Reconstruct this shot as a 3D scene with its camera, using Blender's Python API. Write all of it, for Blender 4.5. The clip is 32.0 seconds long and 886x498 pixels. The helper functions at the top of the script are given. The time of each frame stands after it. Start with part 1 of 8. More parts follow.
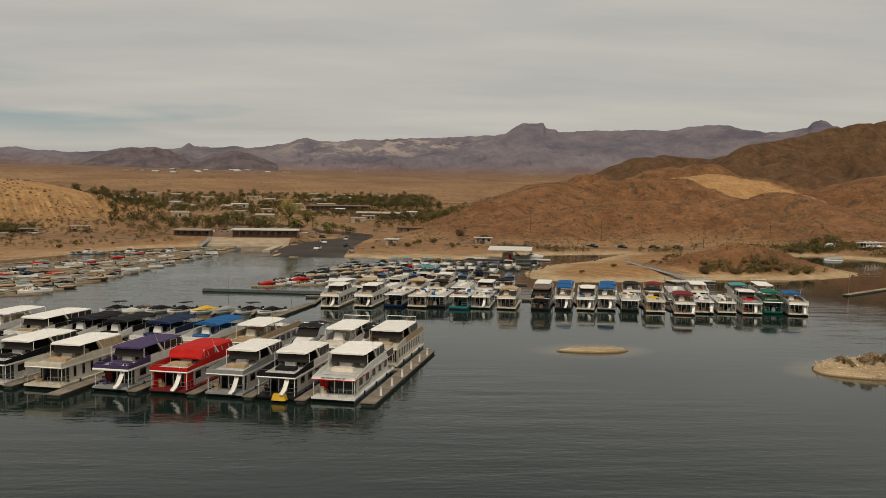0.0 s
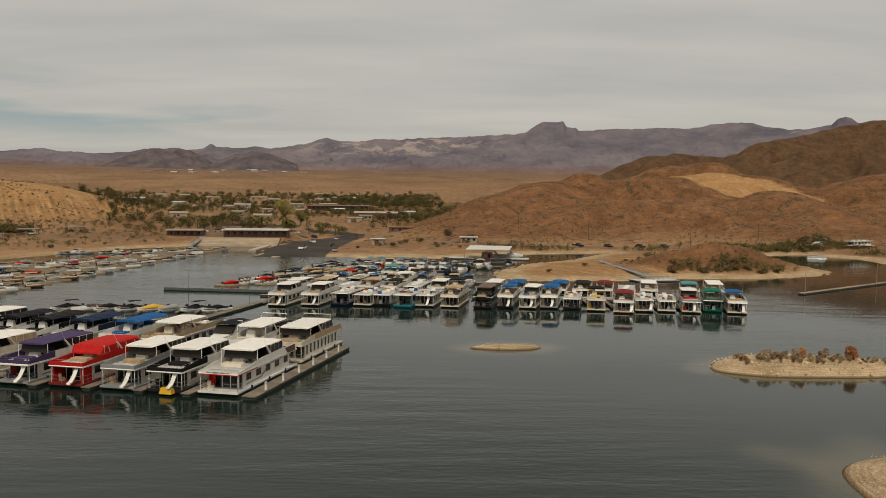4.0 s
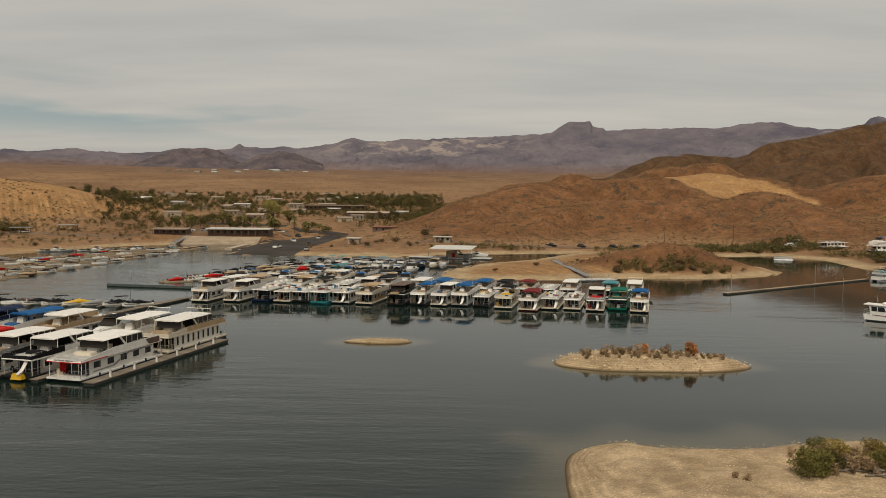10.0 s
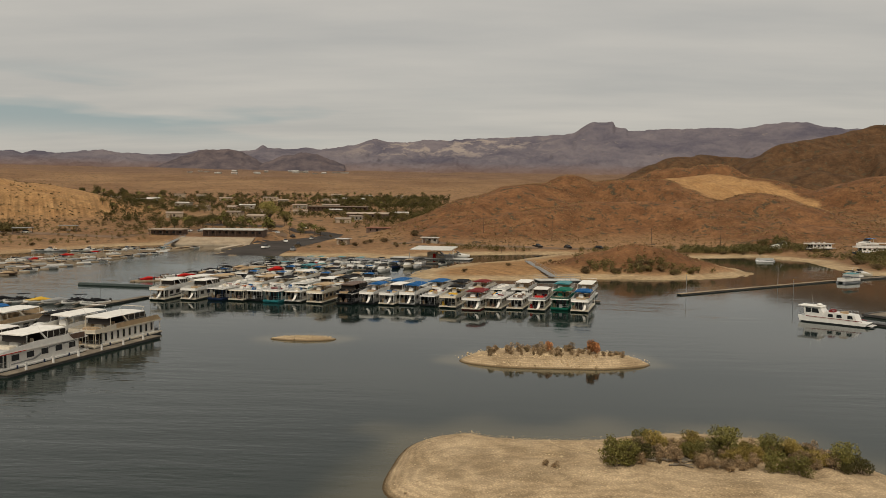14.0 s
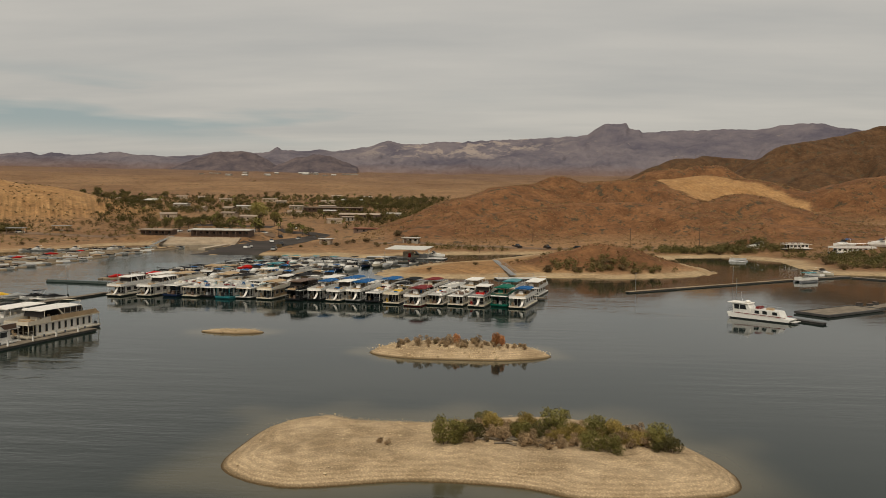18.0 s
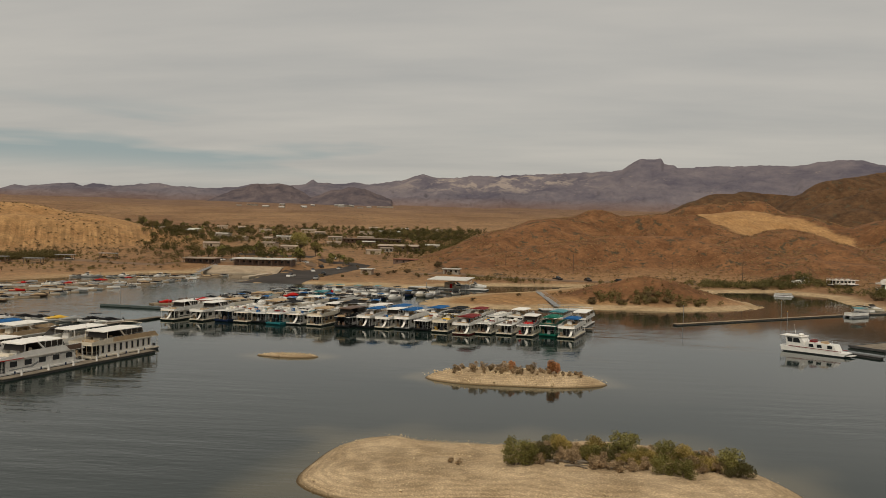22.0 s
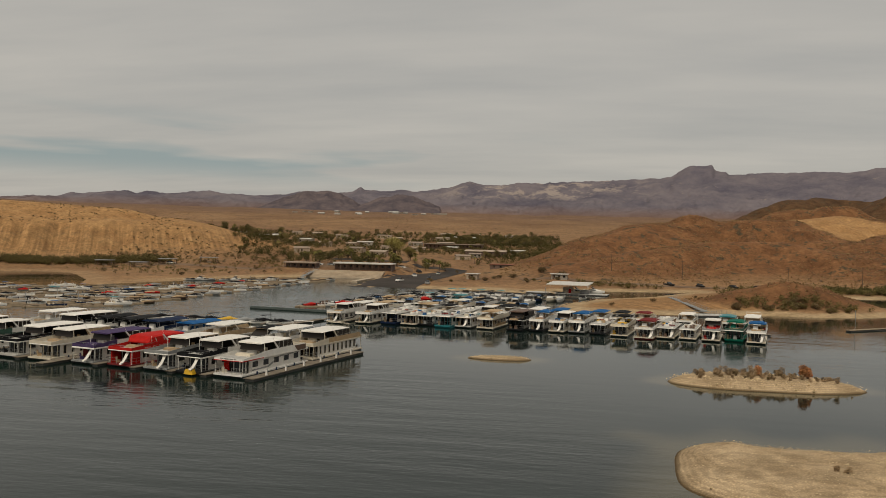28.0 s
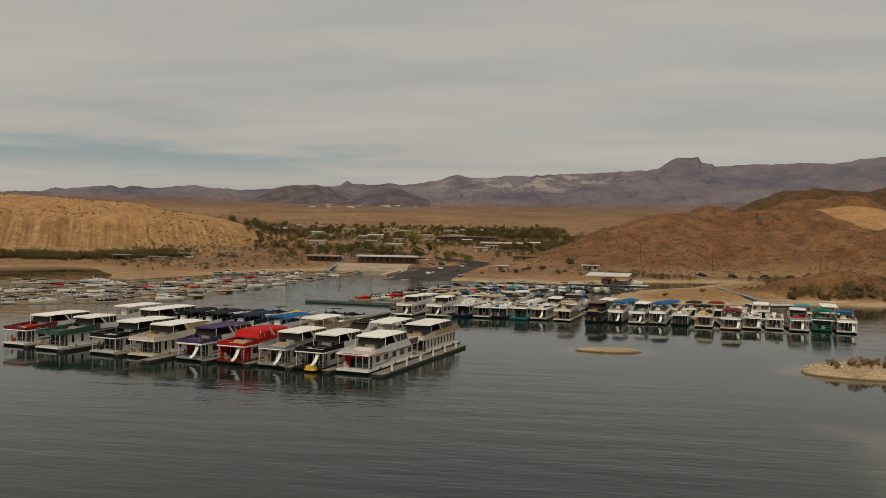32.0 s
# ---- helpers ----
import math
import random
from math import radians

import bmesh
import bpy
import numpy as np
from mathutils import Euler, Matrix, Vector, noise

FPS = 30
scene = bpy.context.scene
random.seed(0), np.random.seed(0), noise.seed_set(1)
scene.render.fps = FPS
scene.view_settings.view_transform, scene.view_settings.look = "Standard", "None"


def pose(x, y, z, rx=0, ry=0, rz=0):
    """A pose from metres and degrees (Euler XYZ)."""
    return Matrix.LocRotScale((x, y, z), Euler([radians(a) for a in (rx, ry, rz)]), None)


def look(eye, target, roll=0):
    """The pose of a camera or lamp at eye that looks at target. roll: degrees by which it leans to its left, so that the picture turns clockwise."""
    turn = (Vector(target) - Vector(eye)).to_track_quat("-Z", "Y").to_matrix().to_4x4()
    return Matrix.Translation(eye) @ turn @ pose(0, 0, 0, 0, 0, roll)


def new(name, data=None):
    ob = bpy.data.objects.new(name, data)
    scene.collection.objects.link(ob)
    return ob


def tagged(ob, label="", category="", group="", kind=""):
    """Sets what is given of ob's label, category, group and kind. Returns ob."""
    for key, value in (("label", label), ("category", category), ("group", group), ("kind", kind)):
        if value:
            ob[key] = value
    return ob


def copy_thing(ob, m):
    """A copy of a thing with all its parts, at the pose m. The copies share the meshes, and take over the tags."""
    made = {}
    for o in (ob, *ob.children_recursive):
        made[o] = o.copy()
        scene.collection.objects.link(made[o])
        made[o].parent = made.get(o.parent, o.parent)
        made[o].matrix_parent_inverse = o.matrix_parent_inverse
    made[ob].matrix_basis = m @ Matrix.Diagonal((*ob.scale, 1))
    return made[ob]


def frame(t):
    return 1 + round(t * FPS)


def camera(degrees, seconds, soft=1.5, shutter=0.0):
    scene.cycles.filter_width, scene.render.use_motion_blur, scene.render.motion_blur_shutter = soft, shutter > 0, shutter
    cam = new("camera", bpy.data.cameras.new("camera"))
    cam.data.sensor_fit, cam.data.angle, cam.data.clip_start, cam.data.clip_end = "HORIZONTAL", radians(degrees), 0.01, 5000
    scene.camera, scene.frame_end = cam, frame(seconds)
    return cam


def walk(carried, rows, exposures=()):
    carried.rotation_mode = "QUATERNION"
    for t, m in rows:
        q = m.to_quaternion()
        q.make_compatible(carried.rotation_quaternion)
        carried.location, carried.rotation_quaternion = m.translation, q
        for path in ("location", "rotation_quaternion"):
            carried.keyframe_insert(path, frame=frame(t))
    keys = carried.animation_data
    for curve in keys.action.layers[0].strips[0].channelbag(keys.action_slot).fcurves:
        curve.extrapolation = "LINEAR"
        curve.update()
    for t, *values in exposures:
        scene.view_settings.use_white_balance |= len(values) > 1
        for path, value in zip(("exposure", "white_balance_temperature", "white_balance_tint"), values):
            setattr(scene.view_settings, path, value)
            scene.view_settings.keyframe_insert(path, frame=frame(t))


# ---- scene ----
cam = camera(57.0, 32.0, soft=0.8)
PATH = [
    (0, (-4.228, 2.117, 22.651), (-4.143, 4.111, 22.525), 0.8),
    (0.5, (-2.214, 1.756, 22.758), (-2.136, 3.75, 22.628), 0.6),
    (1, (-0.206, 1.306, 22.821), (-0.136, 3.301, 22.688), 0.7),
    (1.5, (1.803, 0.762, 22.874), (1.863, 2.757, 22.744), 0.8),
    (2, (3.851, 0.216, 22.894), (3.904, 2.211, 22.767), 0.7),
    (2.5, (5.91, -0.239, 22.936), (5.956, 1.757, 22.809), 0.7),
    (3, (7.953, -0.687, 22.96), (7.991, 1.309, 22.832), 0.9),
    (3.5, (9.984, -1.166, 23.035), (10.016, 0.829, 22.907), 0.7),
    (5.5, (18.424, -3.35, 23.384), (18.436, -1.354, 23.253), 0.8),
    (6, (20.471, -3.921, 23.462), (20.474, -1.925, 23.332), 0.9),
    (6.5, (22.539, -4.489, 23.477), (22.538, -2.493, 23.347), 0.8),
    (7, (24.65, -5.041, 23.471), (24.641, -3.046, 23.344), 0.7),
    (7.5, (26.728, -5.664, 23.46), (26.707, -3.668, 23.333), 0.6),
    (8, (28.774, -6.231, 23.425), (28.747, -4.235, 23.295), 0.7),
    (8.5, (30.758, -6.64, 23.453), (30.728, -4.645, 23.321), 0.6),
    (9, (32.819, -7.028, 23.569), (32.786, -5.032, 23.439), 0.6),
    (9.5, (34.928, -7.534, 23.615), (34.892, -5.539, 23.486), 0.6),
    (10, (36.969, -7.963, 23.676), (36.921, -5.967, 23.546), 0.7),
    (10.5, (38.94, -8.378, 23.777), (38.884, -6.383, 23.646), 0.8),
    (11, (41.069, -8.854, 23.896), (41.003, -6.859, 23.763), 0.8),
    (11.5, (43.234, -9.375, 24.007), (43.162, -7.381, 23.877), 0.8),
    (12, (45.432, -9.934, 24.089), (45.351, -7.94, 23.961), 0.8),
    (12.5, (47.669, -10.548, 24.15), (47.585, -8.554, 24.023), 0.7),
    (13, (49.84, -11.1, 24.163), (49.747, -9.106, 24.035), 0.7),
    (13.5, (51.987, -11.513, 24.158), (51.884, -9.52, 24.027), 0.8),
    (14, (54.154, -11.932, 24.187), (54.044, -9.939, 24.058), 0.7),
    (14.5, (56.3, -12.403, 24.227), (56.183, -10.41, 24.1), 0.7),
    (16.5, (64.815, -14.62, 24.142), (64.675, -12.629, 24.014), 0.6),
    (17, (66.981, -15.195, 24.083), (66.833, -13.204, 23.959), 0.6),
    (17.5, (69.015, -15.781, 23.992), (68.864, -13.791, 23.865), 0.6),
    (18, (70.654, -16.314, 23.891), (70.504, -14.324, 23.766), 0.7),
    (18.5, (71.83, -16.755, 23.772), (71.665, -14.765, 23.655), 0.7),
    (19, (72.446, -17.068, 23.627), (72.269, -15.078, 23.521), 0.7),
    (19.5, (72.491, -17.24, 23.455), (72.314, -15.25, 23.355), 0.9),
    (20, (72.051, -17.442, 23.282), (71.872, -15.452, 23.19), 1.0),
    (20.5, (71.296, -17.601, 23.134), (71.113, -15.611, 23.052), 1.1),
    (21, (70.24, -17.775, 23.041), (70.038, -15.786, 22.973), 1.1),
    (21.5, (68.798, -17.983, 22.936), (68.576, -15.996, 22.88), 1.2),
    (22, (67.006, -18.162, 22.817), (66.776, -16.176, 22.773), 1.3),
    (22.5, (64.98, -18.3, 22.678), (64.742, -16.315, 22.638), 1.3),
    (23, (62.814, -18.411, 22.518), (62.566, -16.427, 22.481), 1.5),
    (23.5, (60.415, -18.414, 22.371), (60.155, -16.431, 22.342), 1.5),
    (24, (58.002, -18.414, 22.199), (57.732, -16.432, 22.179), 1.4),
    (24.5, (55.414, -18.38, 22.032), (55.133, -16.4, 22.013), 1.4),
    (25, (52.679, -18.422, 21.888), (52.39, -16.443, 21.867), 1.3),
    (25.5, (49.958, -18.488, 21.749), (49.66, -16.511, 21.729), 1.3),
    (27.5, (39.075, -18.474, 20.899), (38.751, -16.501, 20.877), 1.3),
    (28, (36.58, -18.533, 20.76), (36.251, -16.56, 20.732), 1.4),
    (28.5, (33.828, -18.296, 20.548), (33.497, -16.324, 20.519), 1.4),
    (29, (31.074, -17.938, 20.341), (30.74, -15.966, 20.313), 1.3),
    (29.5, (28.459, -17.631, 20.174), (28.128, -15.659, 20.142), 1.3),
    (30, (25.843, -17.432, 19.998), (25.525, -15.458, 19.962), 1.2),
    (30.5, (23.208, -17.236, 19.843), (22.9, -15.26, 19.807), 1.2),
    (31, (20.586, -17.018, 19.704), (20.288, -15.041, 19.669), 1.1),
    (31.5, (18.028, -16.787, 19.601), (17.735, -14.809, 19.563), 1.1),
    (32, (15.544, -16.52, 19.543), (15.255, -14.541, 19.5), 1.0),
]
walk(cam, [(t, look(e, g, r)) for t, e, g, r in PATH], [(0, 0.0), (17, 0.0), (20, -0.05), (22, -0.08), (24, -0.10), (28, -0.16), (32, -0.18)])

# ---------------------------------------------------------------- world, sun
SUN_AZ, SUN_EL = radians(182), radians(52)
world = bpy.data.worlds.new("sky")
scene.world = world
world.use_nodes = True
wn, wl = world.node_tree.nodes, world.node_tree.links
wn.clear()


def wnode(kind, **kw):
    n = wn.new(kind)
    for k, v in kw.items():
        if k == "op":
            n.operation = v
        elif k == "blend":
            n.blend_type = v
    return n


def build_sky():
    out = wnode("ShaderNodeOutputWorld")
    bg = wnode("ShaderNodeBackground")
    sky = wnode("ShaderNodeTexSky")
    sky.sky_type = "NISHITA"
    sky.sun_disc = False
    sky.sun_elevation, sky.sun_rotation = SUN_EL, SUN_AZ
    sky.dust_density = 3.0
    tone = wnode("ShaderNodeMix")
    tone.data_type, tone.blend_type = "RGBA", "MULTIPLY"
    tone.inputs[0].default_value = 1.0
    tone.inputs[7].default_value = (0.11, 0.10, 0.09, 1)
    wl.new(sky.outputs[0], tone.inputs[6])
    co = wnode("ShaderNodeTexCoord")
    sep = wnode("ShaderNodeSeparateXYZ")
    wl.new(co.outputs["Generated"], sep.inputs[0])
    # flat cloud sheet: the direction divided by its height
    up = wnode("ShaderNodeMath", op="MAXIMUM")
    up.inputs[1].default_value = 0.0
    wl.new(sep.outputs[2], up.inputs[0])
    add = wnode("ShaderNodeMath", op="ADD")
    add.inputs[1].default_value = 0.10
    wl.new(up.outputs[0], add.inputs[0])
    div = wnode("ShaderNodeVectorMath", op="DIVIDE")
    comb = wnode("ShaderNodeCombineXYZ")
    for i in range(3):
        wl.new(add.outputs[0], comb.inputs[i])
    wl.new(co.outputs["Generated"], div.inputs[0])
    wl.new(comb.outputs[0], div.inputs[1])
    mp = wnode("ShaderNodeMapping")
    mp.inputs["Scale"].default_value = (0.55, 1.5, 0.0)
    mp.inputs["Rotation"].default_value = (0, 0, 0.12)
    wl.new(div.outputs[0], mp.inputs[0])
    n1 = wnode("ShaderNodeTexNoise")
    n1.inputs["Scale"].default_value, n1.inputs["Detail"].default_value = 0.9, 7
    n1.inputs["Roughness"].default_value = 0.55
    wl.new(mp.outputs[0], n1.inputs["Vector"])
    ramp = wnode("ShaderNodeValToRGB")
    ramp.color_ramp.elements[0].position, ramp.color_ramp.elements[0].color = 0.33, (0.455, 0.440, 0.405, 1)
    ramp.color_ramp.elements[1].position, ramp.color_ramp.elements[1].color = 0.66, (0.560, 0.527, 0.470, 1)
    wl.new(n1.outputs[0], ramp.inputs[0])
    # thin clear streaks low over the hills
    mp2 = wnode("ShaderNodeMapping")
    mp2.inputs["Scale"].default_value = (2.6, 2.6, 26.0)
    mp2.inputs["Location"].default_value = (0.35, 0.0, 0.55)
    wl.new(co.outputs["Generated"], mp2.inputs[0])
    n2 = wnode("ShaderNodeTexNoise")
    n2.inputs["Scale"].default_value, n2.inputs["Detail"].default_value = 1.0, 4
    wl.new(mp2.outputs[0], n2.inputs["Vector"])
    low = wnode("ShaderNodeMapRange")
    low.inputs[1].default_value, low.inputs[2].default_value = 0.05, 0.085
    low.interpolation_type = "SMOOTHSTEP"
    wl.new(sep.outputs[2], low.inputs[0])
    high = wnode("ShaderNodeMapRange")
    high.inputs[1].default_value, high.inputs[2].default_value = 0.15, 0.10
    high.interpolation_type = "SMOOTHSTEP"
    wl.new(sep.outputs[2], high.inputs[0])
    west = wnode("ShaderNodeMapRange")
    west.inputs[1].default_value, west.inputs[2].default_value = 0.05, -0.25
    west.interpolation_type = "SMOOTHSTEP"
    wl.new(sep.outputs[0], west.inputs[0])
    gap = wnode("ShaderNodeMapRange")
    gap.inputs[1].default_value, gap.inputs[2].default_value = 0.42, 0.54
    wl.new(n2.outputs[0], gap.inputs[0])
    m = None
    for s in (low, high, west, gap):
        if m is None:
            m = s.outputs[0]
            continue
        q = wnode("ShaderNodeMath", op="MULTIPLY")
        wl.new(m, q.inputs[0])
        wl.new(s.outputs[0], q.inputs[1])
        m = q.outputs[0]
    q = wnode("ShaderNodeMath", op="MULTIPLY")
    q.inputs[1].default_value = 0.95
    wl.new(m, q.inputs[0])
    streak = wnode("ShaderNodeMix")
    streak.data_type = "RGBA"
    streak.inputs[7].default_value = (0.315, 0.375, 0.372, 1)
    wl.new(q.outputs[0], streak.inputs[0])
    wl.new(ramp.outputs[0], streak.inputs[6])
    mix = wnode("ShaderNodeMix")
    mix.data_type = "RGBA"
    mix.inputs[0].default_value = 0.90
    wl.new(tone.outputs[2], mix.inputs[6])
    wl.new(streak.outputs[2], mix.inputs[7])
    wl.new(mix.outputs[2], bg.inputs[0])
    bg.inputs[1].default_value = 1.0
    wl.new(bg.outputs[0], out.inputs[0])


build_sky()
sun = new("sun", bpy.data.lights.new("sun", "SUN"))
sun.data.energy, sun.data.angle, sun.data.color = 2.2, radians(12), (1.0, 0.925, 0.78)
sun.matrix_world = look((0, 0, 300), (-math.sin(SUN_AZ) * math.cos(SUN_EL), -math.cos(SUN_AZ) * math.cos(SUN_EL), 300 - math.sin(SUN_EL)))

# ---------------------------------------------------------------- materials


def nodes_of(name):
    m = bpy.data.materials.new(name)
    m.use_nodes = True
    return m, m.node_tree.nodes, m.node_tree.links, m.node_tree.nodes["Principled BSDF"]


def mat(name, color, rough=0.6, metal=0.0, scale=1.2, vary=0.12, bump=0.0, coat=0.0, hue=None, rand=0.0):
    """A surface with stains at two scales, fine relief and, with rand, a tone of its own for every object."""
    m, n, l, p = nodes_of(name)
    co = n.new("ShaderNodeTexCoord")
    a = n.new("ShaderNodeTexNoise")
    a.inputs["Scale"].default_value, a.inputs["Detail"].default_value = scale, 5
    b = n.new("ShaderNodeTexNoise")
    b.inputs["Scale"].default_value, b.inputs["Detail"].default_value = scale * 9, 3
    l.new(co.outputs["Object"], a.inputs["Vector"])
    l.new(co.outputs["Object"], b.inputs["Vector"])
    mixn = n.new("ShaderNodeMath")
    mixn.operation = "MULTIPLY_ADD"
    mixn.inputs[1].default_value = 0.4
    l.new(b.outputs[0], mixn.inputs[0])
    l.new(a.outputs[0], mixn.inputs[2])
    ramp = n.new("ShaderNodeMapRange")
    ramp.inputs[1].default_value, ramp.inputs[2].default_value = 0.45, 0.95
    ramp.inputs[3].default_value, ramp.inputs[4].default_value = 1 - vary * 1.6, 1 + vary * 0.6
    l.new(mixn.outputs[0], ramp.inputs[0])
    mul = n.new("ShaderNodeVectorMath")
    mul.operation = "SCALE"
    mul.inputs[0].default_value = color
    l.new(ramp.outputs[0], mul.inputs["Scale"])
    last = mul.outputs[0]
    if rand:
        info = n.new("ShaderNodeObjectInfo")
        mr = n.new("ShaderNodeMapRange")
        mr.inputs[3].default_value, mr.inputs[4].default_value = 1 - rand, 1 + rand * 0.5
        l.new(info.outputs["Random"], mr.inputs[0])
        m2 = n.new("ShaderNodeVectorMath")
        m2.operation = "SCALE"
        l.new(last, m2.inputs[0])
        l.new(mr.outputs[0], m2.inputs["Scale"])
        last = m2.outputs[0]
    l.new(last, p.inputs["Base Color"])
    rr = n.new("ShaderNodeMapRange")
    rr.inputs[3].default_value, rr.inputs[4].default_value = max(0.02, rough - 0.12), min(1, rough + 0.12)
    l.new(b.outputs[0], rr.inputs[0])
    l.new(rr.outputs[0], p.inputs["Roughness"])
    p.inputs["Metallic"].default_value = metal
    p.inputs["Coat Weight"].default_value = coat
    if "canvas" in name or "asphalt" in name or "road" in name or "boards" in name:
        p.inputs["Specular IOR Level"].default_value = 0.12
    if bump:
        bp = n.new("ShaderNodeBump")
        bp.inputs["Strength"].default_value, bp.inputs["Distance"].default_value = 0.6, bump
        l.new(b.outputs[0], bp.inputs["Height"])
        l.new(bp.outputs[0], p.inputs["Normal"])
    return m


WHITE = mat("white_gelcoat", (0.78, 0.75, 0.69), 0.35, vary=0.10, coat=0.2, rand=0.08)
CREAM = mat("cream_gelcoat", (0.66, 0.58, 0.45), 0.4, vary=0.12, coat=0.1, rand=0.1)
ROOFW = mat("white_roof_panel", (0.79, 0.75, 0.68), 0.5, vary=0.10, rand=0.08)
GREY = mat("grey_paint", (0.26, 0.26, 0.25), 0.5, vary=0.15)
LGREY = mat("pale_grey_deck", (0.50, 0.48, 0.44), 0.7, vary=0.2, rand=0.12)
BLACK = mat("black_canvas", (0.014, 0.014, 0.015), 0.75, vary=0.3, scale=3, rand=0.2)
BLACKP = mat("black_paint", (0.012, 0.012, 0.013), 0.3, vary=0.2)
RED = mat("red_canvas", (0.46, 0.016, 0.012), 0.7, vary=0.18, scale=2)
MAROON = mat("maroon_canvas", (0.17, 0.022, 0.022), 0.7, vary=0.2, scale=2)
PURPLE = mat("purple_canvas", (0.070, 0.048, 0.115), 0.75, vary=0.2, scale=2)
BLUE = mat("blue_canvas", (0.015, 0.10, 0.27), 0.7, vary=0.2, scale=2)
NAVY = mat("navy_canvas", (0.012, 0.024, 0.060), 0.7, vary=0.2, scale=2)
TEAL = mat("teal_paint", (0.02, 0.19, 0.21), 0.4, vary=0.2)
GREEN = mat("green_canvas", (0.008, 0.13, 0.085), 0.65, vary=0.2, scale=2)
DGREEN = mat("dark_green_deck_carpet", (0.035, 0.085, 0.06), 0.9, vary=0.25)
TAN = mat("tan_upholstery", (0.42, 0.29, 0.16), 0.7, vary=0.2, rand=0.1)
BROWN = mat("brown_trim", (0.12, 0.07, 0.045), 0.6, vary=0.2)
YELLOW = mat("yellow_plastic", (0.62, 0.36, 0.015), 0.45, vary=0.15)
ORANGE = mat("orange_canvas", (0.45, 0.14, 0.02), 0.65, vary=0.15)
CHROME = mat("brushed_aluminium", (0.62, 0.61, 0.58), 0.35, metal=0.9, vary=0.1, rand=0.1)
STEEL = mat("galvanised_steel", (0.35, 0.35, 0.34), 0.5, metal=0.6, vary=0.2)
TUBE = mat("pontoon_aluminium", (0.30, 0.30, 0.30), 0.4, metal=0.7, vary=0.2)
RUBBER = mat("black_rubber", (0.02, 0.02, 0.02), 0.8, vary=0.2)
PALEDECK = mat("sun_bleached_dock_boards", (0.315, 0.24, 0.16), 0.85, vary=0.25, scale=0.7, bump=0.01, rand=0.2)
DECK = mat("weathered_dock_boards", (0.225, 0.186, 0.140), 0.85, vary=0.3, scale=0.7, bump=0.01, rand=0.15)
FLOAT = mat("dock_float", (0.07, 0.065, 0.06), 0.8, vary=0.3)
DRUM = mat("wet_green_breakwater_tube", (0.03, 0.045, 0.038), 0.6, vary=0.3)
CONC = mat("sandy_concrete", (0.44, 0.35, 0.25), 0.9, vary=0.18, scale=0.3, bump=0.02)
ASPH = mat("worn_asphalt", (0.060, 0.050, 0.043), 0.9, vary=0.3, scale=0.08, bump=0.01)
ROAD = mat("dusty_road", (0.20, 0.132, 0.086), 0.95, vary=0.2, scale=0.2)
WALL = mat("beige_stucco", (0.42, 0.33, 0.24), 0.9, vary=0.15, rand=0.2)
WALLW = mat("white_siding", (0.30, 0.265, 0.215), 0.7, vary=0.12, rand=0.2)
WALLB = mat("brown_siding", (0.15, 0.10, 0.075), 0.8, vary=0.2, rand=0.2)
ROOFT = mat("tan_roofing", (0.36, 0.28, 0.21), 0.85, vary=0.2, rand=0.25)
ROOFM = mat("white_metal_roof", (0.58, 0.55, 0.49), 0.45, vary=0.15, rand=0.1)
ROOFR = mat("rust_red_tiles", (0.26, 0.10, 0.06), 0.85, vary=0.2)
BARK = mat("bark", (0.11, 0.075, 0.05), 0.95, vary=0.3, scale=4, bump=0.02)


def glass_mat(name, color, rough):
    m, n, l, p = nodes_of(name)
    p.inputs["Base Color"].default_value = (*color, 1)
    p.inputs["Roughness"].default_value = rough
    p.inputs["IOR"].default_value = 1.5
    p.inputs["Specular IOR Level"].default_value = 0.6 if rough < 0.1 else 0.2
    t = n.new("ShaderNodeTexNoise")
    t.inputs["Scale"].default_value = 2.5
    co = n.new("ShaderNodeTexCoord")
    l.new(co.outputs["Object"], t.inputs["Vector"])
    mr = n.new("ShaderNodeMapRange")
    mr.inputs[3].default_value, mr.inputs[4].default_value = rough, rough + 0.12
    l.new(t.outputs[0], mr.inputs[0])
    l.new(mr.outputs[0], p.inputs["Roughness"])
    return m


GLASS = glass_mat("tinted_window_glass", (0.008, 0.009, 0.009), 0.05)
SMOKE = glass_mat("smoked_enclosure_vinyl", (0.024, 0.019, 0.015), 0.25)


def leaf_mat(name, c1, c2):
    m, n, l, p = nodes_of(name)
    g = n.new("ShaderNodeNewGeometry")
    r = n.new("ShaderNodeValToRGB")
    r.color_ramp.elements[0].color, r.color_ramp.elements[1].color = (*c1, 1), (*c2, 1)
    l.new(g.outputs["Random Per Island"], r.inputs[0])
    info = n.new("ShaderNodeObjectInfo")
    mr = n.new("ShaderNodeMapRange")
    mr.inputs[3].default_value, mr.inputs[4].default_value = 0.7, 1.25
    l.new(info.outputs["Random"], mr.inputs[0])
    s = n.new("ShaderNodeVectorMath")
    s.operation = "SCALE"
    l.new(r.outputs[0], s.inputs[0])
    l.new(mr.outputs[0], s.inputs["Scale"])
    l.new(s.outputs[0], p.inputs["Base Color"])
    p.inputs["Roughness"].default_value = 0.8
    p.inputs["Specular IOR Level"].default_value = 0.04
    return m


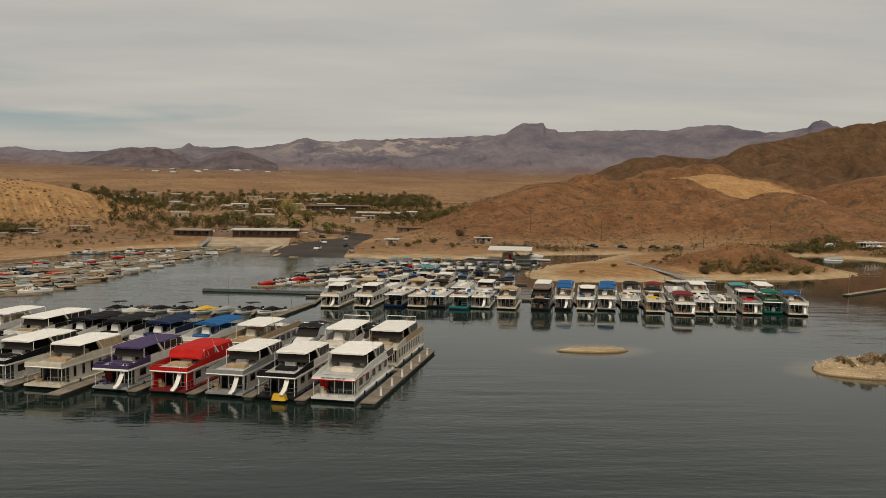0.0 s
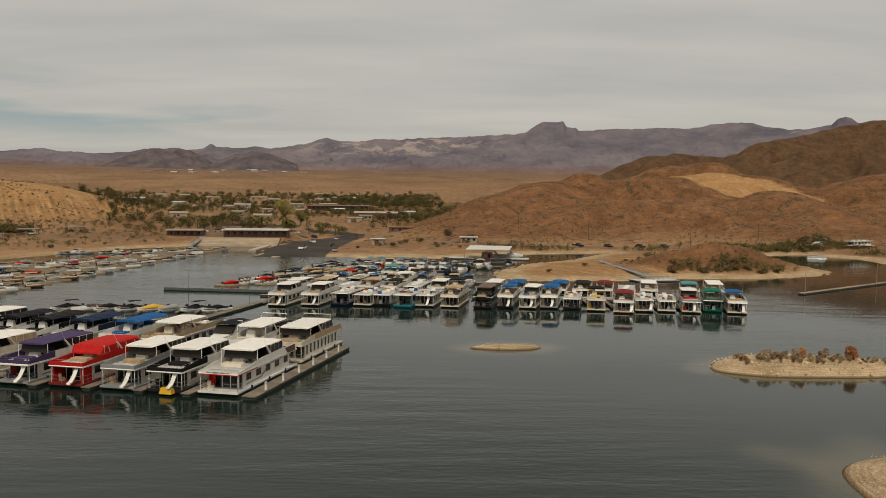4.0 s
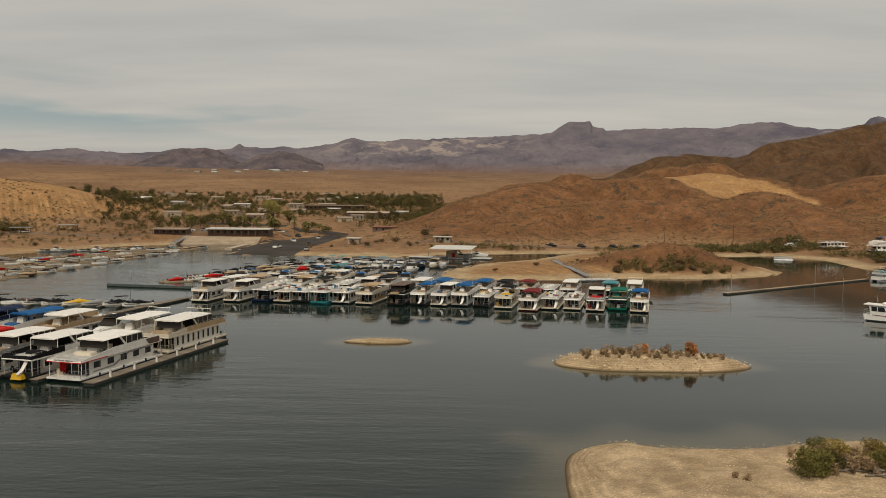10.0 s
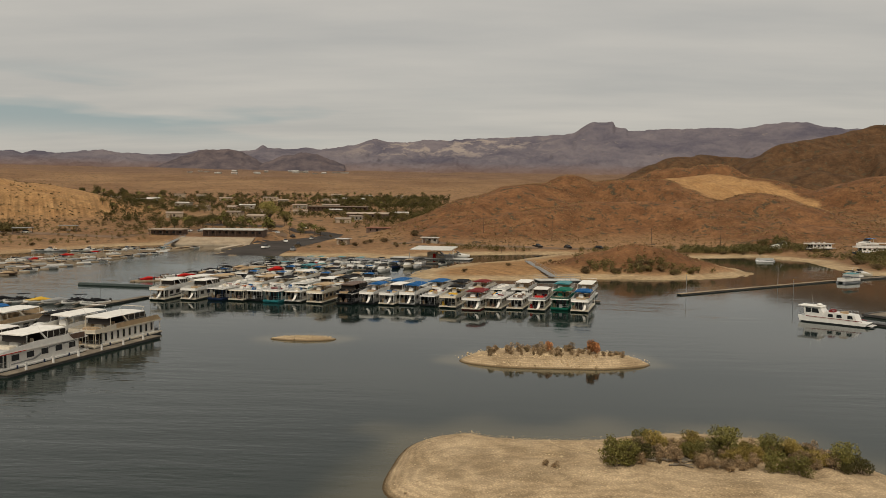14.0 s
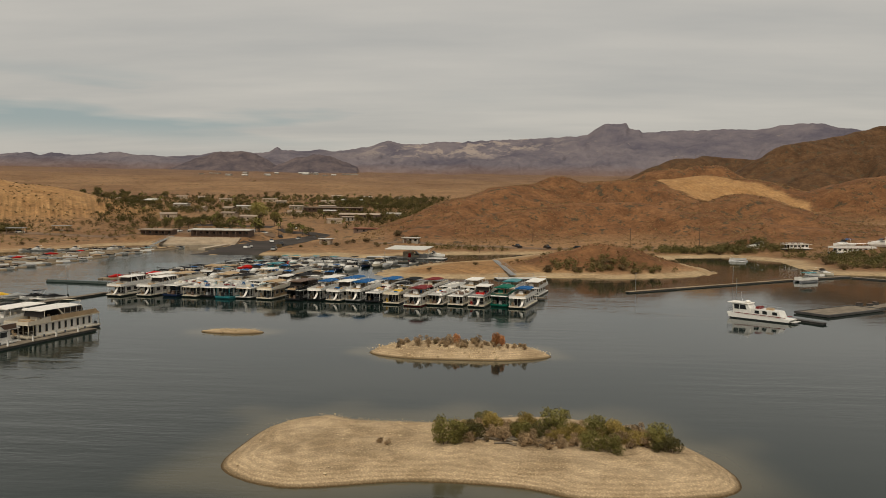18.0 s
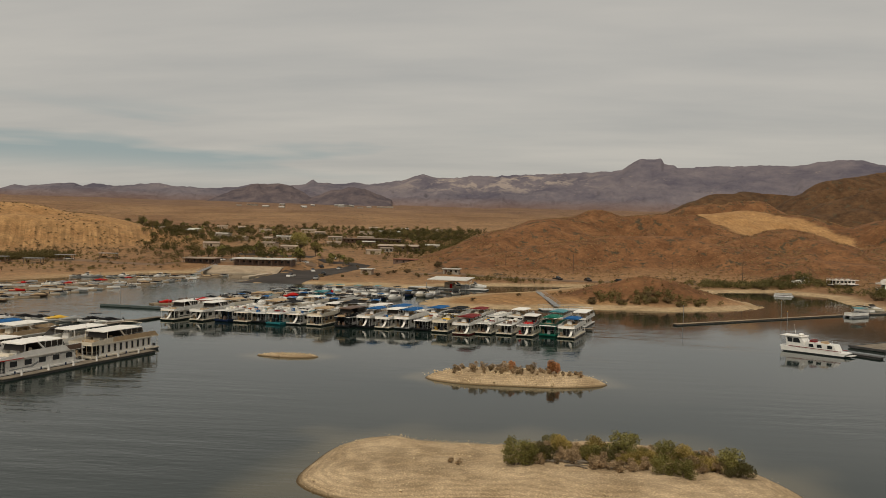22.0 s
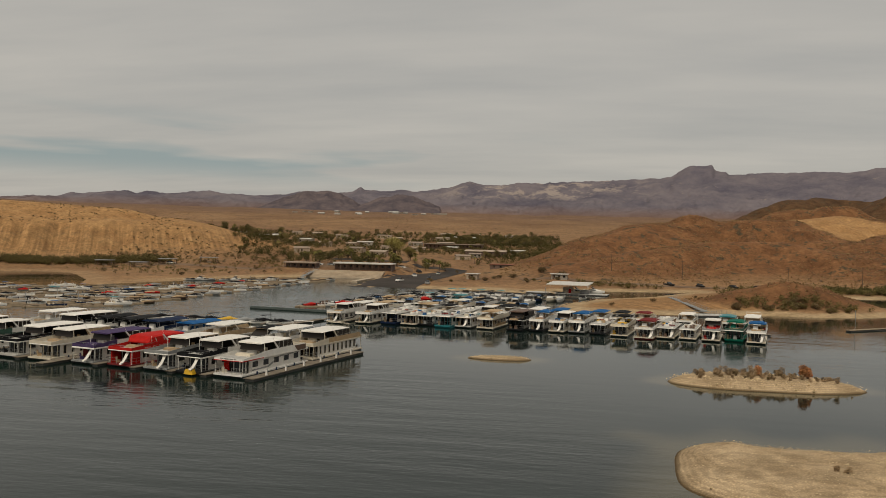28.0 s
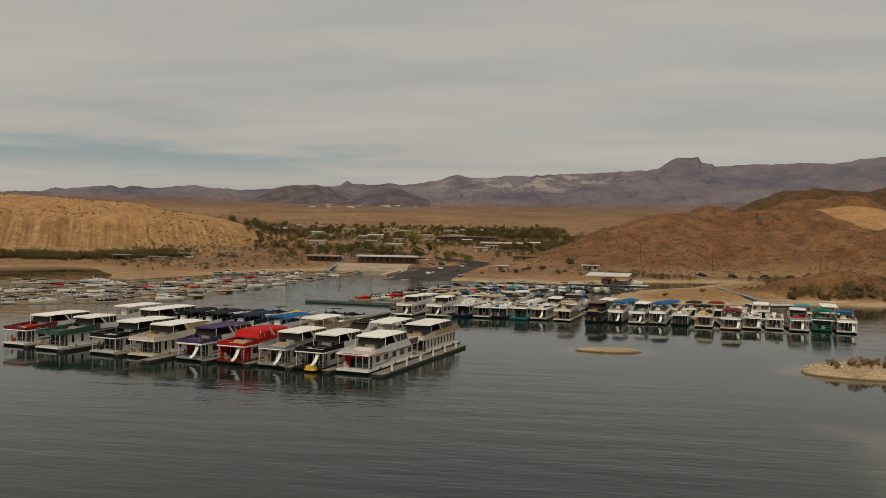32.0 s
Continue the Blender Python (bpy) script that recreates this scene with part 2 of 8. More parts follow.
LEAF = leaf_mat("dusty_green_leaves", (0.105, 0.097, 0.028), (0.215, 0.185, 0.058))
LEAFY = leaf_mat("yellow_green_leaves", (0.17, 0.15, 0.045), (0.33, 0.27, 0.09))
LEAFD = leaf_mat("dark_olive_leaves", (0.060, 0.055, 0.020), (0.115, 0.097, 0.037))
OLIVE = leaf_mat("dusty_olive_leaves", (0.112, 0.088, 0.034), (0.178, 0.138, 0.055))
HILLSCRUB = leaf_mat("hill_scrub_twigs", (0.185, 0.115, 0.056), (0.275, 0.178, 0.088))
SCRUB = leaf_mat("desert_scrub", (0.095, 0.066, 0.034), (0.20, 0.142, 0.072))
DRY = leaf_mat("dry_brown_twigs", (0.21, 0.140, 0.076), (0.42, 0.295, 0.168))
RUST = leaf_mat("rust_red_foliage", (0.28, 0.115, 0.045), (0.50, 0.235, 0.10))
AUTUMN = leaf_mat("yellowing_foliage", (0.16, 0.122, 0.034), (0.35, 0.25, 0.075))


def water_mat():
    m, n, l, p = nodes_of("lake_water")
    p.inputs["Base Color"].default_value = (0.016, 0.022, 0.018, 1)
    p.inputs["Roughness"].default_value = 0.06
    p.inputs["IOR"].default_value = 1.333
    p.inputs["Specular IOR Level"].default_value = 0.35
    co = n.new("ShaderNodeTexCoord")
    at = n.new("ShaderNodeAttribute")
    at.attribute_name = "shoal"
    tint = n.new("ShaderNodeMix")
    tint.data_type = "RGBA"
    tint.inputs[6].default_value, tint.inputs[7].default_value = (0.007, 0.015, 0.012, 1), (0.082, 0.074, 0.046, 1)
    l.new(at.outputs["Fac"], tint.inputs[0])
    l.new(tint.outputs[2], p.inputs["Base Color"])
    hs = []
    for sc, rot, stretch, det in ((0.30, 0.10, 5.0, 3), (1.5, -0.15, 2.2, 3)):
        mp = n.new("ShaderNodeMapping")
        mp.inputs["Rotation"].default_value = (0, 0, rot)
        mp.inputs["Scale"].default_value = (1 / stretch, 1, 1)
        l.new(co.outputs["Object"], mp.inputs[0])
        t = n.new("ShaderNodeTexNoise")
        t.inputs["Scale"].default_value, t.inputs["Detail"].default_value = sc, det
        l.new(mp.outputs[0], t.inputs["Vector"])
        hs.append(t)
    patch = n.new("ShaderNodeTexNoise")
    patch.inputs["Scale"].default_value, patch.inputs["Detail"].default_value = 0.018, 3
    l.new(co.outputs["Object"], patch.inputs["Vector"])
    calm = n.new("ShaderNodeMapRange")
    calm.inputs[1].default_value, calm.inputs[2].default_value = 0.38, 0.62
    calm.inputs[3].default_value, calm.inputs[4].default_value = 0.10, 1.0
    open_lake = n.new("ShaderNodeVectorMath")
    open_lake.operation = "DISTANCE"
    open_lake.inputs[1].default_value = (-8, 58, 0)
    l.new(co.outputs["Object"], open_lake.inputs[0])
    wind = n.new("ShaderNodeMapRange")
    wind.inputs[1].default_value, wind.inputs[2].default_value = 22.0, 80.0
    wind.inputs[3].default_value, wind.inputs[4].default_value = 0.12, -0.12
    l.new(open_lake.outputs["Value"], wind.inputs[0])
    gust = n.new("ShaderNodeMath")
    l.new(patch.outputs[0], gust.inputs[0])
    basin = n.new("ShaderNodeVectorMath")
    basin.operation = "DISTANCE"
    basin.inputs[1].default_value = (-70, 235, 0)
    l.new(co.outputs["Object"], basin.inputs[0])
    breeze = n.new("ShaderNodeMapRange")
    breeze.inputs[1].default_value, breeze.inputs[2].default_value = 60.0, 130.0
    breeze.inputs[3].default_value, breeze.inputs[4].default_value = 0.10, -0.12
    l.new(basin.outputs["Value"], breeze.inputs[0])
    most = n.new("ShaderNodeMath")
    most.operation = "MAXIMUM"
    l.new(wind.outputs[0], most.inputs[0])
    l.new(breeze.outputs[0], most.inputs[1])
    l.new(most.outputs[0], gust.inputs[1])
    l.new(gust.outputs[0], calm.inputs[0])
    b1 = n.new("ShaderNodeBump")
    b1.inputs["Distance"].default_value = 0.13
    l.new(calm.outputs[0], b1.inputs["Strength"])
    l.new(hs[0].outputs[0], b1.inputs["Height"])
    b2 = n.new("ShaderNodeBump")
    b2.inputs["Distance"].default_value = 0.035
    l.new(calm.outputs[0], b2.inputs["Strength"])
    l.new(hs[1].outputs[0], b2.inputs["Height"])
    l.new(b1.outputs[0], b2.inputs["Normal"])
    l.new(b2.outputs[0], p.inputs["Normal"])
    return m


WATER = water_mat()


def ground_mat():
    m, n, l, p = nodes_of("desert_ground")
    g = n.new("ShaderNodeNewGeometry")

    def noise_at(scale, detail=6, rough=0.6):
        t = n.new("ShaderNodeTexNoise")
        t.inputs["Scale"].default_value, t.inputs["Detail"].default_value = scale, detail
        t.inputs["Roughness"].default_value = rough
        l.new(g.outputs["Position"], t.inputs["Vector"])
        return t.outputs[0]

    def mixed(fac, a, b):
        x = n.new("ShaderNodeMix")
        x.data_type = "RGBA"
        l.new(fac, x.inputs[0])
        for s, v in ((x.inputs[6], a), (x.inputs[7], b)):
            if isinstance(v, tuple):
                s.default_value = (*v, 1)
            else:
                l.new(v, s)
        return x.outputs[2]

    def ranged(v, lo, hi, a=0.0, b=1.0):
        r = n.new("ShaderNodeMapRange")
        for i, q in enumerate((lo, hi, a, b)):
            r.inputs[i + 1].default_value = q
        l.new(v, r.inputs[0])
        return r.outputs[0]

    def attr(name):
        a = n.new("ShaderNodeAttribute")
        a.attribute_name = name
        return a.outputs["Fac"]

    big, mid, fine = noise_at(0.012), noise_at(0.09), noise_at(0.7, 4, 0.7)
    plain = mixed(ranged(big, 0.35, 0.65), (0.215, 0.116, 0.057), (0.335, 0.198, 0.098))
    rock = mixed(ranged(mid, 0.35, 0.65), (0.143, 0.066, 0.029), (0.245, 0.118, 0.052))
    sand = mixed(ranged(mid, 0.3, 0.7), (0.318, 0.168, 0.068), (0.450, 0.262, 0.112))
    shore = mixed(ranged(mid, 0.3, 0.7), (0.33, 0.225, 0.118), (0.50, 0.365, 0.215))
    sp = n.new("ShaderNodeSeparateXYZ")
    l.new(g.outputs["Position"], sp.inputs[0])
    plain = mixed(ranged(sp.outputs[1], 1000, 1900), plain, mixed(ranged(big, 0.35, 0.65), (0.165, 0.094, 0.056), (0.245, 0.142, 0.084)))
    c = mixed(attr("rock"), plain, rock)
    olive = mixed(ranged(mid, 0.35, 0.65), (0.074, 0.040, 0.020), (0.140, 0.075, 0.036))
    c = mixed(attr("olive"), c, olive)
    # rain-cut flutes of the clay face: tone and relief shading painted as slope-wise streaks
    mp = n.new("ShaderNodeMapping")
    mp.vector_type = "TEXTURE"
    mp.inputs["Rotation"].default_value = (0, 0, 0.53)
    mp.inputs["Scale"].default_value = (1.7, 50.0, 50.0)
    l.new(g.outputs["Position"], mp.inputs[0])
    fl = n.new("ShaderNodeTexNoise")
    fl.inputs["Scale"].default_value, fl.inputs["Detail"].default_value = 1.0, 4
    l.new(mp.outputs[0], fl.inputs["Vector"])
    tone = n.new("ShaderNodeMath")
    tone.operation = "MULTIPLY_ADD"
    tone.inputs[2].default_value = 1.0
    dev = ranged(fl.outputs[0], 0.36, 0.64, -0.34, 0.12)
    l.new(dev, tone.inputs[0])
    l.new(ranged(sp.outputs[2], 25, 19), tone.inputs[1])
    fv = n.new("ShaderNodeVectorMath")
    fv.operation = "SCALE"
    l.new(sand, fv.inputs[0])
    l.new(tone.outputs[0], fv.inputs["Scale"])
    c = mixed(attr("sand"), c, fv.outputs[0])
    c = mixed(attr("shore"), c, shore)
    # scrub too small to stand as plants on the far flats
    dots = ranged(noise_at(0.16, 2, 0.9), 0.56, 0.66)
    far = n.new("ShaderNodeMath")
    far.operation = "MULTIPLY"
    l.new(dots, far.inputs[0])
    l.new(attr("scrub"), far.inputs[1])
    c = mixed(far.outputs[0], c, (0.085, 0.062, 0.036))
    v = n.new("ShaderNodeVectorMath")
    v.operation = "SCALE"
    l.new(c, v.inputs[0])
    mottle = n.new("ShaderNodeMath")
    mottle.operation = "MULTIPLY"
    l.new(ranged(fine, 0.3, 0.75, 0.66, 1.20), mottle.inputs[0])
    l.new(ranged(noise_at(0.22, 5, 0.7), 0.32, 0.68, 0.78, 1.16), mottle.inputs[1])
    l.new(mottle.outputs[0], v.inputs["Scale"])
    l.new(v.outputs[0], p.inputs["Base Color"])
    p.inputs["Roughness"].default_value = 0.95
    p.inputs["Specular IOR Level"].default_value = 0.15
    b = n.new("ShaderNodeBump")
    b.inputs["Strength"].default_value, b.inputs["Distance"].default_value = 0.9, 1.4
    l.new(mid, b.inputs["Height"])
    b2 = n.new("ShaderNodeBump")
    b2.inputs["Strength"].default_value, b2.inputs["Distance"].default_value = 0.9, 0.3
    l.new(fine, b2.inputs["Height"])
    l.new(b.outputs[0], b2.inputs["Normal"])
    l.new(b2.outputs[0], p.inputs["Normal"])
    return m


GROUND = ground_mat()


def mountain_mat():
    m, n, l, p = nodes_of("hazed_volcanic_rock")
    g = n.new("ShaderNodeNewGeometry")
    sep = n.new("ShaderNodeSeparateXYZ")
    l.new(g.outputs["Position"], sep.inputs[0])

    def noise_at(scale, detail):
        t = n.new("ShaderNodeTexNoise")
        t.inputs["Scale"].default_value, t.inputs["Detail"].default_value = scale, detail
        t.inputs["Roughness"].default_value = 0.7
        l.new(g.outputs["Position"], t.inputs["Vector"])
        return t.outputs[0]

    def ranged(v, lo, hi, a=0.0, b=1.0):
        r = n.new("ShaderNodeMapRange")
        for i, q in enumerate((lo, hi, a, b)):
            r.inputs[i + 1].default_value = q
        l.new(v, r.inputs[0])
        return r.outputs[0]

    def times(a, b):
        q = n.new("ShaderNodeMath")
        q.operation = "MULTIPLY"
        l.new(a, q.inputs[0])
        l.new(b, q.inputs[1])
        return q.outputs[0]

    def mixed(fac, a, b):
        x = n.new("ShaderNodeMix")
        x.data_type = "RGBA"
        l.new(fac, x.inputs[0])
        for s, v in ((x.inputs[6], a), (x.inputs[7], b)):
            if isinstance(v, tuple):
                s.default_value = (*v, 1)
            else:
                l.new(v, s)
        return x.outputs[2]

    big, fine = noise_at(0.004, 8), noise_at(0.016, 6)
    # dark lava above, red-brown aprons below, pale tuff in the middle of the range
    # distance haze is painted into these rock colours as a grey-blue cast
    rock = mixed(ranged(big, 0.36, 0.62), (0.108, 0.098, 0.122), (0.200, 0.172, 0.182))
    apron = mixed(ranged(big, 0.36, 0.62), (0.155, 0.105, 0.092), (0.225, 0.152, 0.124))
    tall = n.new("ShaderNodeMath")
    tall.operation = "MULTIPLY_ADD"
    tall.inputs[1].default_value = 90.0
    l.new(big, tall.inputs[0])
    l.new(sep.outputs[2], tall.inputs[2])
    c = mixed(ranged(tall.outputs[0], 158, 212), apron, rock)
    tuff = times(ranged(noise_at(0.0075, 7), 0.50, 0.58), times(ranged(sep.outputs[0], -760, -380), ranged(sep.outputs[0], 420, 120)))
    tuff = times(tuff, ranged(tall.outputs[0], 225, 275))
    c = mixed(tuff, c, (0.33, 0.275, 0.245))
    spots = times(ranged(noise_at(0.011, 5), 0.64, 0.70), ranged(tall.outputs[0], 190, 240))
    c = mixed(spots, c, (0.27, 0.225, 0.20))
    at = n.new("ShaderNodeAttribute")
    at.attribute_name = "dark"
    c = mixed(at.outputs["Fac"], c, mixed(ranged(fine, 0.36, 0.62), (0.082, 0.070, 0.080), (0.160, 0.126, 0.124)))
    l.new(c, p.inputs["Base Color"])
    p.inputs["Roughness"].default_value = 1.0
    p.inputs["Specular IOR Level"].default_value = 0.0
    b = n.new("ShaderNodeBump")
    b.inputs["Strength"].default_value, b.inputs["Distance"].default_value = 0.9, 22
    l.new(fine, b.inputs["Height"])
    l.new(b.outputs[0], p.inputs["Normal"])
    return m


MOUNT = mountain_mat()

# ---------------------------------------------------------------- mesh helpers


def box(bm, x0, x1, y0, y1, z0, z1, slot=0, taper=0.0):
    """A block; taper draws its top in."""
    t = taper
    v = [bm.verts.new(c) for c in ((x0, y0, z0), (x1, y0, z0), (x1, y1, z0), (x0, y1, z0),
                                   (x0 + t, y0 + t, z1), (x1 - t, y0 + t, z1), (x1 - t, y1 - t, z1), (x0 + t, y1 - t, z1))]
    for f in ((3, 2, 1, 0), (4, 5, 6, 7), (0, 1, 5, 4), (1, 2, 6, 5), (2, 3, 7, 6), (3, 0, 4, 7)):
        bm.faces.new([v[i] for i in f]).material_index = slot
    return v


def prism(bm, profile, x0, x1, slot=0):
    """A side profile of (y, z) drawn out from x0 to x1."""
    a = [bm.verts.new((x0, y, z)) for y, z in profile]
    b = [bm.verts.new((x1, y, z)) for y, z in profile]
    k = len(profile)
    bm.faces.new(a).material_index = slot
    bm.faces.new(b[::-1]).material_index = slot
    for i in range(k):
        bm.faces.new((a[i], b[i], b[(i + 1) % k], a[(i + 1) % k])).material_index = slot


def tube(bm, pts, r, sides=5, slot=0, r1=None):
    pts = [Vector(p) for p in pts]
    rings = []
    for i, p in enumerate(pts):
        d = (pts[min(i + 1, len(pts) - 1)] - pts[max(i - 1, 0)]).normalized()
        s = d.orthogonal().normalized()
        q = d.cross(s)
        rr = r if r1 is None else r + (r1 - r) * i / (len(pts) - 1)
        rings.append([bm.verts.new(p + (s * math.cos(a) + q * math.sin(a)) * rr)
                      for a in [2 * math.pi * k / sides for k in range(sides)]])
    for a, b in zip(rings, rings[1:]):
        for k in range(sides):
            bm.faces.new((a[k], a[(k + 1) % sides], b[(k + 1) % sides], b[k])).material_index = slot
    bm.faces.new(rings[0][::-1]).material_index = slot
    bm.faces.new(rings[-1]).material_index = slot


def loft(bm, rings, slot=0, cap=True):
    vs = [[bm.verts.new(p) for p in r] for r in rings]
    for a, b in zip(vs, vs[1:]):
        for k in range(len(a)):
            j = (k + 1) % len(a)
            bm.faces.new((a[k], a[j], b[j], b[k])).material_index = slot
    if cap:
        bm.faces.new(vs[0][::-1]).material_index = slot
        bm.faces.new(vs[-1]).material_index = slot


def mesh_of(name, bm, mats, smooth=False):
    me = bpy.data.meshes.new(name)
    bmesh.ops.recalc_face_normals(bm, faces=bm.faces)
    bm.to_mesh(me)
    bm.free()
    for m in mats if isinstance(mats, (list, tuple)) else (mats,):
        me.materials.append(m)
    if smooth:
        for p in me.polygons:
            p.use_smooth = True
    return me


def part(name, bm, mats, parent, label="", smooth=False):
    ob = new(name, mesh_of(name, bm, mats, smooth))
    ob.parent = parent
    if label:
        tagged(ob, label)
    return ob


def part_at(name, me, parent, m, label=""):
    """A part that shares the mesh me."""
    ob = new(name, me)
    ob.parent = parent
    ob.matrix_basis = m
    if label:
        tagged(ob, label)
    return ob


def thing(name, label, category, group="", kind=""):
    return tagged(new(name), label, category, group, kind)


def BM():
    return bmesh.new()


def made(fn, *a, **k):
    bm = bmesh.new()
    fn(bm, *a, **k)
    return bm


# ---------------------------------------------------------------- ground
def lattice(ix, iy, seed):
    h = (ix * 374761393 + iy * 668265263 + seed * 974711) & 0x7FFFFFFF
    h = ((h ^ (h >> 13)) * 1274126177) & 0x7FFFFFFF
    return ((h ^ (h >> 16)) & 0xFFFF) / 65535.0


def vnoise(x, y, seed=0):
    ix, iy = np.floor(x).astype(np.int64), np.floor(y).astype(np.int64)
    fx, fy = x - ix, y - iy
    fx, fy = fx * fx * (3 - 2 * fx), fy * fy * (3 - 2 * fy)
    a, b = lattice(ix, iy, seed), lattice(ix + 1, iy, seed)
    c, d = lattice(ix, iy + 1, seed), lattice(ix + 1, iy + 1, seed)
    return a + (b - a) * fx + (c - a) * fy + (a - b - c + d) * fx * fy


def fbm(x, y, octaves=4, seed=0, ridged=False):
    s, amp, tot = 0.0, 1.0, 0.0
    for o in range(octaves):
        n = vnoise(x * 2 ** o, y * 2 ** o, seed + o)
        s = s + amp * ((1 - np.abs(2 * n - 1)) if ridged else n)
        tot += amp
        amp *= 0.5
    return s / tot


SHORE = ((-420, 248), (-239, 311), (-216, 335), (-198, 331), (-162, 287), (-150, 264), (-142, 264), (-133, 290), (-121, 322),
         (-112, 346), (-94, 362), (-60, 362), (-57, 332), (-54, 303), (-20, 306), (-13, 300), (0, 309), (12, 301), (24, 303),
         (36, 321), (61, 331), (86, 338), (75, 321), (64, 300), (45, 280), (33, 253), (30, 232), (38, 223), (66, 225), (82, 233),
         (108, 234), (130, 244), (142, 260), (138, 300), (140, 326), (168, 340), (180, 318), (177, 285), (177, 262), (198, 262),
         (300, 225), (460, 60), (420, -300), (-300, -420), (-600, -100))


def seg_dist(x, y, pts, closed=False):
    """The distance to a polyline, and where along it the nearest place lies (in segments)."""
    best, where = np.full(x.shape, 1e9), np.zeros(x.shape)
    k = len(pts)
    for i in range(k if closed else k - 1):
        (ax, ay), (bx, by) = pts[i][:2], pts[(i + 1) % k][:2]
        dx, dy = bx - ax, by - ay
        t = np.clip(((x - ax) * dx + (y - ay) * dy) / (dx * dx + dy * dy), 0, 1)
        d = np.hypot(x - ax - t * dx, y - ay - t * dy)
        near = d < best
        best, where = np.where(near, d, best), np.where(near, i + t, where)
    return best, where


def inside(x, y, pts):
    odd = np.zeros(x.shape, bool)
    for i in range(len(pts)):
        (ax, ay), (bx, by) = pts[i][:2], pts[i - 1][:2]
        odd ^= ((ay > y) != (by > y)) & (x < (bx - ax) * (y - ay) / (by - ay + 1e-9) + ax)
    return odd


def smooth(v, lo, hi):
    t = np.clip((v - lo) / (hi - lo), 0, 1)
    return t * t * (3 - 2 * t)


# crest lines: x, y, height over the lake; then the width of the slopes
FRONT_HILL = ((0, 412, 8), (30, 433, 16.5), (49, 443, 24), (71, 462, 31), (90, 480, 33), (103, 488, 38), (118, 486, 34), (140, 485, 36), (158, 487, 36), (167, 474, 30.5), (175, 460, 25.5), (183, 447, 24.0),
              (202, 450, 28.0), (212, 438, 23.0), (218, 430, 16.5), (232, 425, 13.5), (270, 405, 12))
BACK_HILL = ((366, 905, 77), (381, 902, 87.5), (398, 908, 90.5), (419, 918, 94), (440, 930, 98), (470, 945, 105), (495, 950, 112), (527, 950, 117), (560, 950, 121), (760, 860, 150))
HUMPS = ((248, 1040, 62), (270, 1040, 70), (290, 1042, 78), (320, 1045, 84.5), (345, 1045, 80), (385, 1040, 80), (420, 1010, 84))
SPUR = ((307, 720, 39.6), (321, 720, 49.7), (335, 720, 59.7), (347, 720, 63.7), (358, 720, 67.8), (372, 720, 71.8), (388, 720, 75.9), (560, 700, 98))
NEAR_SPUR = ((268, 545, 21), (279, 545, 27.2), (290, 545, 33), (302, 545, 37.3), (314, 545, 40.8), (400, 520, 58))
RED_KNOBS = ((176, 640, 41.5), (189, 640, 47.9), (200, 640, 49.8), (211, 640, 48.7), (221, 640, 51.9), (234, 640, 52.5), (243, 640, 46.9))
CUT_HILL = ((172, 548, 37), (212, 580, 42), (240, 582, 40), (262, 574, 33), (285, 558, 23))
MOUND = ((-520, 330, 39), (-420, 385, 38), (-320, 432, 37.5), (-295, 450, 36.5), (-267, 467, 35), (-237, 483, 29.5), (-205, 500, 15))
FOOT_HILL = ((30, 392, 9), (70, 412, 17), (105, 428, 22), (140, 432, 23), (185, 405, 14), (245, 385, 10))
KNOLL = ((84, 257, 3.4), (93, 257, 7.0), (102, 258, 9.4), (110, 260, 8.2), (120, 265, 5.4), (134, 271, 2.8))
def spurs_of(crest, length, seed):
    """Short ridges that run down towards the lake from the high places of a crest line."""
    rng = random.Random(seed)
    out = []
    for (x0, y0, h0), (x1, y1, h1) in zip(crest, crest[1:]):
        for k in range(max(1, round(math.hypot(x1 - x0, y1 - y0) / 20))):
            f = rng.uniform(0.1, 0.9)
            x, y, h = x0 + (x1 - x0) * f, y0 + (y1 - y0) * f, (h0 + (h1 - h0) * f) * rng.uniform(0.8, 0.97)
            lean, reach = rng.uniform(-0.35, 0.35), length * rng.uniform(0.7, 1.15)
            out.append(((x, y, h), (x + reach * 0.35 * lean, y - reach * 0.35, h * rng.uniform(0.68, 0.8)), (x + reach * 0.7 * lean * 1.3, y - reach * 0.7, h * rng.uniform(0.40, 0.5)),
                        (x + reach * lean * 1.2, y - reach, h * 0.18)))
    return out


CUT = ((160, 490), (175, 466), (184, 454), (202, 458), (217, 442), (234, 430), (250, 440), (262, 480), (264, 530), (250, 556), (232, 566), (212, 584), (184, 588), (170, 560))


SPURS = [(p, 13, 0.85, 0) for p in spurs_of(FRONT_HILL[1:], 88, 3)] + [(p, 20, 1.05, 0) for p in spurs_of(BACK_HILL[:-1], 190, 4) + spurs_of(HUMPS, 120, 6)] + [(p, 17, 1.05, 0) for p in spurs_of(SPUR[:-1], 120, 5)]


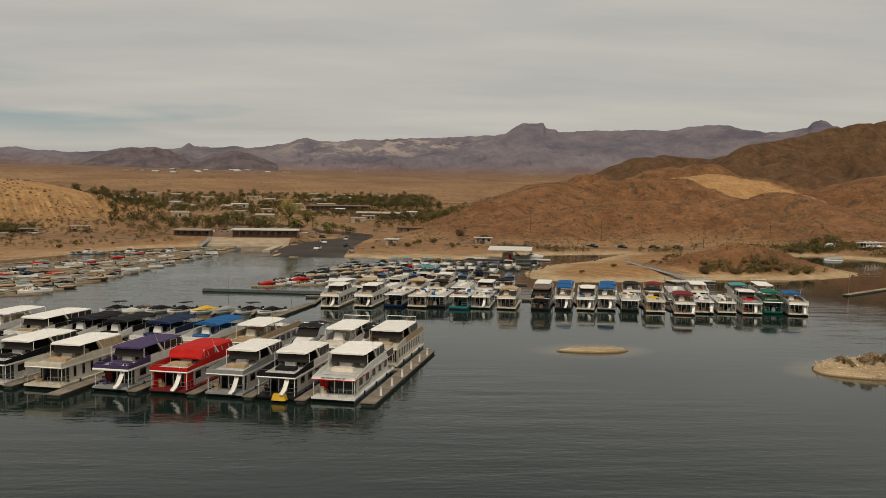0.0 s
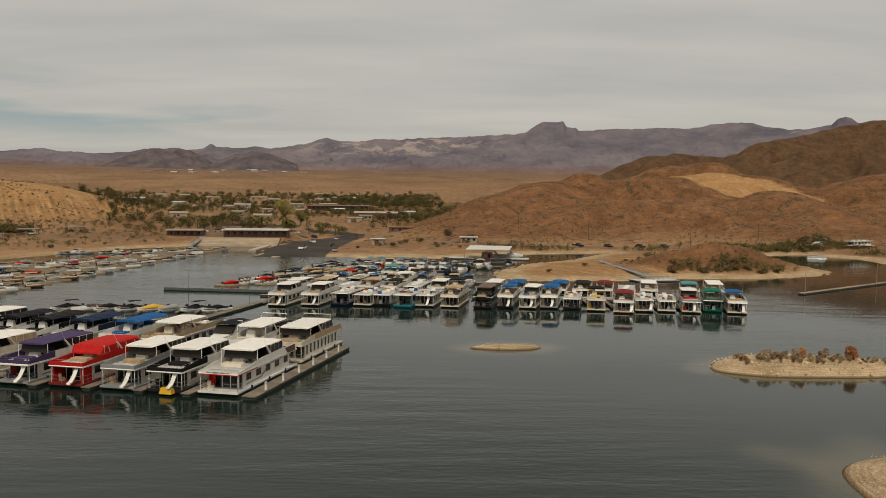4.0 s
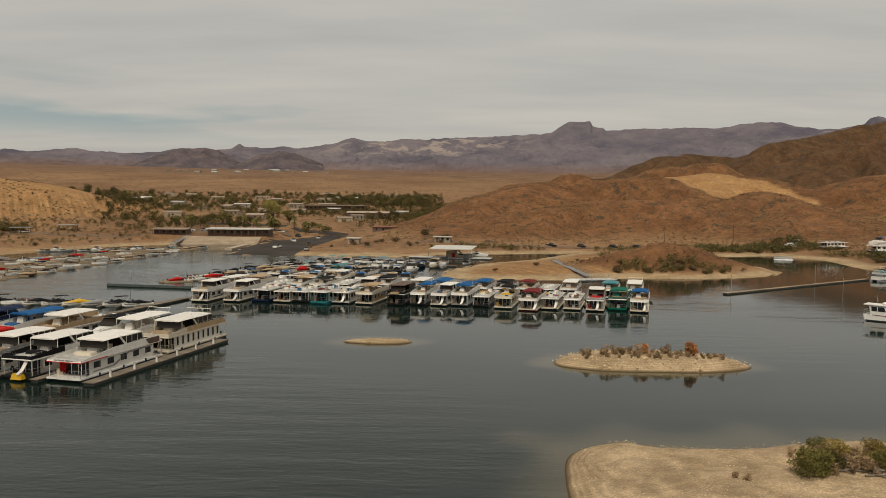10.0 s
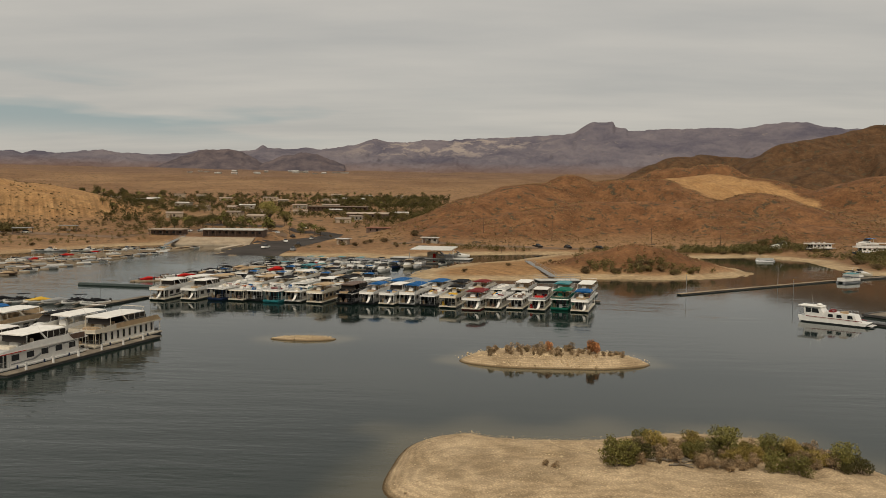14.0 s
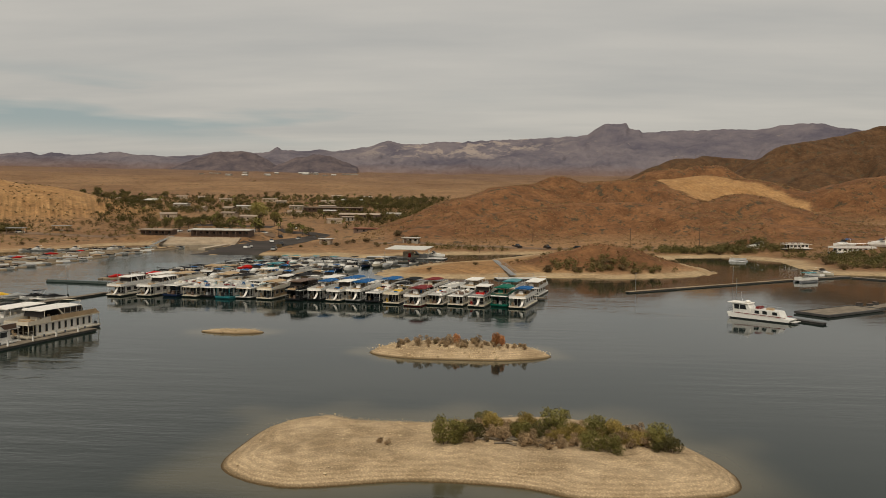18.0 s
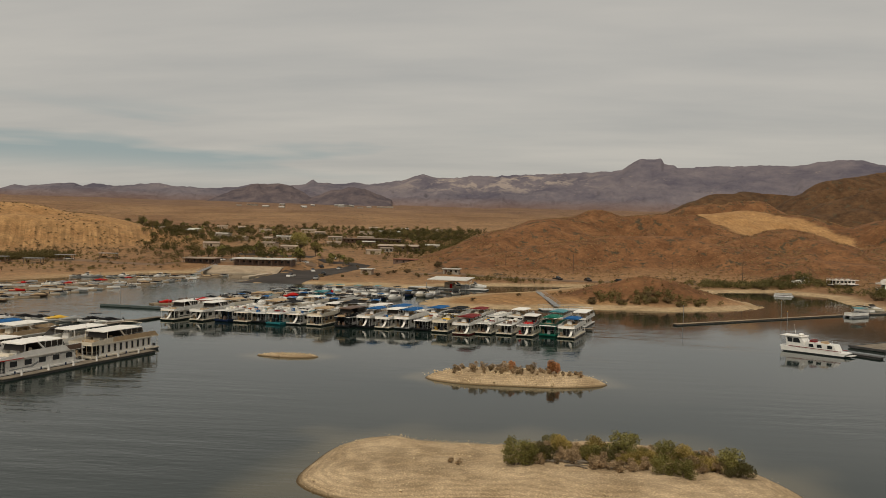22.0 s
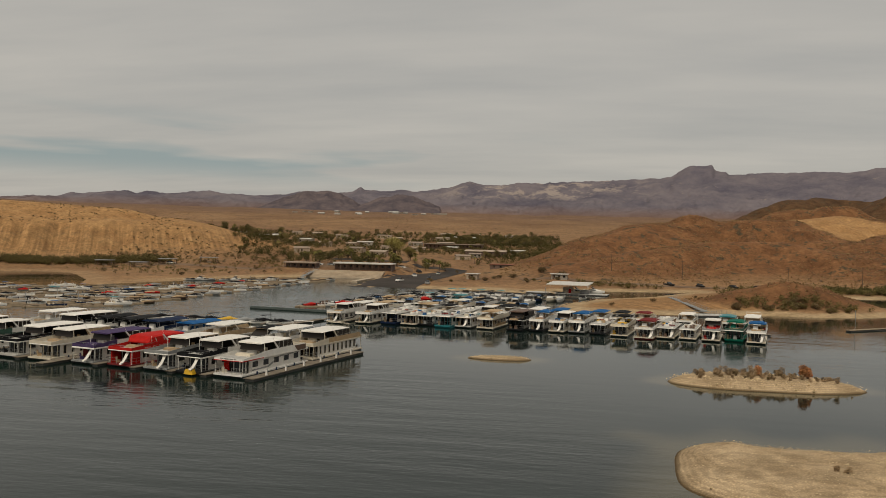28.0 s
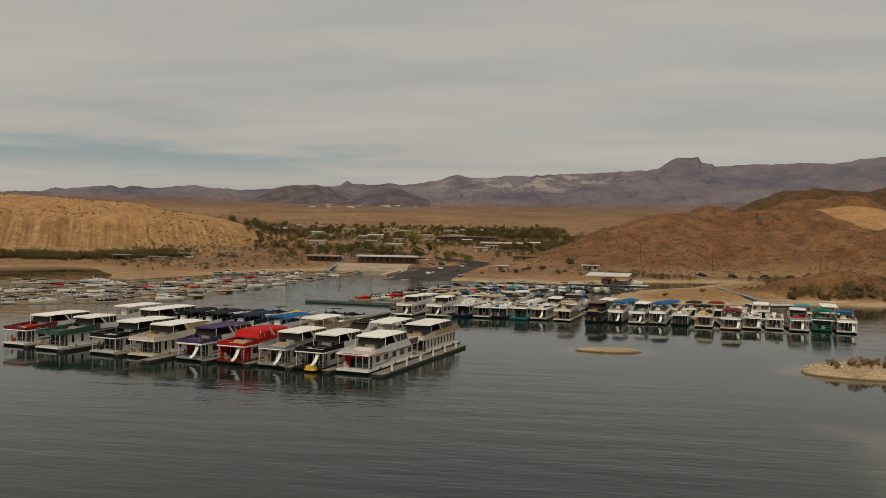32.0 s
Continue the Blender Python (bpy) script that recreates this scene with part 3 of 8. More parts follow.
def ground_parts(x, y):
    near, _ = seg_dist(x, y, SHORE, True)
    near = near + (vnoise(x / 7, y / 7, 3) - 0.5) * 3 + (vnoise(x / 2.2, y / 2.2, 4) - 0.5) * 1.0
    d = np.where(inside(x, y, SHORE), -near, near)
    r = np.hypot(x - 20, y + 20)
    land = 0.5 * (1 - np.exp(-np.maximum(d, 0) / 3)) + 0.028 * np.clip(d, 0, 110) + (0.0485 * np.clip(r - 405, 0, 995) + 0.035 * np.clip(r - 1400, 0, None)) * smooth(d, 0, 90)
    land = land + (fbm(x / 60, y / 60, 3, 11) - 0.5) * 2.2 * smooth(d, 15, 90) + (fbm(x / 260, y / 260, 4, 21) - 0.5) * 16 * smooth(r, 700, 1500)
    land = land + 2.5 * smooth(y, 364, 374) * smooth(-x, 49, 57) * smooth(x, -128, -112) * smooth(-y, -470, -425)
    z = land.copy()
    rock = np.zeros_like(z)
    olive = np.zeros_like(z)
    sand = np.zeros_like(z)
    gully = fbm((0.85 * x + 0.5 * y) / 9, (0.5 * x - 0.85 * y) / 90, 3, 31, True) - 0.55
    wobble = 0.75 + 0.5 * vnoise(x / 70, y / 70, 41)
    fine_crags, broad_crags = fbm(x / 46, y / 46, 6, 51, True), fbm(x / 120, y / 120, 6, 51, True)
    # gullies that run down the slopes, warped so that no two are alike
    wx, wy = x + 26 * (vnoise(x / 38, y / 38, 91) - 0.5), y + 26 * (vnoise(x / 38, y / 38, 92) - 0.5)
    rills = np.abs(2 * vnoise(wx / 21, wy / 44, 93) - 1) ** 0.7 - 0.75 + 0.45 * (np.abs(2 * vnoise(wx / 9, wy / 18, 94) - 1) - 0.5)
    draws = np.abs(2 * vnoise(wx / 48, wy / 95, 95) - 1) ** 0.7 - 0.8
    knobs = fbm(x / 19, y / 19, 4, 57, True) - 0.66
    for pts, w, rough, kind in ((FRONT_HILL, 40, 0.9, 0), (FOOT_HILL, 30, 0.9, 0), (BACK_HILL, 62, 1.2, 0), (HUMPS, 48, 1.2, 0), (SPUR, 62, 1.1, 0), (NEAR_SPUR, 48, 0.95, 0), (RED_KNOBS, 34, 0.9, 0), (CUT_HILL, 55, 0.10, 0), (KNOLL, 16, 0.85, 0), (MOUND, 64, 0.05, 1), *SPURS):
        reach = 2.6 * w * (1.0 if kind else 1.15)
        at_ = np.nonzero((x > min(p[0] for p in pts) - reach) & (x < max(p[0] for p in pts) + reach) & (y > min(p[1] for p in pts) - reach) & (y < max(p[1] for p in pts) + reach))[0]
        if not len(at_):
            continue
        hx, hy, low, hd, hr = x[at_], y[at_], land[at_], d[at_], r[at_]
        hgully, hwobble, hrills, hdraws, hknobs = gully[at_], wobble[at_], rills[at_], draws[at_], knobs[at_]
        grow, dist = np.zeros(len(at_)), np.full(len(at_), 1e9)
        crags = rough * ((fine_crags if rough < 1 else broad_crags)[at_] - 0.62) * 1.15
        if rough > 1:
            crags = np.minimum(crags - 0.12, 0.03) + 0.24 * hdraws + 0.09 * hrills
        elif rough > 0.8:
            crags = np.minimum(crags - 0.03, 0.07) + 0.22 * hrills
        for p, q in zip(pts, pts[1:]):
            ds, at = seg_dist(hx, hy, (p, q))
            crest = p[2] + (q[2] - p[2]) * at
            bell = np.exp(-(ds / w) ** 2) if kind else np.exp(-(ds / w) ** 2 * hwobble)
            grow = np.maximum(grow, np.clip(crest - low, 0, None) * bell)
            dist = np.minimum(dist, ds)
        if kind:
            # a bench half way up, and a fluted clay face below it
            bench = np.clip(grow, 0, 17.5) + np.clip(grow - 20.5, 0, None) * 1.18
            grow = np.where(dist > 4, bench * smooth(dist, 4, 24) + grow * (1 - smooth(dist, 4, 24)), grow)
            grow = grow * (1 + hgully * 0.80 * smooth(dist, 36, 54) * smooth(-dist, -125, -95)) + (fbm(hx / 9, hy / 9, 3, 33) - 0.5) * 1.2 * smooth(grow, 2, 8)
        else:
            grow = grow * (1 + crags * (0.06 + 0.94 * smooth(dist, 0, 35))) + hknobs * 5.2 * smooth(grow, 2, 9) * smooth(dist, 2, 14) * smooth(-hr, -720, -600)
        grow = grow * smooth(hd, -2, 25)
        if pts is FRONT_HILL or pts is FOOT_HILL:
            grow = grow * smooth(hx, -28, 34)
        up = low + grow
        hit = smooth(grow, 0.3, 2.0) if pts is KNOLL else smooth(grow, 0.8, 5)
        if kind:
            sand[at_] = np.maximum(sand[at_], hit)
        else:
            rock[at_] = np.maximum(rock[at_], hit)
            if rough > 1:
                olive[at_] = np.where(up > z[at_], hit, olive[at_])
            else:
                olive[at_] = np.where(up > z[at_], olive[at_] * (1 - hit), olive[at_])
        z[at_] = np.maximum(z[at_], up)
    rim, _ = seg_dist(x, y, CUT, True)
    cut = smooth(np.where(inside(x, y, CUT), rim, -rim) + (vnoise(x / 6, y / 6, 8) - 0.5) * 4, -1.5, 2.0)
    sand = np.maximum(sand, cut)
    sand = np.maximum(sand, 0.75 * smooth(-x, -104, -84) * smooth(x, 20, 28) * smooth(-y, -322, -296) * (1 - rock))
    z = np.where(d < 0, np.maximum(d * 0.16, -4.0), z)
    shore = smooth(-z, -1.15, -0.7) * smooth(-d, -12, -4) * (0.3 + 0.7 * smooth(x, -150, -100))
    scrub = smooth(r, 190, 360) * (1 - cut) * (1 - 0.7 * sand) * smooth(d, 8, 30)
    return z, rock * (1 - cut), sand, shore, scrub, olive * (1 - cut)


def ground_z(x, y):
    return float(ground_parts(np.array([float(x)]), np.array([float(y)]))[0][0])


def sheet(name, xs, ys, zs, material, closed=False):
    """A grid of rows and columns of places as one mesh."""
    rows, cols = xs.shape
    me = bpy.data.meshes.new(name)
    co = np.stack([xs, ys, zs], -1).reshape(-1, 3)
    i = np.arange(rows - 1)[:, None] * cols + np.arange(cols if closed else cols - 1)[None, :]
    j = np.arange(rows - 1)[:, None] * cols + (np.arange(cols if closed else cols - 1)[None, :] + 1) % cols
    quads = np.stack([i, j, j + cols, i + cols], -1).reshape(-1, 4)
    me.vertices.add(len(co))
    me.vertices.foreach_set("co", co.ravel())
    me.loops.add(quads.size)
    me.loops.foreach_set("vertex_index", quads.ravel())
    me.polygons.add(len(quads))
    me.polygons.foreach_set("loop_start", np.arange(len(quads)) * 4)
    me.polygons.foreach_set("use_smooth", np.ones(len(quads), bool))
    me.materials.append(material)
    me.update(calc_edges=True)
    return new(name, me)


def build_ground():
    ang = np.concatenate([np.arange(-48, -12, 0.22), np.arange(-12, 32, 0.16), np.arange(32, 48, 0.3), np.arange(48, 312, 4.0)])
    rad = 30 * (4700 / 30) ** (np.linspace(0, 1, 250))
    rad = np.sort(np.concatenate([rad, np.arange(225, 640, 3.2), np.arange(640, 1080, 6.0)]))
    a, r = np.meshgrid(np.radians(ang), rad)
    x, y = 20 + r * np.sin(a), -20 + r * np.cos(a)
    z, rock, sand, shore, scrub, olive = ground_parts(x.ravel(), y.ravel())
    ob = sheet("ground", x, y, z.reshape(x.shape), GROUND, True)
    for name, v in (("rock", rock), ("sand", sand), ("shore", shore), ("scrub", scrub), ("olive", olive)):
        ob.data.attributes.new(name, "FLOAT", "POINT").data.foreach_set("value", v.astype(np.float32))
    return tagged(ob, "brown desert ground with bare rocky hills and a sandy shore", "ground", kind="structure")


# skyline: compass direction in degrees from ahead, height
SKYLINE = ((-60, 120), (-38.5, 146), (-37.36, 153), (-36.43, 160), (-35.49, 156), (-34.69, 168), (-34.04, 184), (-33.39, 181), (-32.56, 189),
           (-31.56, 199), (-30.71, 204), (-30.19, 190), (-29.5, 202), (-28.98, 203), (-28.27, 197), (-27.03, 204), (-25.65, 216), (-24.9, 208),
           (-23.6, 205), (-22.8, 199), (-21.3, 206), (-20.37, 211), (-19.52, 226), (-17.44, 234), (-16.91, 228), (-15.84, 235), (-15.3, 257),
           (-14.94, 245), (-13.3, 240), (-12.37, 253), (-11.44, 244), (-10.32, 251), (-8.8, 270), (-8.23, 287), (-7.58, 299), (-6.88, 284),
           (-5.73, 285), (-4.17, 296), (-2.61, 295), (-1.04, 305), (0.93, 310), (3.29, 317), (5.25, 327), (6.23, 335), (6.62, 360), (7.39, 385),
           (8.78, 387), (8.95, 366), (9.65, 357), (9.85, 344), (12.22, 350), (14.11, 352), (16.16, 354), (17.81, 353), (18.71, 370),
           (21.01, 373), (21.9, 351), (23.11, 340), (24.46, 338), (24.96, 345), (25.78, 356), (26.09, 380), (26.57, 389), (27, 379),
           (27.3, 360), (29, 330), (60, 250))
# lower dark hills before the range: their distance, then direction and height along each crest
FORE_HILLS = ((3350, ((-22.46, 123), (-21.63, 141), (-20.45, 171), (-19.25, 195), (-18.32, 194), (-17.69, 202), (-16.63, 191), (-15.74, 164), (-15.03, 136))),
              (3250, ((-15.58, 132), (-14.68, 157), (-13.95, 173), (-13.21, 178), (-12.66, 190), (-11.54, 181), (-10.42, 160), (-9.66, 140))))


def build_mountains():
    ang = np.arange(-60, 60.01, 0.08)
    rad = np.concatenate([np.linspace(2950, 4050, 92), np.linspace(4080, 4450, 4)])
    a, r = np.meshgrid(np.radians(ang), rad)
    x, y = 30 + r * np.sin(a), r * np.cos(a)
    crest = np.interp(ang, [p[0] for p in SKYLINE], [p[1] for p in SKYLINE])[None, :] * np.ones_like(r)
    crest = crest + (fbm(np.degrees(a) * 2.4, np.degrees(a) * 0 + 3, 5, 61) - 0.5) * 11
    base = 0.0485 * 995 + 0.035 * (r - 1400) - 12
    ridge = 0.6 * fbm(x / 210, y / 340, 7, 71, True) + 0.4 * fbm(x / 70, y / 200, 5, 73, True)
    t = np.clip((r - 2950) / (3990 - 2950), 0, 1)
    prof = t ** 1.9
    near_crest = smooth(t, 0.84, 0.93)
    soft = np.interp(ang, ang, np.convolve(np.pad(crest[0], 30, mode="edge"), np.ones(61) / 61, "valid"))[None, :]
    z = base + (soft * (1 - near_crest) + crest * near_crest - base) * prof + (ridge - 0.6) * 330 * t * (1 - t) * smooth(t, 0, 0.3)
    z = np.where(r > 4000, crest - (r - 4000) * 0.25, z)
    dark = np.zeros_like(z)
    for far, crest_line in FORE_HILLS:
        top = np.interp(np.degrees(a), [p[0] for p in crest_line], [p[1] for p in crest_line], left=-50, right=-50) + (fbm(np.degrees(a) * 3.1, np.degrees(a) * 0 + far, 5, 79) - 0.5) * 8
        lift = (top - base) * np.exp(-((r - far) / 170) ** 2) * (1 + 0.6 * (fbm(x / 110, y / 150, 6, 77, True) - 0.66) * smooth(np.abs(r - far), 0, 80))
        dark = np.maximum(dark, smooth(base + lift - z, -4, 6) * smooth(lift, 4, 16))
        z = np.maximum(z, base + lift)
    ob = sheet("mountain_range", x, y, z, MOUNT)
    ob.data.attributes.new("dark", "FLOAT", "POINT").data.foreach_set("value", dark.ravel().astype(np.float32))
    return tagged(ob, "far volcanic mountains in haze-tinted grey-purple with a flat-topped mesa", "mountains", kind="structure")


build_ground()
build_mountains()


ISLET = ((18, 121.5), (20.5, 123.6), (25, 124.2), (29, 122.6), (27, 120.6), (22.5, 120.2))
ISLAND = ((50.3, 106.5), (52.5, 112.5), (58, 115.5), (66, 116), (74, 113.5), (78, 107), (72, 103.2), (64, 102.6), (56, 103))
BIG_ISLAND = ((46.4, 52), (46, 60), (47.5, 66.5), (52, 69.5), (57, 68), (64, 68.5), (74, 71.5), (84, 69), (89, 62), (91, 54), (88, 49.5), (78, 47.8),
              (72, 50), (63, 50.5), (53, 48))


def build_water():
    x, y = np.meshgrid(np.concatenate([np.linspace(-900, 5, 16), np.arange(10, 104, 1.2), np.linspace(110, 900, 14)]),
                       np.concatenate([np.linspace(-700, 30, 12), np.arange(36, 132, 1.2), np.linspace(140, 520, 12)]))
    ob = sheet("water", x, y, x * 0, WATER)
    # sand bottom showing through where the water is shallow round the islands
    shoal = np.zeros(x.size)
    for line, reach in ((ISLET, 5.0), (ISLAND, 5.0), (BIG_ISLAND, 9.0)):
        d, _ = seg_dist(x.ravel(), y.ravel(), line, True)
        d = d + (vnoise(x.ravel() / 6, y.ravel() / 6, 90) - 0.5) * reach * 0.7
        shoal = np.maximum(shoal, smooth(-d, -reach, -0.3))
    ob.data.attributes.new("shoal", "FLOAT", "POINT").data.foreach_set("value", shoal.astype(np.float32))
    tagged(ob, "calm dark green-grey lake water with light ripples", "water", kind="structure")


build_water()


def build_island(name, label, outline, height, material, seed):
    """A low heap of sand and gravel: rings drawn in from the shoreline, with an uneven top."""
    cx, cy = sum(p[0] for p in outline) / len(outline), sum(p[1] for p in outline) / len(outline)
    n, k = 200, 30
    u = np.linspace(0, len(outline), n, endpoint=False)
    pts = np.array(outline, float)
    i = np.floor(u).astype(int)
    f = (u - i)[:, None]
    p0, p1, p2, p3 = (pts[(i + s) % len(pts)] for s in (-1, 0, 1, 2))
    ring = 0.5 * (2 * p1 + (p2 - p0) * f + (2 * p0 - 5 * p1 + 4 * p2 - p3) * f ** 2 + (3 * p1 - p0 - 3 * p2 + p3) * f ** 3)
    t = np.linspace(-0.14, 1, k)[:, None]
    x = ring[:, 0][None] * (1 - t) + cx * t
    y = ring[:, 1][None] * (1 - t) + cy * t
    edge, _ = seg_dist(x.ravel(), y.ravel(), [tuple(p) for p in ring], True)
    edge = edge.reshape(x.shape)
    z = height * (1 - np.exp(-edge / (height * 1.7))) + (fbm(x / 3, y / 3, 4, seed) - 0.5) * 0.5 * np.clip(edge / 3, 0, 1)
    z = z + (fbm(x / 0.7, y / 0.7, 3, seed + 9) - 0.5) * 0.16 * np.clip(edge, 0, 1)
    z = np.where(t < 0, t / 0.14 * 1.3, z + 0.02)
    ob = sheet(name, x, y, z, material, True)
    return tagged(ob, label, "island", kind="structure")


def island_mat():
    m, n, l, p = nodes_of("pale_gravel_shore")
    g = n.new("ShaderNodeNewGeometry")

    def noise_at(scale, detail=6):
        t = n.new("ShaderNodeTexNoise")
        t.inputs["Scale"].default_value, t.inputs["Detail"].default_value = scale, detail
        t.inputs["Roughness"].default_value = 0.65
        l.new(g.outputs["Position"], t.inputs["Vector"])
        return t.outputs[0]

    r = n.new("ShaderNodeValToRGB")
    e = r.color_ramp.elements
    e[0].position, e[0].color = 0.38, (0.405, 0.288, 0.165, 1)
    e[1].position, e[1].color = 0.60, (0.61, 0.448, 0.272, 1)
    l.new(noise_at(0.22, 9), r.inputs[0])
    vor = n.new("ShaderNodeTexVoronoi")
    vor.inputs["Scale"].default_value = 4.6
    vor.inputs["Randomness"].default_value = 1.0
    l.new(g.outputs["Position"], vor.inputs["Vector"])
    mr = n.new("ShaderNodeMapRange")
    mr.inputs[1].default_value, mr.inputs[2].default_value = 0.0, 0.5
    mr.inputs[3].default_value, mr.inputs[4].default_value = 1.10, 0.70
    jig = n.new("ShaderNodeMath")
    jig.operation = "MULTIPLY"
    l.new(vor.outputs["Distance"], jig.inputs[0])
    l.new(noise_at(0.5, 8), jig.inputs[1])
    mr.inputs[2].default_value = 0.27
    l.new(jig.outputs[0], mr.inputs[0])
    # wet, algae-brown rim at the waterline
    sep = n.new("ShaderNodeSeparateXYZ")
    l.new(g.outputs["Position"], sep.inputs[0])
    wet = n.new("ShaderNodeMapRange")
    wet.inputs[1].default_value, wet.inputs[2].default_value = 0.06, 0.28
    l.new(sep.outputs[2], wet.inputs[0])
    x = n.new("ShaderNodeMix")
    x.data_type = "RGBA"
    x.inputs[6].default_value = (0.13, 0.085, 0.04, 1)
    l.new(wet.outputs[0], x.inputs[0])
    l.new(r.outputs[0], x.inputs[7])
    # old waterlines left as the lake fell
    lines = n.new("ShaderNodeMath")
    lines.operation = "MULTIPLY_ADD"
    lines.inputs[1].default_value = 34.0
    l.new(sep.outputs[2], lines.inputs[0])
    warp = n.new("ShaderNodeMath")
    warp.operation = "MULTIPLY"
    warp.inputs[1].default_value = 9.0
    l.new(noise_at(0.35, 4), warp.inputs[0])
    l.new(warp.outputs[0], lines.inputs[2])
    wave = n.new("ShaderNodeMath")
    wave.operation = "SINE"
    l.new(lines.outputs[0], wave.inputs[0])
    strand = n.new("ShaderNodeMapRange")
    strand.inputs[1].default_value, strand.inputs[2].default_value = -1.0, 1.0
    strand.inputs[3].default_value, strand.inputs[4].default_value = 0.86, 1.10
    l.new(wave.outputs[0], strand.inputs[0])
    both = n.new("ShaderNodeMath")
    both.operation = "MULTIPLY"
    l.new(strand.outputs[0], both.inputs[0])
    l.new(mr.outputs[0], both.inputs[1])
    v = n.new("ShaderNodeVectorMath")
    v.operation = "SCALE"
    l.new(x.outputs[2], v.inputs[0])
    l.new(both.outputs[0], v.inputs["Scale"])
    l.new(v.outputs[0], p.inputs["Base Color"])
    p.inputs["Roughness"].default_value = 0.95
    p.inputs["Specular IOR Level"].default_value = 0.2
    b = n.new("ShaderNodeBump")
    b.inputs["Strength"].default_value, b.inputs["Distance"].default_value = 0.8, 0.12
    b.invert = True
    l.new(vor.outputs["Distance"], b.inputs["Height"])
    l.new(b.outputs[0], p.inputs["Normal"])
    return m


GRAVEL = island_mat()
build_island("islet", "low bare sand and gravel islet in the lake", ISLET, 0.55, GRAVEL, 5)
build_island("island", "small gravel island with dry shrubs on top", ISLAND, 1.35, GRAVEL, 6)
build_island("big_island", "pale gravel island with green and brown bushes", BIG_ISLAND, 1.15, GRAVEL, 7)

# ---------------------------------------------------------------- boats
WINDOWS = {}


def window_mesh(w, h, frame_mat):
    """A framed pane in the plane x = 0 that looks along +x."""
    key = (round(w, 2), round(h, 2), frame_mat.name)
    if key not in WINDOWS:
        bm = BM()
        f = 0.06
        box(bm, 0, 0.03, -w / 2 + f, w / 2 - f, -h / 2 + f, h / 2 - f)
        pane = mesh_of("pane", bm, GLASS)
        bm = BM()
        for y0, y1, z0, z1 in ((-w / 2, w / 2, h / 2 - f, h / 2), (-w / 2, w / 2, -h / 2, -h / 2 + f),
                               (-w / 2, -w / 2 + f, -h / 2 + f, h / 2 - f), (w / 2 - f, w / 2, -h / 2 + f, h / 2 - f)):
            box(bm, 0, 0.05, y0, y1, z0, z1, 0)
        WINDOWS[key] = (mesh_of("window", bm, frame_mat), pane)
    return WINDOWS[key]


SHARED = {}


def add_window(ob, w, h, frame_mat, m):
    """A window of a thing: the frame, and its pane under it."""
    f, pane = window_mesh(w, h, frame_mat)
    part_at("pane", pane, part_at("window", f, ob, m), Matrix())


def shared(key, fn, mats, smooth=False):
    if key not in SHARED:
        bm = BM()
        fn(bm)
        SHARED[key] = mesh_of(key[0], bm, mats, smooth)
    return SHARED[key]


def rail(bm, pts, h, r=0.022, step=1.3, bars=2):
    """A guard rail along a line of places: uprights and bars."""
    for a, b in zip(pts, pts[1:]):
        a, b = Vector(a), Vector(b)
        n = max(1, round((b - a).length / step))
        for i in range(n + 1):
            p = a.lerp(b, i / n)
            tube(bm, (p, p + Vector((0, 0, h))), r, 4)
        for k in range(bars):
            z = Vector((0, 0, h * (k + 1) / bars))
            tube(bm, (a + z, b + z), r, 4)


def slide_shape(bm, x, top, foot):
    """A curved trough of a water slide from the upper deck down over the bow."""
    rings = []
    for i in range(12):
        t = i / 11
        y = 1.3 - 2.2 * t
        k = t * t * (3 - 2 * t)
        z = top + 0.25 * math.sin(t * 3.1) * (1 - t) - (top - foot) * k
        x1 = x + 0.22 * math.sin(t * 3.0)
        rings.append([(x1 - 0.26, y, z + 0.16), (x1 - 0.20, y, z + 0.16), (x1 - 0.17, y, z + 0.02), (x1 + 0.17, y, z + 0.02), (x1 + 0.20, y, z + 0.16), (x1 + 0.26, y, z + 0.16),
                      (x1 + 0.21, y, z - 0.06), (x1 - 0.21, y, z - 0.06)])
    loft(bm, rings)


def chair_shape(bm, x, y, z):
    box(bm, x - 0.28, x + 0.28, y - 0.28, y + 0.28, z, z + 0.42, taper=0.04)
    box(bm, x - 0.28, x + 0.28, y + 0.2, y + 0.34, z + 0.42, z + 0.95, taper=0.03)


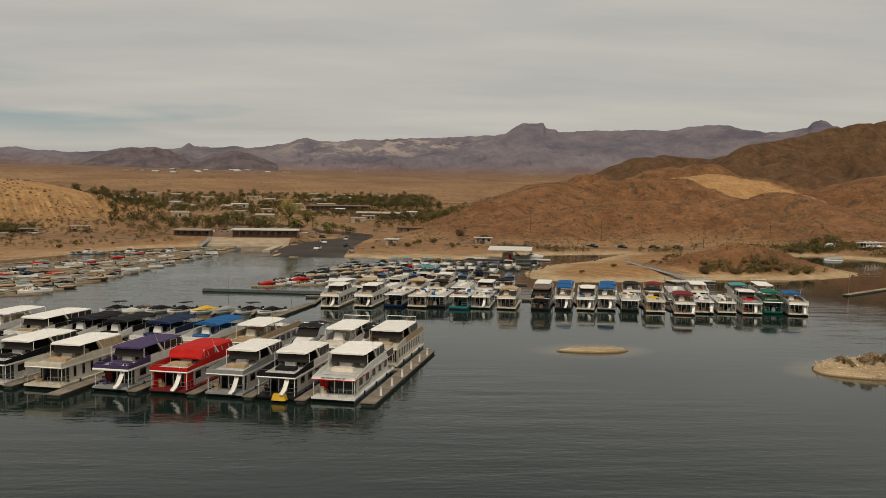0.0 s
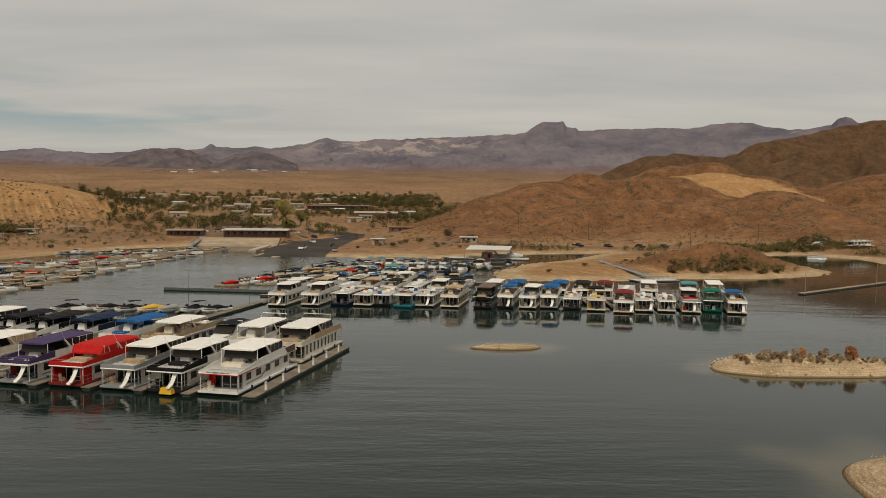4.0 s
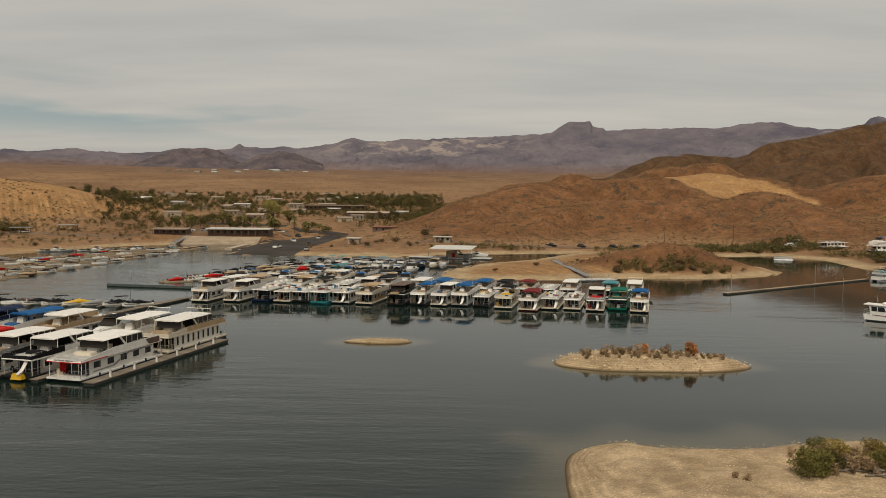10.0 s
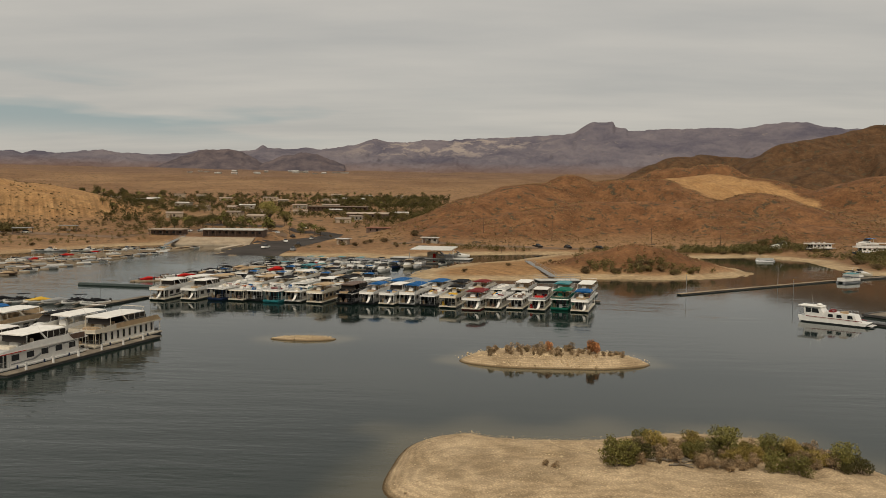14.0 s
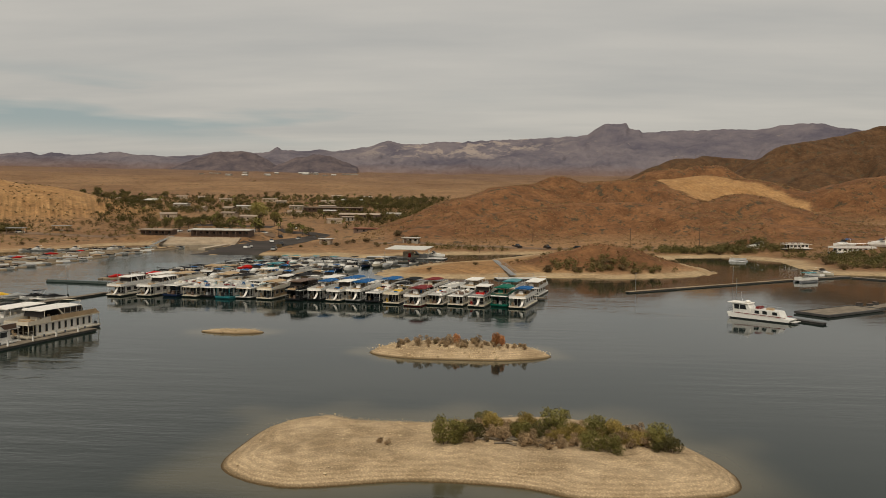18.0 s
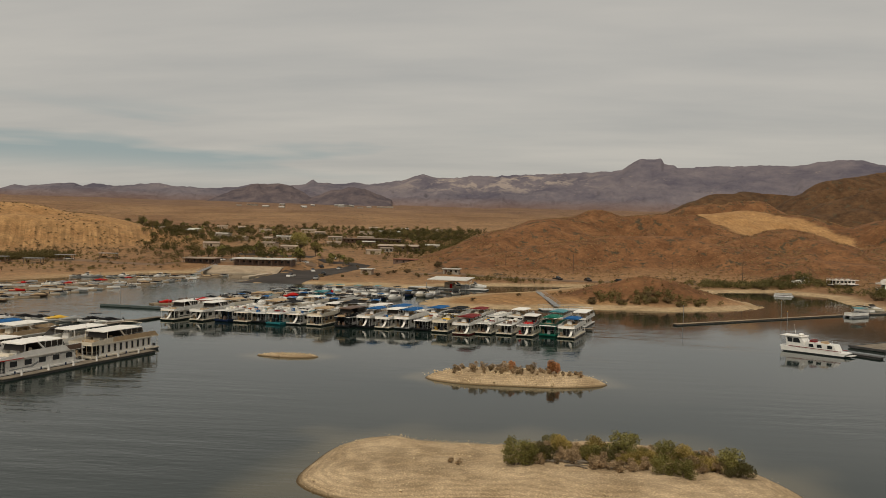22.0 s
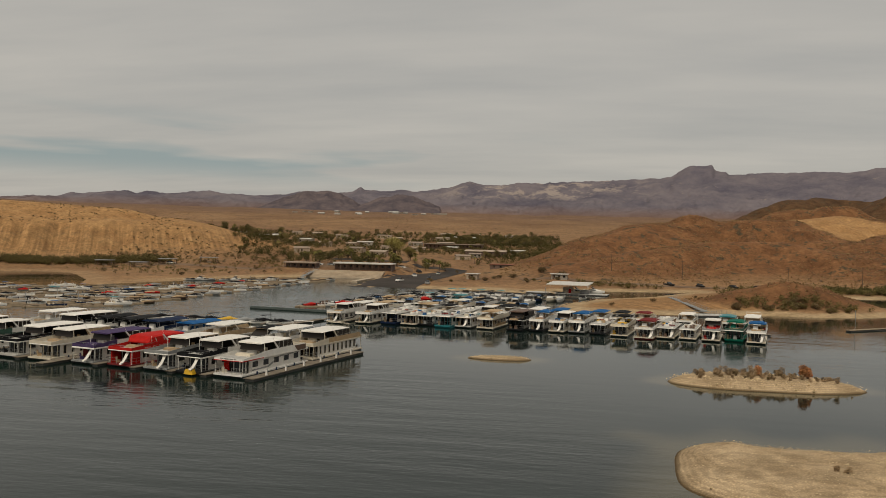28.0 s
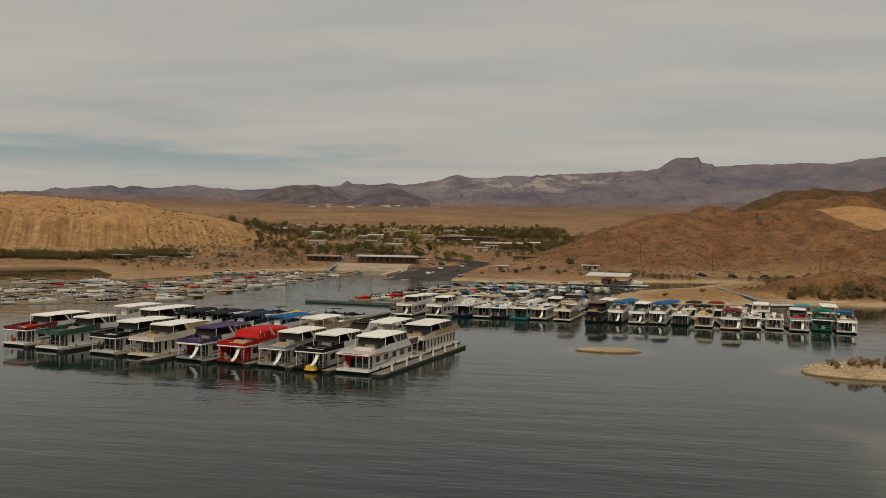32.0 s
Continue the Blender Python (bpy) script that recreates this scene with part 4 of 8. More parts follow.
def houseboat(at, turn, L, W, label, hull=WHITE, skirt=BLACKP, cabin=WHITE, band=WHITE, fascia=ROOFW, roof=ROOFW, roof_kind="hard",
              roof_span=(0.26, 0.70), side=None, front=None, slide=None, slide_end=None, wins=6, tall=False, seats=TAN, arch=True, deck=LGREY,
              hoop=False, stripe=None, trim=None, bh=0.42, rear=None, near=True, low=False, group="houseboats at the docks", flip=False, curtain=None, rim=None):
    """A two-deck houseboat; its bow stands at y = 0 and looks along -y."""
    ob = thing("houseboat", label, "houseboat", group)
    hw = W / 2
    zc, zd = 0.52, 2.46
    # pontoon hull: raked bow and stern, rubbing strake
    bm = BM()
    prism(bm, ((0.5, -0.35), (0.0, 0.25), (0.0, 0.5), (L, 0.5), (L, 0.2), (L - 0.6, -0.35)), -hw + 0.1, hw - 0.1)
    part("hull", bm, skirt, ob)
    bm = BM()
    prism(bm, ((-0.05, 0.34), (-0.05, 0.56), (L + 0.05, 0.56), (L + 0.05, 0.34)), -hw, hw)
    part("deck", bm, rim or hull, ob)
    # lower cabin
    c0, c1 = 2.3, L - 1.6
    bm = BM()
    box(bm, -hw + 0.45, hw - 0.45, c0, c1, zc, zd)
    part("cabin", bm, cabin, ob)
    if front:
        bm = BM()
        box(bm, -hw + 0.35, hw - 0.35, c0 - 0.10, c0 - 0.01, zc, zd - 0.05)
        for s in (-1, 1):
            box(bm, s * (hw - 0.40) - 0.05, s * (hw - 0.40) + 0.05, 0.35, c0 - 0.1, zc, zd - 0.05)
        part("front_screen", bm, front, ob)
    bm = BM()
    box(bm, -hw + 0.6, hw - 0.6, c0 - 0.16, c0 - 0.02, zc + 0.05, zd - 0.12)
    part("sliding_door", bm, GLASS, ob)
    if curtain:
        for s in (-1,):
            bm = BM()
            for k in range(4):
                x = s * (hw - 0.4) - s * 0.22 * k
                box(bm, x - 0.1, x + 0.1, c0 - 0.3 + 0.05 * (k % 2), c0 - 0.2 + 0.05 * (k % 2), zc + 0.2, zd - 0.1)
            part("curtain", bm, curtain, ob)
    if near:
        me = shared(("door_mullion", hull.name), lambda b: box(b, -0.05, 0.05, -0.05, 0.05, zc + 0.05, zd - 0.1), hull)
        for k in range(4):
            part_at("door_mullion", me, ob, pose((k - 1.5) * hw * 0.42, c0 - 0.18, 0))
    span = (c1 - c0) / wins
    h, w, zw = (1.35, min(0.62, span * 0.5), 1.62) if tall else (0.95, min(1.45, span * 0.66), 1.70)
    for i in range(wins):
        y = c0 + span * (i + 0.5)
        for s, a in ((1, 0), (-1, 180)):
            if near or s == 1:
                add_window(ob, w, h, hull, pose(s * (hw - 0.45), y, zw, 0, 0, a))
    if stripe:
        for s in (-1, 1):
            bm = BM()
            x = s * (hw - 0.435)
            prism(bm, ((c0 + 0.6, 0.95), (c0 + 4.5, 1.05), (c0 + 7.5, 2.2), (c1 - 0.4, 2.3), (c1 - 0.4, 2.12), (c0 + 7.8, 2.02), (c0 + 4.8, 0.85), (c0 + 0.6, 0.78)),
                  x - 0.012, x + 0.012)
            part("stripe", bm, stripe, ob)
    # upper deck
    bm = BM()
    prism(bm, ((0.15, zd), (0.05, zd + 0.09), (0.15, zd + 0.2), (L - 0.1, zd + 0.2), (L - 0.1, zd)), -hw, hw)
    part("upper_deck", bm, fascia, ob)
    zu = zd + 0.2
    bm = BM()
    box(bm, -hw + 0.12, hw - 0.12, 0.35, L - 0.3, zu - 0.02, zu + 0.012)
    part("deck_covering", bm, deck, ob)
    me = shared(("deck_post", hull.name), lambda b: tube(b, ((0, 0, zc - 0.05), (0, 0, zd + 0.02)), 0.05, 5), hull)
    for s in (-1, 1):
        for y in (0.35, L - 0.4) if near else (0.35,):
            part_at("deck_post", me, ob, pose(s * (hw - 0.15), y, 0))
    if trim:
        bm = BM()
        box(bm, -hw - 0.012, hw + 0.012, 0.02, 0.06, zd - 0.02, zd + 0.08)
        for s in (-1, 1):
            box(bm, s * hw - 0.012, s * hw + 0.012, 0.06, L * 0.3, zd - 0.02, zd + 0.08)
        part("trim_stripe", bm, trim, ob)
    if low:
        bm = BM()
        rail(bm, ((-hw + 0.1, L * 0.7, zu), (-hw + 0.1, 0.3, zu), (hw - 0.1, 0.3, zu), (hw - 0.1, L * 0.7, zu)), 0.8, 0.025, 1.6)
        part("upper_railing", bm, CHROME, ob)
        me = shared(("deck_locker",), lambda b: box(b, -0.5, 0.5, 0, 0.8, 0, 0.5, taper=0.06), ROOFW)
        for k in range(3):
            part_at("deck_locker", me, ob, pose(0.3 * (k - 1), L * (0.25 + 0.2 * k), zu))
    else:
        # bulwark round the fore part of the upper deck
        bm = BM()
        be = L * (roof_span[0] + 0.08)
        box(bm, -hw + 0.02, hw - 0.02, 0.12, 0.22, zu, zu + bh)
        for s in (-1, 1):
            x = s * (hw - 0.06)
            prism(bm, ((0.22, zu), (0.22, zu + bh), (be, zu + 0.8), (be, zu)), x - 0.04, x + 0.04)
        part("bulwark", bm, band, ob)
        bm = BM()
        for s in (-1, 1):
            x = s * (hw - 0.06)
            prism(bm, ((be + 0.01, zu), (be + 0.01, zu + 0.80), (L * 0.93, zu + 0.80), (L * 0.985, zu)), x - 0.035, x + 0.035)
        part("side_panel", bm, rear if rear else hull, ob)
        bm = BM()
        rail(bm, ((-hw + 0.08, L * 0.9, zu + 0.8), (-hw + 0.08, 0.18, zu + bh), (hw - 0.08, 0.18, zu + bh), (hw - 0.08, L * 0.9, zu + 0.8)), 0.28, 0.02, 1.8, 1)
        part("upper_railing", bm, CHROME, ob)
        # furniture on the upper deck
        bm = BM()
        y0 = L * roof_span[0]
        box(bm, -hw * 0.5, hw * 0.1, y0 + 0.6, y0 + 1.3, zu, zu + 1.05, taper=0.12)
        part("helm", bm, hull, ob)
        me = shared(("chair", seats.name), lambda b: chair_shape(b, 0, 0, 0), seats)
        for k in range(3):
            part_at("chair", me, ob, pose(-hw * 0.55 + k * hw * 0.5, y0 + 2.0, zu, 0, 0, 8 * (k - 1)))
        part("bench", made(box, -hw + 0.3, hw - 0.3, L * roof_span[1] - 0.9, L * roof_span[1] - 0.2, zu, zu + 0.75, taper=0.05), seats, ob)
        part("sun_pad", made(box, -hw * 0.6, hw * 0.45, y0 - 1.7, y0 - 0.5, zu, zu + 0.4, taper=0.06), seats, ob)
        if roof_kind == "hard" and side:
            yb = y0 + L * (roof_span[1] - roof_span[0]) * 0.55
            # added dark panel that stands in for the shaded interior under the hardtop
            part("bulkhead", made(box, -hw + 0.25, hw - 0.25, yb, yb + 0.06, zu, 4.42), SMOKE, ob)
            part("windshield", made(prism, ((y0 + 0.2, zu + 0.7), (y0 + 0.55, 4.40), (y0 + 0.6, 4.40), (y0 + 0.26, zu + 0.7)), -hw + 0.4, hw - 0.4), SMOKE, ob)
    r0, r1 = L * roof_span[0], L * roof_span[1]
    zr = 4.5
    if roof_kind == "hard":
        # shallow arched hardtop with rounded rim
        bm = BM()
        rings = []
        for y, inset, dz in ((r0 - 0.25, 0.25, -0.06), (r0, 0.05, 0.0), (r0 + 0.6, 0.0, 0.03), (r1 - 0.6, 0.0, 0.03), (r1, 0.05, 0.0), (r1 + 0.2, 0.25, -0.05)):
            a = hw - 0.22 - inset
            rings.append([(-a, y, zr + dz), (-a + 0.15, y, zr + dz + 0.1), (0, y, zr + dz + 0.16), (a - 0.15, y, zr + dz + 0.1), (a, y, zr + dz),
                          (a - 0.1, y, zr + dz - 0.06), (-a + 0.1, y, zr + dz - 0.06)])
        loft(bm, rings)
        part("roof", bm, roof, ob)
        if side:
            ym = r0 + (r1 - r0) * 0.36
            for s in (-1, 1):
                bm = BM()
                x = s * (hw - 0.16)
                prism(bm, ((ym + 0.3, zu + 0.82), (ym - 0.35, zr - 0.06), (r1 - 0.1, zr - 0.06), (r1 + 0.3, zu + 0.82)), x - 0.02, x + 0.02)
                part("side_window", bm, side, ob)
                me = shared(("window_post", hull.name), lambda b: box(b, -0.03, 0.03, -0.035, 0.035, zu + 0.8, zr - 0.05), hull)
                for k in range(1, 4):
                    part_at("window_post", me, ob, pose(x, ym + (r1 - ym) * k / 4, 0))
    elif roof_kind == "soft":
        bm = BM()
        for y, y2 in ((r0, r1),):
            rings = []
            for i in range(7):
                t = i / 6
                yy = y + (y2 - y) * t
                sag = 0.06 * math.cos(t * math.pi * 6)
                a = hw - 0.1
                rings.append([(-a, yy, zr - 0.22), (-a * 0.6, yy, zr - 0.02 + sag), (0, yy, zr + 0.05 + sag), (a * 0.6, yy, zr - 0.02 + sag), (a, yy, zr - 0.22),
                              (a - 0.05, yy, zr - 0.27), (-a + 0.05, yy, zr - 0.27)])
            loft(bm, rings)
        part("canopy", bm, roof, ob)
        me = shared(("canopy_post",), lambda b: tube(b, ((0, 0, zu), (0, 0, zr - 0.22)), 0.03, 5), CHROME)
        for s in (-1, 1):
            for t in (0.02, 0.5, 0.98):
                part_at("canopy_post", me, ob, pose(s * (hw - 0.14), r0 + (r1 - r0) * t, 0))
    elif roof_kind == "tent":
        # full canvas enclosure over the upper deck
        bm = BM()
        rings = []
        for y, a, z in ((r0 - 0.5, hw - 0.3, zu + 0.85), (r0, hw - 0.14, zr - 0.12), (r0 + 1.4, hw - 0.08, zr), (r1 - 1.2, hw - 0.08, zr), (r1, hw - 0.14, zr - 0.1), (r1 + 0.4, hw - 0.25, zu + 0.9)):
            rings.append([(-a - 0.02, y, zu + 0.75), (-a, y, z - 0.2), (-a + 0.35, y, z), (0, y, z + 0.06), (a - 0.35, y, z), (a, y, z - 0.2), (a + 0.02, y, zu + 0.75)])
        loft(bm, rings)
        part("canvas_enclosure", bm, roof, ob)
        bm = BM()
        for s in (-1, 1):
            x = s * (hw - 0.045)
            for k in range(4):
                y = r0 + 1.0 + (r1 - r0 - 1.4) * k / 3.4
                prism(bm, ((y, zu + 0.95), (y - 0.25, zr - 0.35), (y - 0.1, zr - 0.35), (y + 0.15, zu + 0.95)), x - 0.012, x + 0.012)
        part("vinyl_strip", bm, LGREY, ob)
    if roof_kind in ("hard", "tent") and arch:
        for s in (-1, 1):
            bm = BM()
            x = s * (hw - 0.09)
            ya = r0 + (r1 - r0) * 0.42
            prism(bm, ((ya + 0.55, zu + 0.5), (ya - 0.75, zr + 0.02), (ya - 0.45, zr + 0.02), (ya + 1.0, zu + 0.5)), x - 0.05, x + 0.05)
            part("arch_strut", bm, hull, ob)
        me = shared(("roof_post", hull.name), lambda b: tube(b, ((0, 0, zu), (0, 0, zr - 0.03)), 0.04, 5), hull)
        for s in (-1, 1):
            for y in (r0 + 0.1, r1 - 0.1):
                part_at("roof_post", me, ob, pose(s * (hw - 0.15), y, 0))
    if hoop:
        bm = BM()
        tube(bm, ((-hw + 0.3, r1 - 0.8, zr), (-hw + 0.35, r1, zr + 0.75), (hw - 0.35, r1, zr + 0.75), (hw - 0.3, r1 - 0.8, zr)), 0.06, 6)
        part("radar_arch", bm, hull, ob)
    # bow and stern rails of the lower deck
    bm = BM()
    rail(bm, ((-hw + 0.12, c0, zc), (-hw + 0.12, 0.12, zc), (-0.6, 0.12, zc)), 0.95, 0.022, 1.1, 2)
    part("bow_railing", bm, CHROME, ob)
    bm = BM()
    rail(bm, ((0.6, 0.12, zc), (hw - 0.12, 0.12, zc), (hw - 0.12, c0, zc)), 0.95, 0.022, 1.1, 2)
    part("bow_railing", bm, CHROME, ob)
    if near:
        bm = BM()
        rail(bm, ((-hw + 0.12, c1 + 0.1, zc), (-hw + 0.12, L - 0.1, zc), (hw - 0.12, L - 0.1, zc), (hw - 0.12, c1 + 0.1, zc)), 0.95, 0.022, 1.3, 2)
        part("stern_railing", bm, CHROME, ob)
        me = shared(("outboard_motor",), lambda b: box(b, -0.22, 0.22, 0.02, 0.5, -0.2, 0.95, taper=0.06), BLACKP)
        for s in (-1, 1):
            part_at("outboard_motor", me, ob, pose(s * hw * 0.45, L, 0))
        bm = BM()
        box(bm, -0.45, 0.45, L * 0.8, L * 0.8 + 0.9, zu, zu + 0.55, taper=0.06)
        part("air_conditioner", bm, ROOFW, ob)
        # deck clutter: fenders, cooler, grill, bow chairs, aerial
        me = shared(("fender",), lambda b: tube(b, ((0, 0, 0.12), (0, 0, 0.2), (0, 0, 0.62), (0, 0, 0.72)), 0.11, 6), NAVY)
        for s in (-1, 1):
            for k in range(3 if group == NEAR_GROUP else 0):
                part_at("fender", me, ob, pose(s * (hw + 0.1), L * (0.2 + 0.28 * k), 0))
        me = shared(("bow_chair", seats.name), lambda b: chair_shape(b, 0, 0, 0), seats)
        part_at("bow_chair", me, ob, pose(-hw * 0.62, 1.3, 0.56, 0, 0, 160))
        part("cooler", made(box, hw * 0.2, hw * 0.2 + 0.8, L - 1.1, L - 0.6, 0.56, 1.0, taper=0.04), BLUE if roof is BLUE else ROOFW, ob)
        part("grill", made(box, -hw + 0.3, -hw + 0.9, L - 1.3, L - 0.8, 0.56, 1.45, taper=0.06), BLACKP, ob)
        if not low:
            part("aerial", made(tube, ((hw - 0.2, r0 + (r1 - r0) * 0.4, zr - 0.3), (hw - 0.25, r0 + (r1 - r0) * 0.4 - 1.1, zr + 1.5)), 0.02, 4, r1=0.008), WHITE, ob)
            part("table", made(box, -0.45, 0.45, r1 - 2.0, r1 - 1.2, zu, zu + 0.72, taper=0.12), hull, ob)
            part("towel_rack", made(box, -hw + 0.2, -hw + 0.9, r1 + 0.5, r1 + 1.1, zu, zu + 0.9, taper=0.05), seats, ob)
    if slide is not None:
        bm = BM()
        slide_shape(bm, slide * hw, zu + 0.15, 0.7 if not slide_end else 0.95)
        part("water_slide", bm, ROOFW, ob)
        if slide_end:
            bm = BM()
            box(bm, slide * hw - 1.15, slide * hw + 0.45, -0.85, 0.02, 0.25, 0.95, taper=0.16)
            part("slide_landing", bm, slide_end, ob, "yellow inflatable landing mat")
    ob.matrix_world = pose(at[0], at[1], 0, 0, 0, turn + (180 if flip else 0)) @ pose(0, -L if flip else 0, 0)
    return ob


def clutter(hb, L, W, seed):
    """What lies about on a houseboat: lockers, rolled canvas, a kayak, deck chairs, a bow ladder, an aerial."""
    rng = random.Random(seed)
    hw, zu = W / 2, 2.68
    for k in range(rng.choice((2, 3, 4))):
        w, d, h = rng.uniform(0.5, 1.3), rng.uniform(0.4, 1.0), rng.uniform(0.3, 0.8)
        x, y = rng.uniform(-hw + 0.9, hw - 0.9), L * rng.uniform(0.12, 0.9)
        part("deck_box", made(box, x - w / 2, x + w / 2, y - d / 2, y + d / 2, zu, zu + h, taper=0.07), rng.choice((ROOFW, LGREY, TAN, CREAM, BLUE, BROWN, GREY)), hb)
    y = L * rng.uniform(0.2, 0.8)
    part("rolled_canvas", made(tube, ((-hw + 0.5, y, zu + 0.2), (0, y + 0.1, zu + 0.3), (hw - 0.5, y, zu + 0.2)), 0.16, 6), rng.choice((BLACK, BLUE, TAN, NAVY, MAROON)), hb)
    if rng.random() < 0.5:
        x = rng.choice((-1, 1)) * (hw - 0.5)
        part("kayak", made(loft, [[(x - a, yy, zu + 0.25), (x, yy, zu + 0.1), (x + a, yy, zu + 0.25), (x, yy, zu + 0.42)] for yy, a in ((L * 0.45, 0.04), (L * 0.45 + 0.8, 0.3), (L * 0.45 + 2.0, 0.32), (L * 0.45 + 3.0, 0.05))]),
             rng.choice((YELLOW, ORANGE, TEAL, RED)), hb)
    part("bow_awning", made(prism, ((-0.3, 2.5), (-0.3, 2.56), (1.1, 2.62), (1.1, 2.56)), -hw + 0.2, hw - 0.2), rng.choice((ROOFW, CREAM, LGREY, TAN, BLACK)), hb)
    x = rng.uniform(-0.5, 0.5)
    part("bow_grill", made(box, x - 0.35, x + 0.35, 0.5, 1.0, 0.56, 1.4, taper=0.08), rng.choice((BLACKP, GREY, BROWN)), hb)
    part("aerial", made(tube, ((hw - 0.3, L * 0.5, zu), (hw - 0.35, L * 0.5 - 0.6, zu + rng.uniform(1.8, 3.2))), 0.03, 4, r1=0.012), WHITE, hb)


DOCK_TURN = -13.5
U = Vector((math.sin(radians(13.5)), math.cos(radians(13.5)), 0))
V = Vector((U.y, -U.x, 0))


def off(p, u, v=0.0):
    q = Vector((p[0], p[1], 0)) + U * u + V * v
    return (q.x, q.y)


NEAR_GROUP = "houseboats in the nearest double row"
# nearest row, bows to the open water
A, B, C, D, E_, F, G, H, I = ((-12.3, 90.8), (-18.7, 91.6), (-24.6, 93.0), (-31.2, 94.3), (-38.0, 95.4), (-46.0, 96.4), (-53.0, 97.8), (-63.3, 99.6), (-71.0, 102.4))
first_boat = houseboat(A, DOCK_TURN, 17.2, 5.0, "white houseboat with red trim, smoked upper windows and pale hardtop", fascia=ROOFW, trim=RED, bh=0.14, curtain=RED, side=SMOKE, stripe=GREY, front=None, seats=CREAM,
          rear=WHITE, roof_span=(0.31, 0.74), wins=5, group=NEAR_GROUP)
for s in (-1, 1):
    part("aft_screen", made(prism, ((13.2, 3.35), (14.1, 2.55), (16.4, 2.55), (16.4, 3.35)), s * 2.49 - 0.02, s * 2.49 + 0.02), BROWN, first_boat)
for x, w in ((-1.15, 0.5), (-0.35, 0.85), (0.55, 0.6), (1.2, 0.3)):
    part("lettering_bar", made(box, x - w / 2, x + w / 2, 0.02, 0.11, 2.69, 2.79), GREY, first_boat)
houseboat(B, DOCK_TURN, 16.0, 4.5, "white houseboat with black bulwark and a yellow slide landing", band=BLACK, rim=BLACKP, side=SMOKE, slide=0.45, slide_end=YELLOW, seats=BLACK, rear=WHITE, roof_span=(0.30, 0.74),
          wins=5, group=NEAR_GROUP)
houseboat(C, DOCK_TURN, 16.0, 4.5, "white houseboat with grey bulwark and a white water slide", band=GREY, rim=GREY, side=SMOKE, slide=0.50, seats=TAN, rear=GREY, roof_span=(0.30, 0.74), wins=5, group=NEAR_GROUP)
houseboat(D, DOCK_TURN, 16.0, 4.6, "houseboat under a bright red canvas enclosure with red bow screens", band=RED, rim=MAROON, roof=RED, roof_kind="tent", front=RED, slide=0.45, rear=RED,
          roof_span=(0.27, 0.74), wins=5, group=NEAR_GROUP)
houseboat(E_, DOCK_TURN, 16.0, 4.5, "white houseboat with a purple canopy and purple-grey bulwark", band=PURPLE, rim=GREY, roof=PURPLE, side=SMOKE, slide=0.5, trim=WHITE, rear=WHITE,
          roof_span=(0.22, 0.78), seats=PURPLE, stripe=GREY, curtain=MAROON, wins=4, group=NEAR_GROUP)
houseboat(F, DOCK_TURN, 17.0, 4.8, "cream-white houseboat with tall dark windows and a white hardtop", band=CREAM, hull=CREAM, cabin=WHITE, rear=CREAM, tall=True, wins=8, side=TAN,
          roof_span=(0.26, 0.72), group=NEAR_GROUP)
houseboat(G, DOCK_TURN, 17.0, 4.8, "white houseboat with black upper enclosure and a flat white roof", band=BLACK, rim=LGREY, rear=BLACK, side=SMOKE, roof_span=(0.30, 0.80), seats=BLACK, wins=6,
          group=NEAR_GROUP)
houseboat(H, DOCK_TURN, 17.0, 4.8, "white houseboat with a green-carpeted upper deck and small hardtop", deck=DGREEN, band=DGREEN, fascia=DGREEN, rear=WHITE, roof_span=(0.42, 0.72), tall=True,
          side=SMOKE, wins=7, group=NEAR_GROUP)
houseboat(I, DOCK_TURN, 17.0, 4.8, "white houseboat with red seats under a long white hardtop", seats=RED, band=MAROON, side=SMOKE, roof_span=(0.30, 0.80), stripe=BLACKP, wins=5,
          group=NEAR_GROUP)
# the row behind it
houseboat(off(A, 18.6), DOCK_TURN, 16.6, 5.0, "cream and tan houseboat with a white hardtop and radar arch", hull=CREAM, band=CREAM, rear=TAN, side=SMOKE, hoop=True, tall=True, wins=9,
          fascia=CREAM, roof_span=(0.22, 0.74), group=NEAR_GROUP)
houseboat(off(B, 18.6), DOCK_TURN, 16.0, 4.6, "white houseboat with a raised white roof and radar arch", hoop=True, side=None, roof_span=(0.24, 0.74), seats=CREAM, wins=5, group=NEAR_GROUP)
houseboat(off(D, 19.0), DOCK_TURN, 17.0, 4.8, "tan-striped cream houseboat with a white hardtop", hull=CREAM, band=TAN, rear=TAN, seats=TAN, roof_span=(0.20, 0.62), wins=6, group=NEAR_GROUP)
houseboat(off(H, 19.0), DOCK_TURN, 17.0, 4.8, "white houseboat with long white roof and black canvas", side=SMOKE, roof_span=(0.2, 0.8), rear=BLACK, wins=6, group=NEAR_GROUP)
houseboat(off(I, 19.0), DOCK_TURN, 16.0, 4.8, "white houseboat with a plain white hardtop", roof_span=(0.3, 0.8), wins=6, group=NEAR_GROUP)

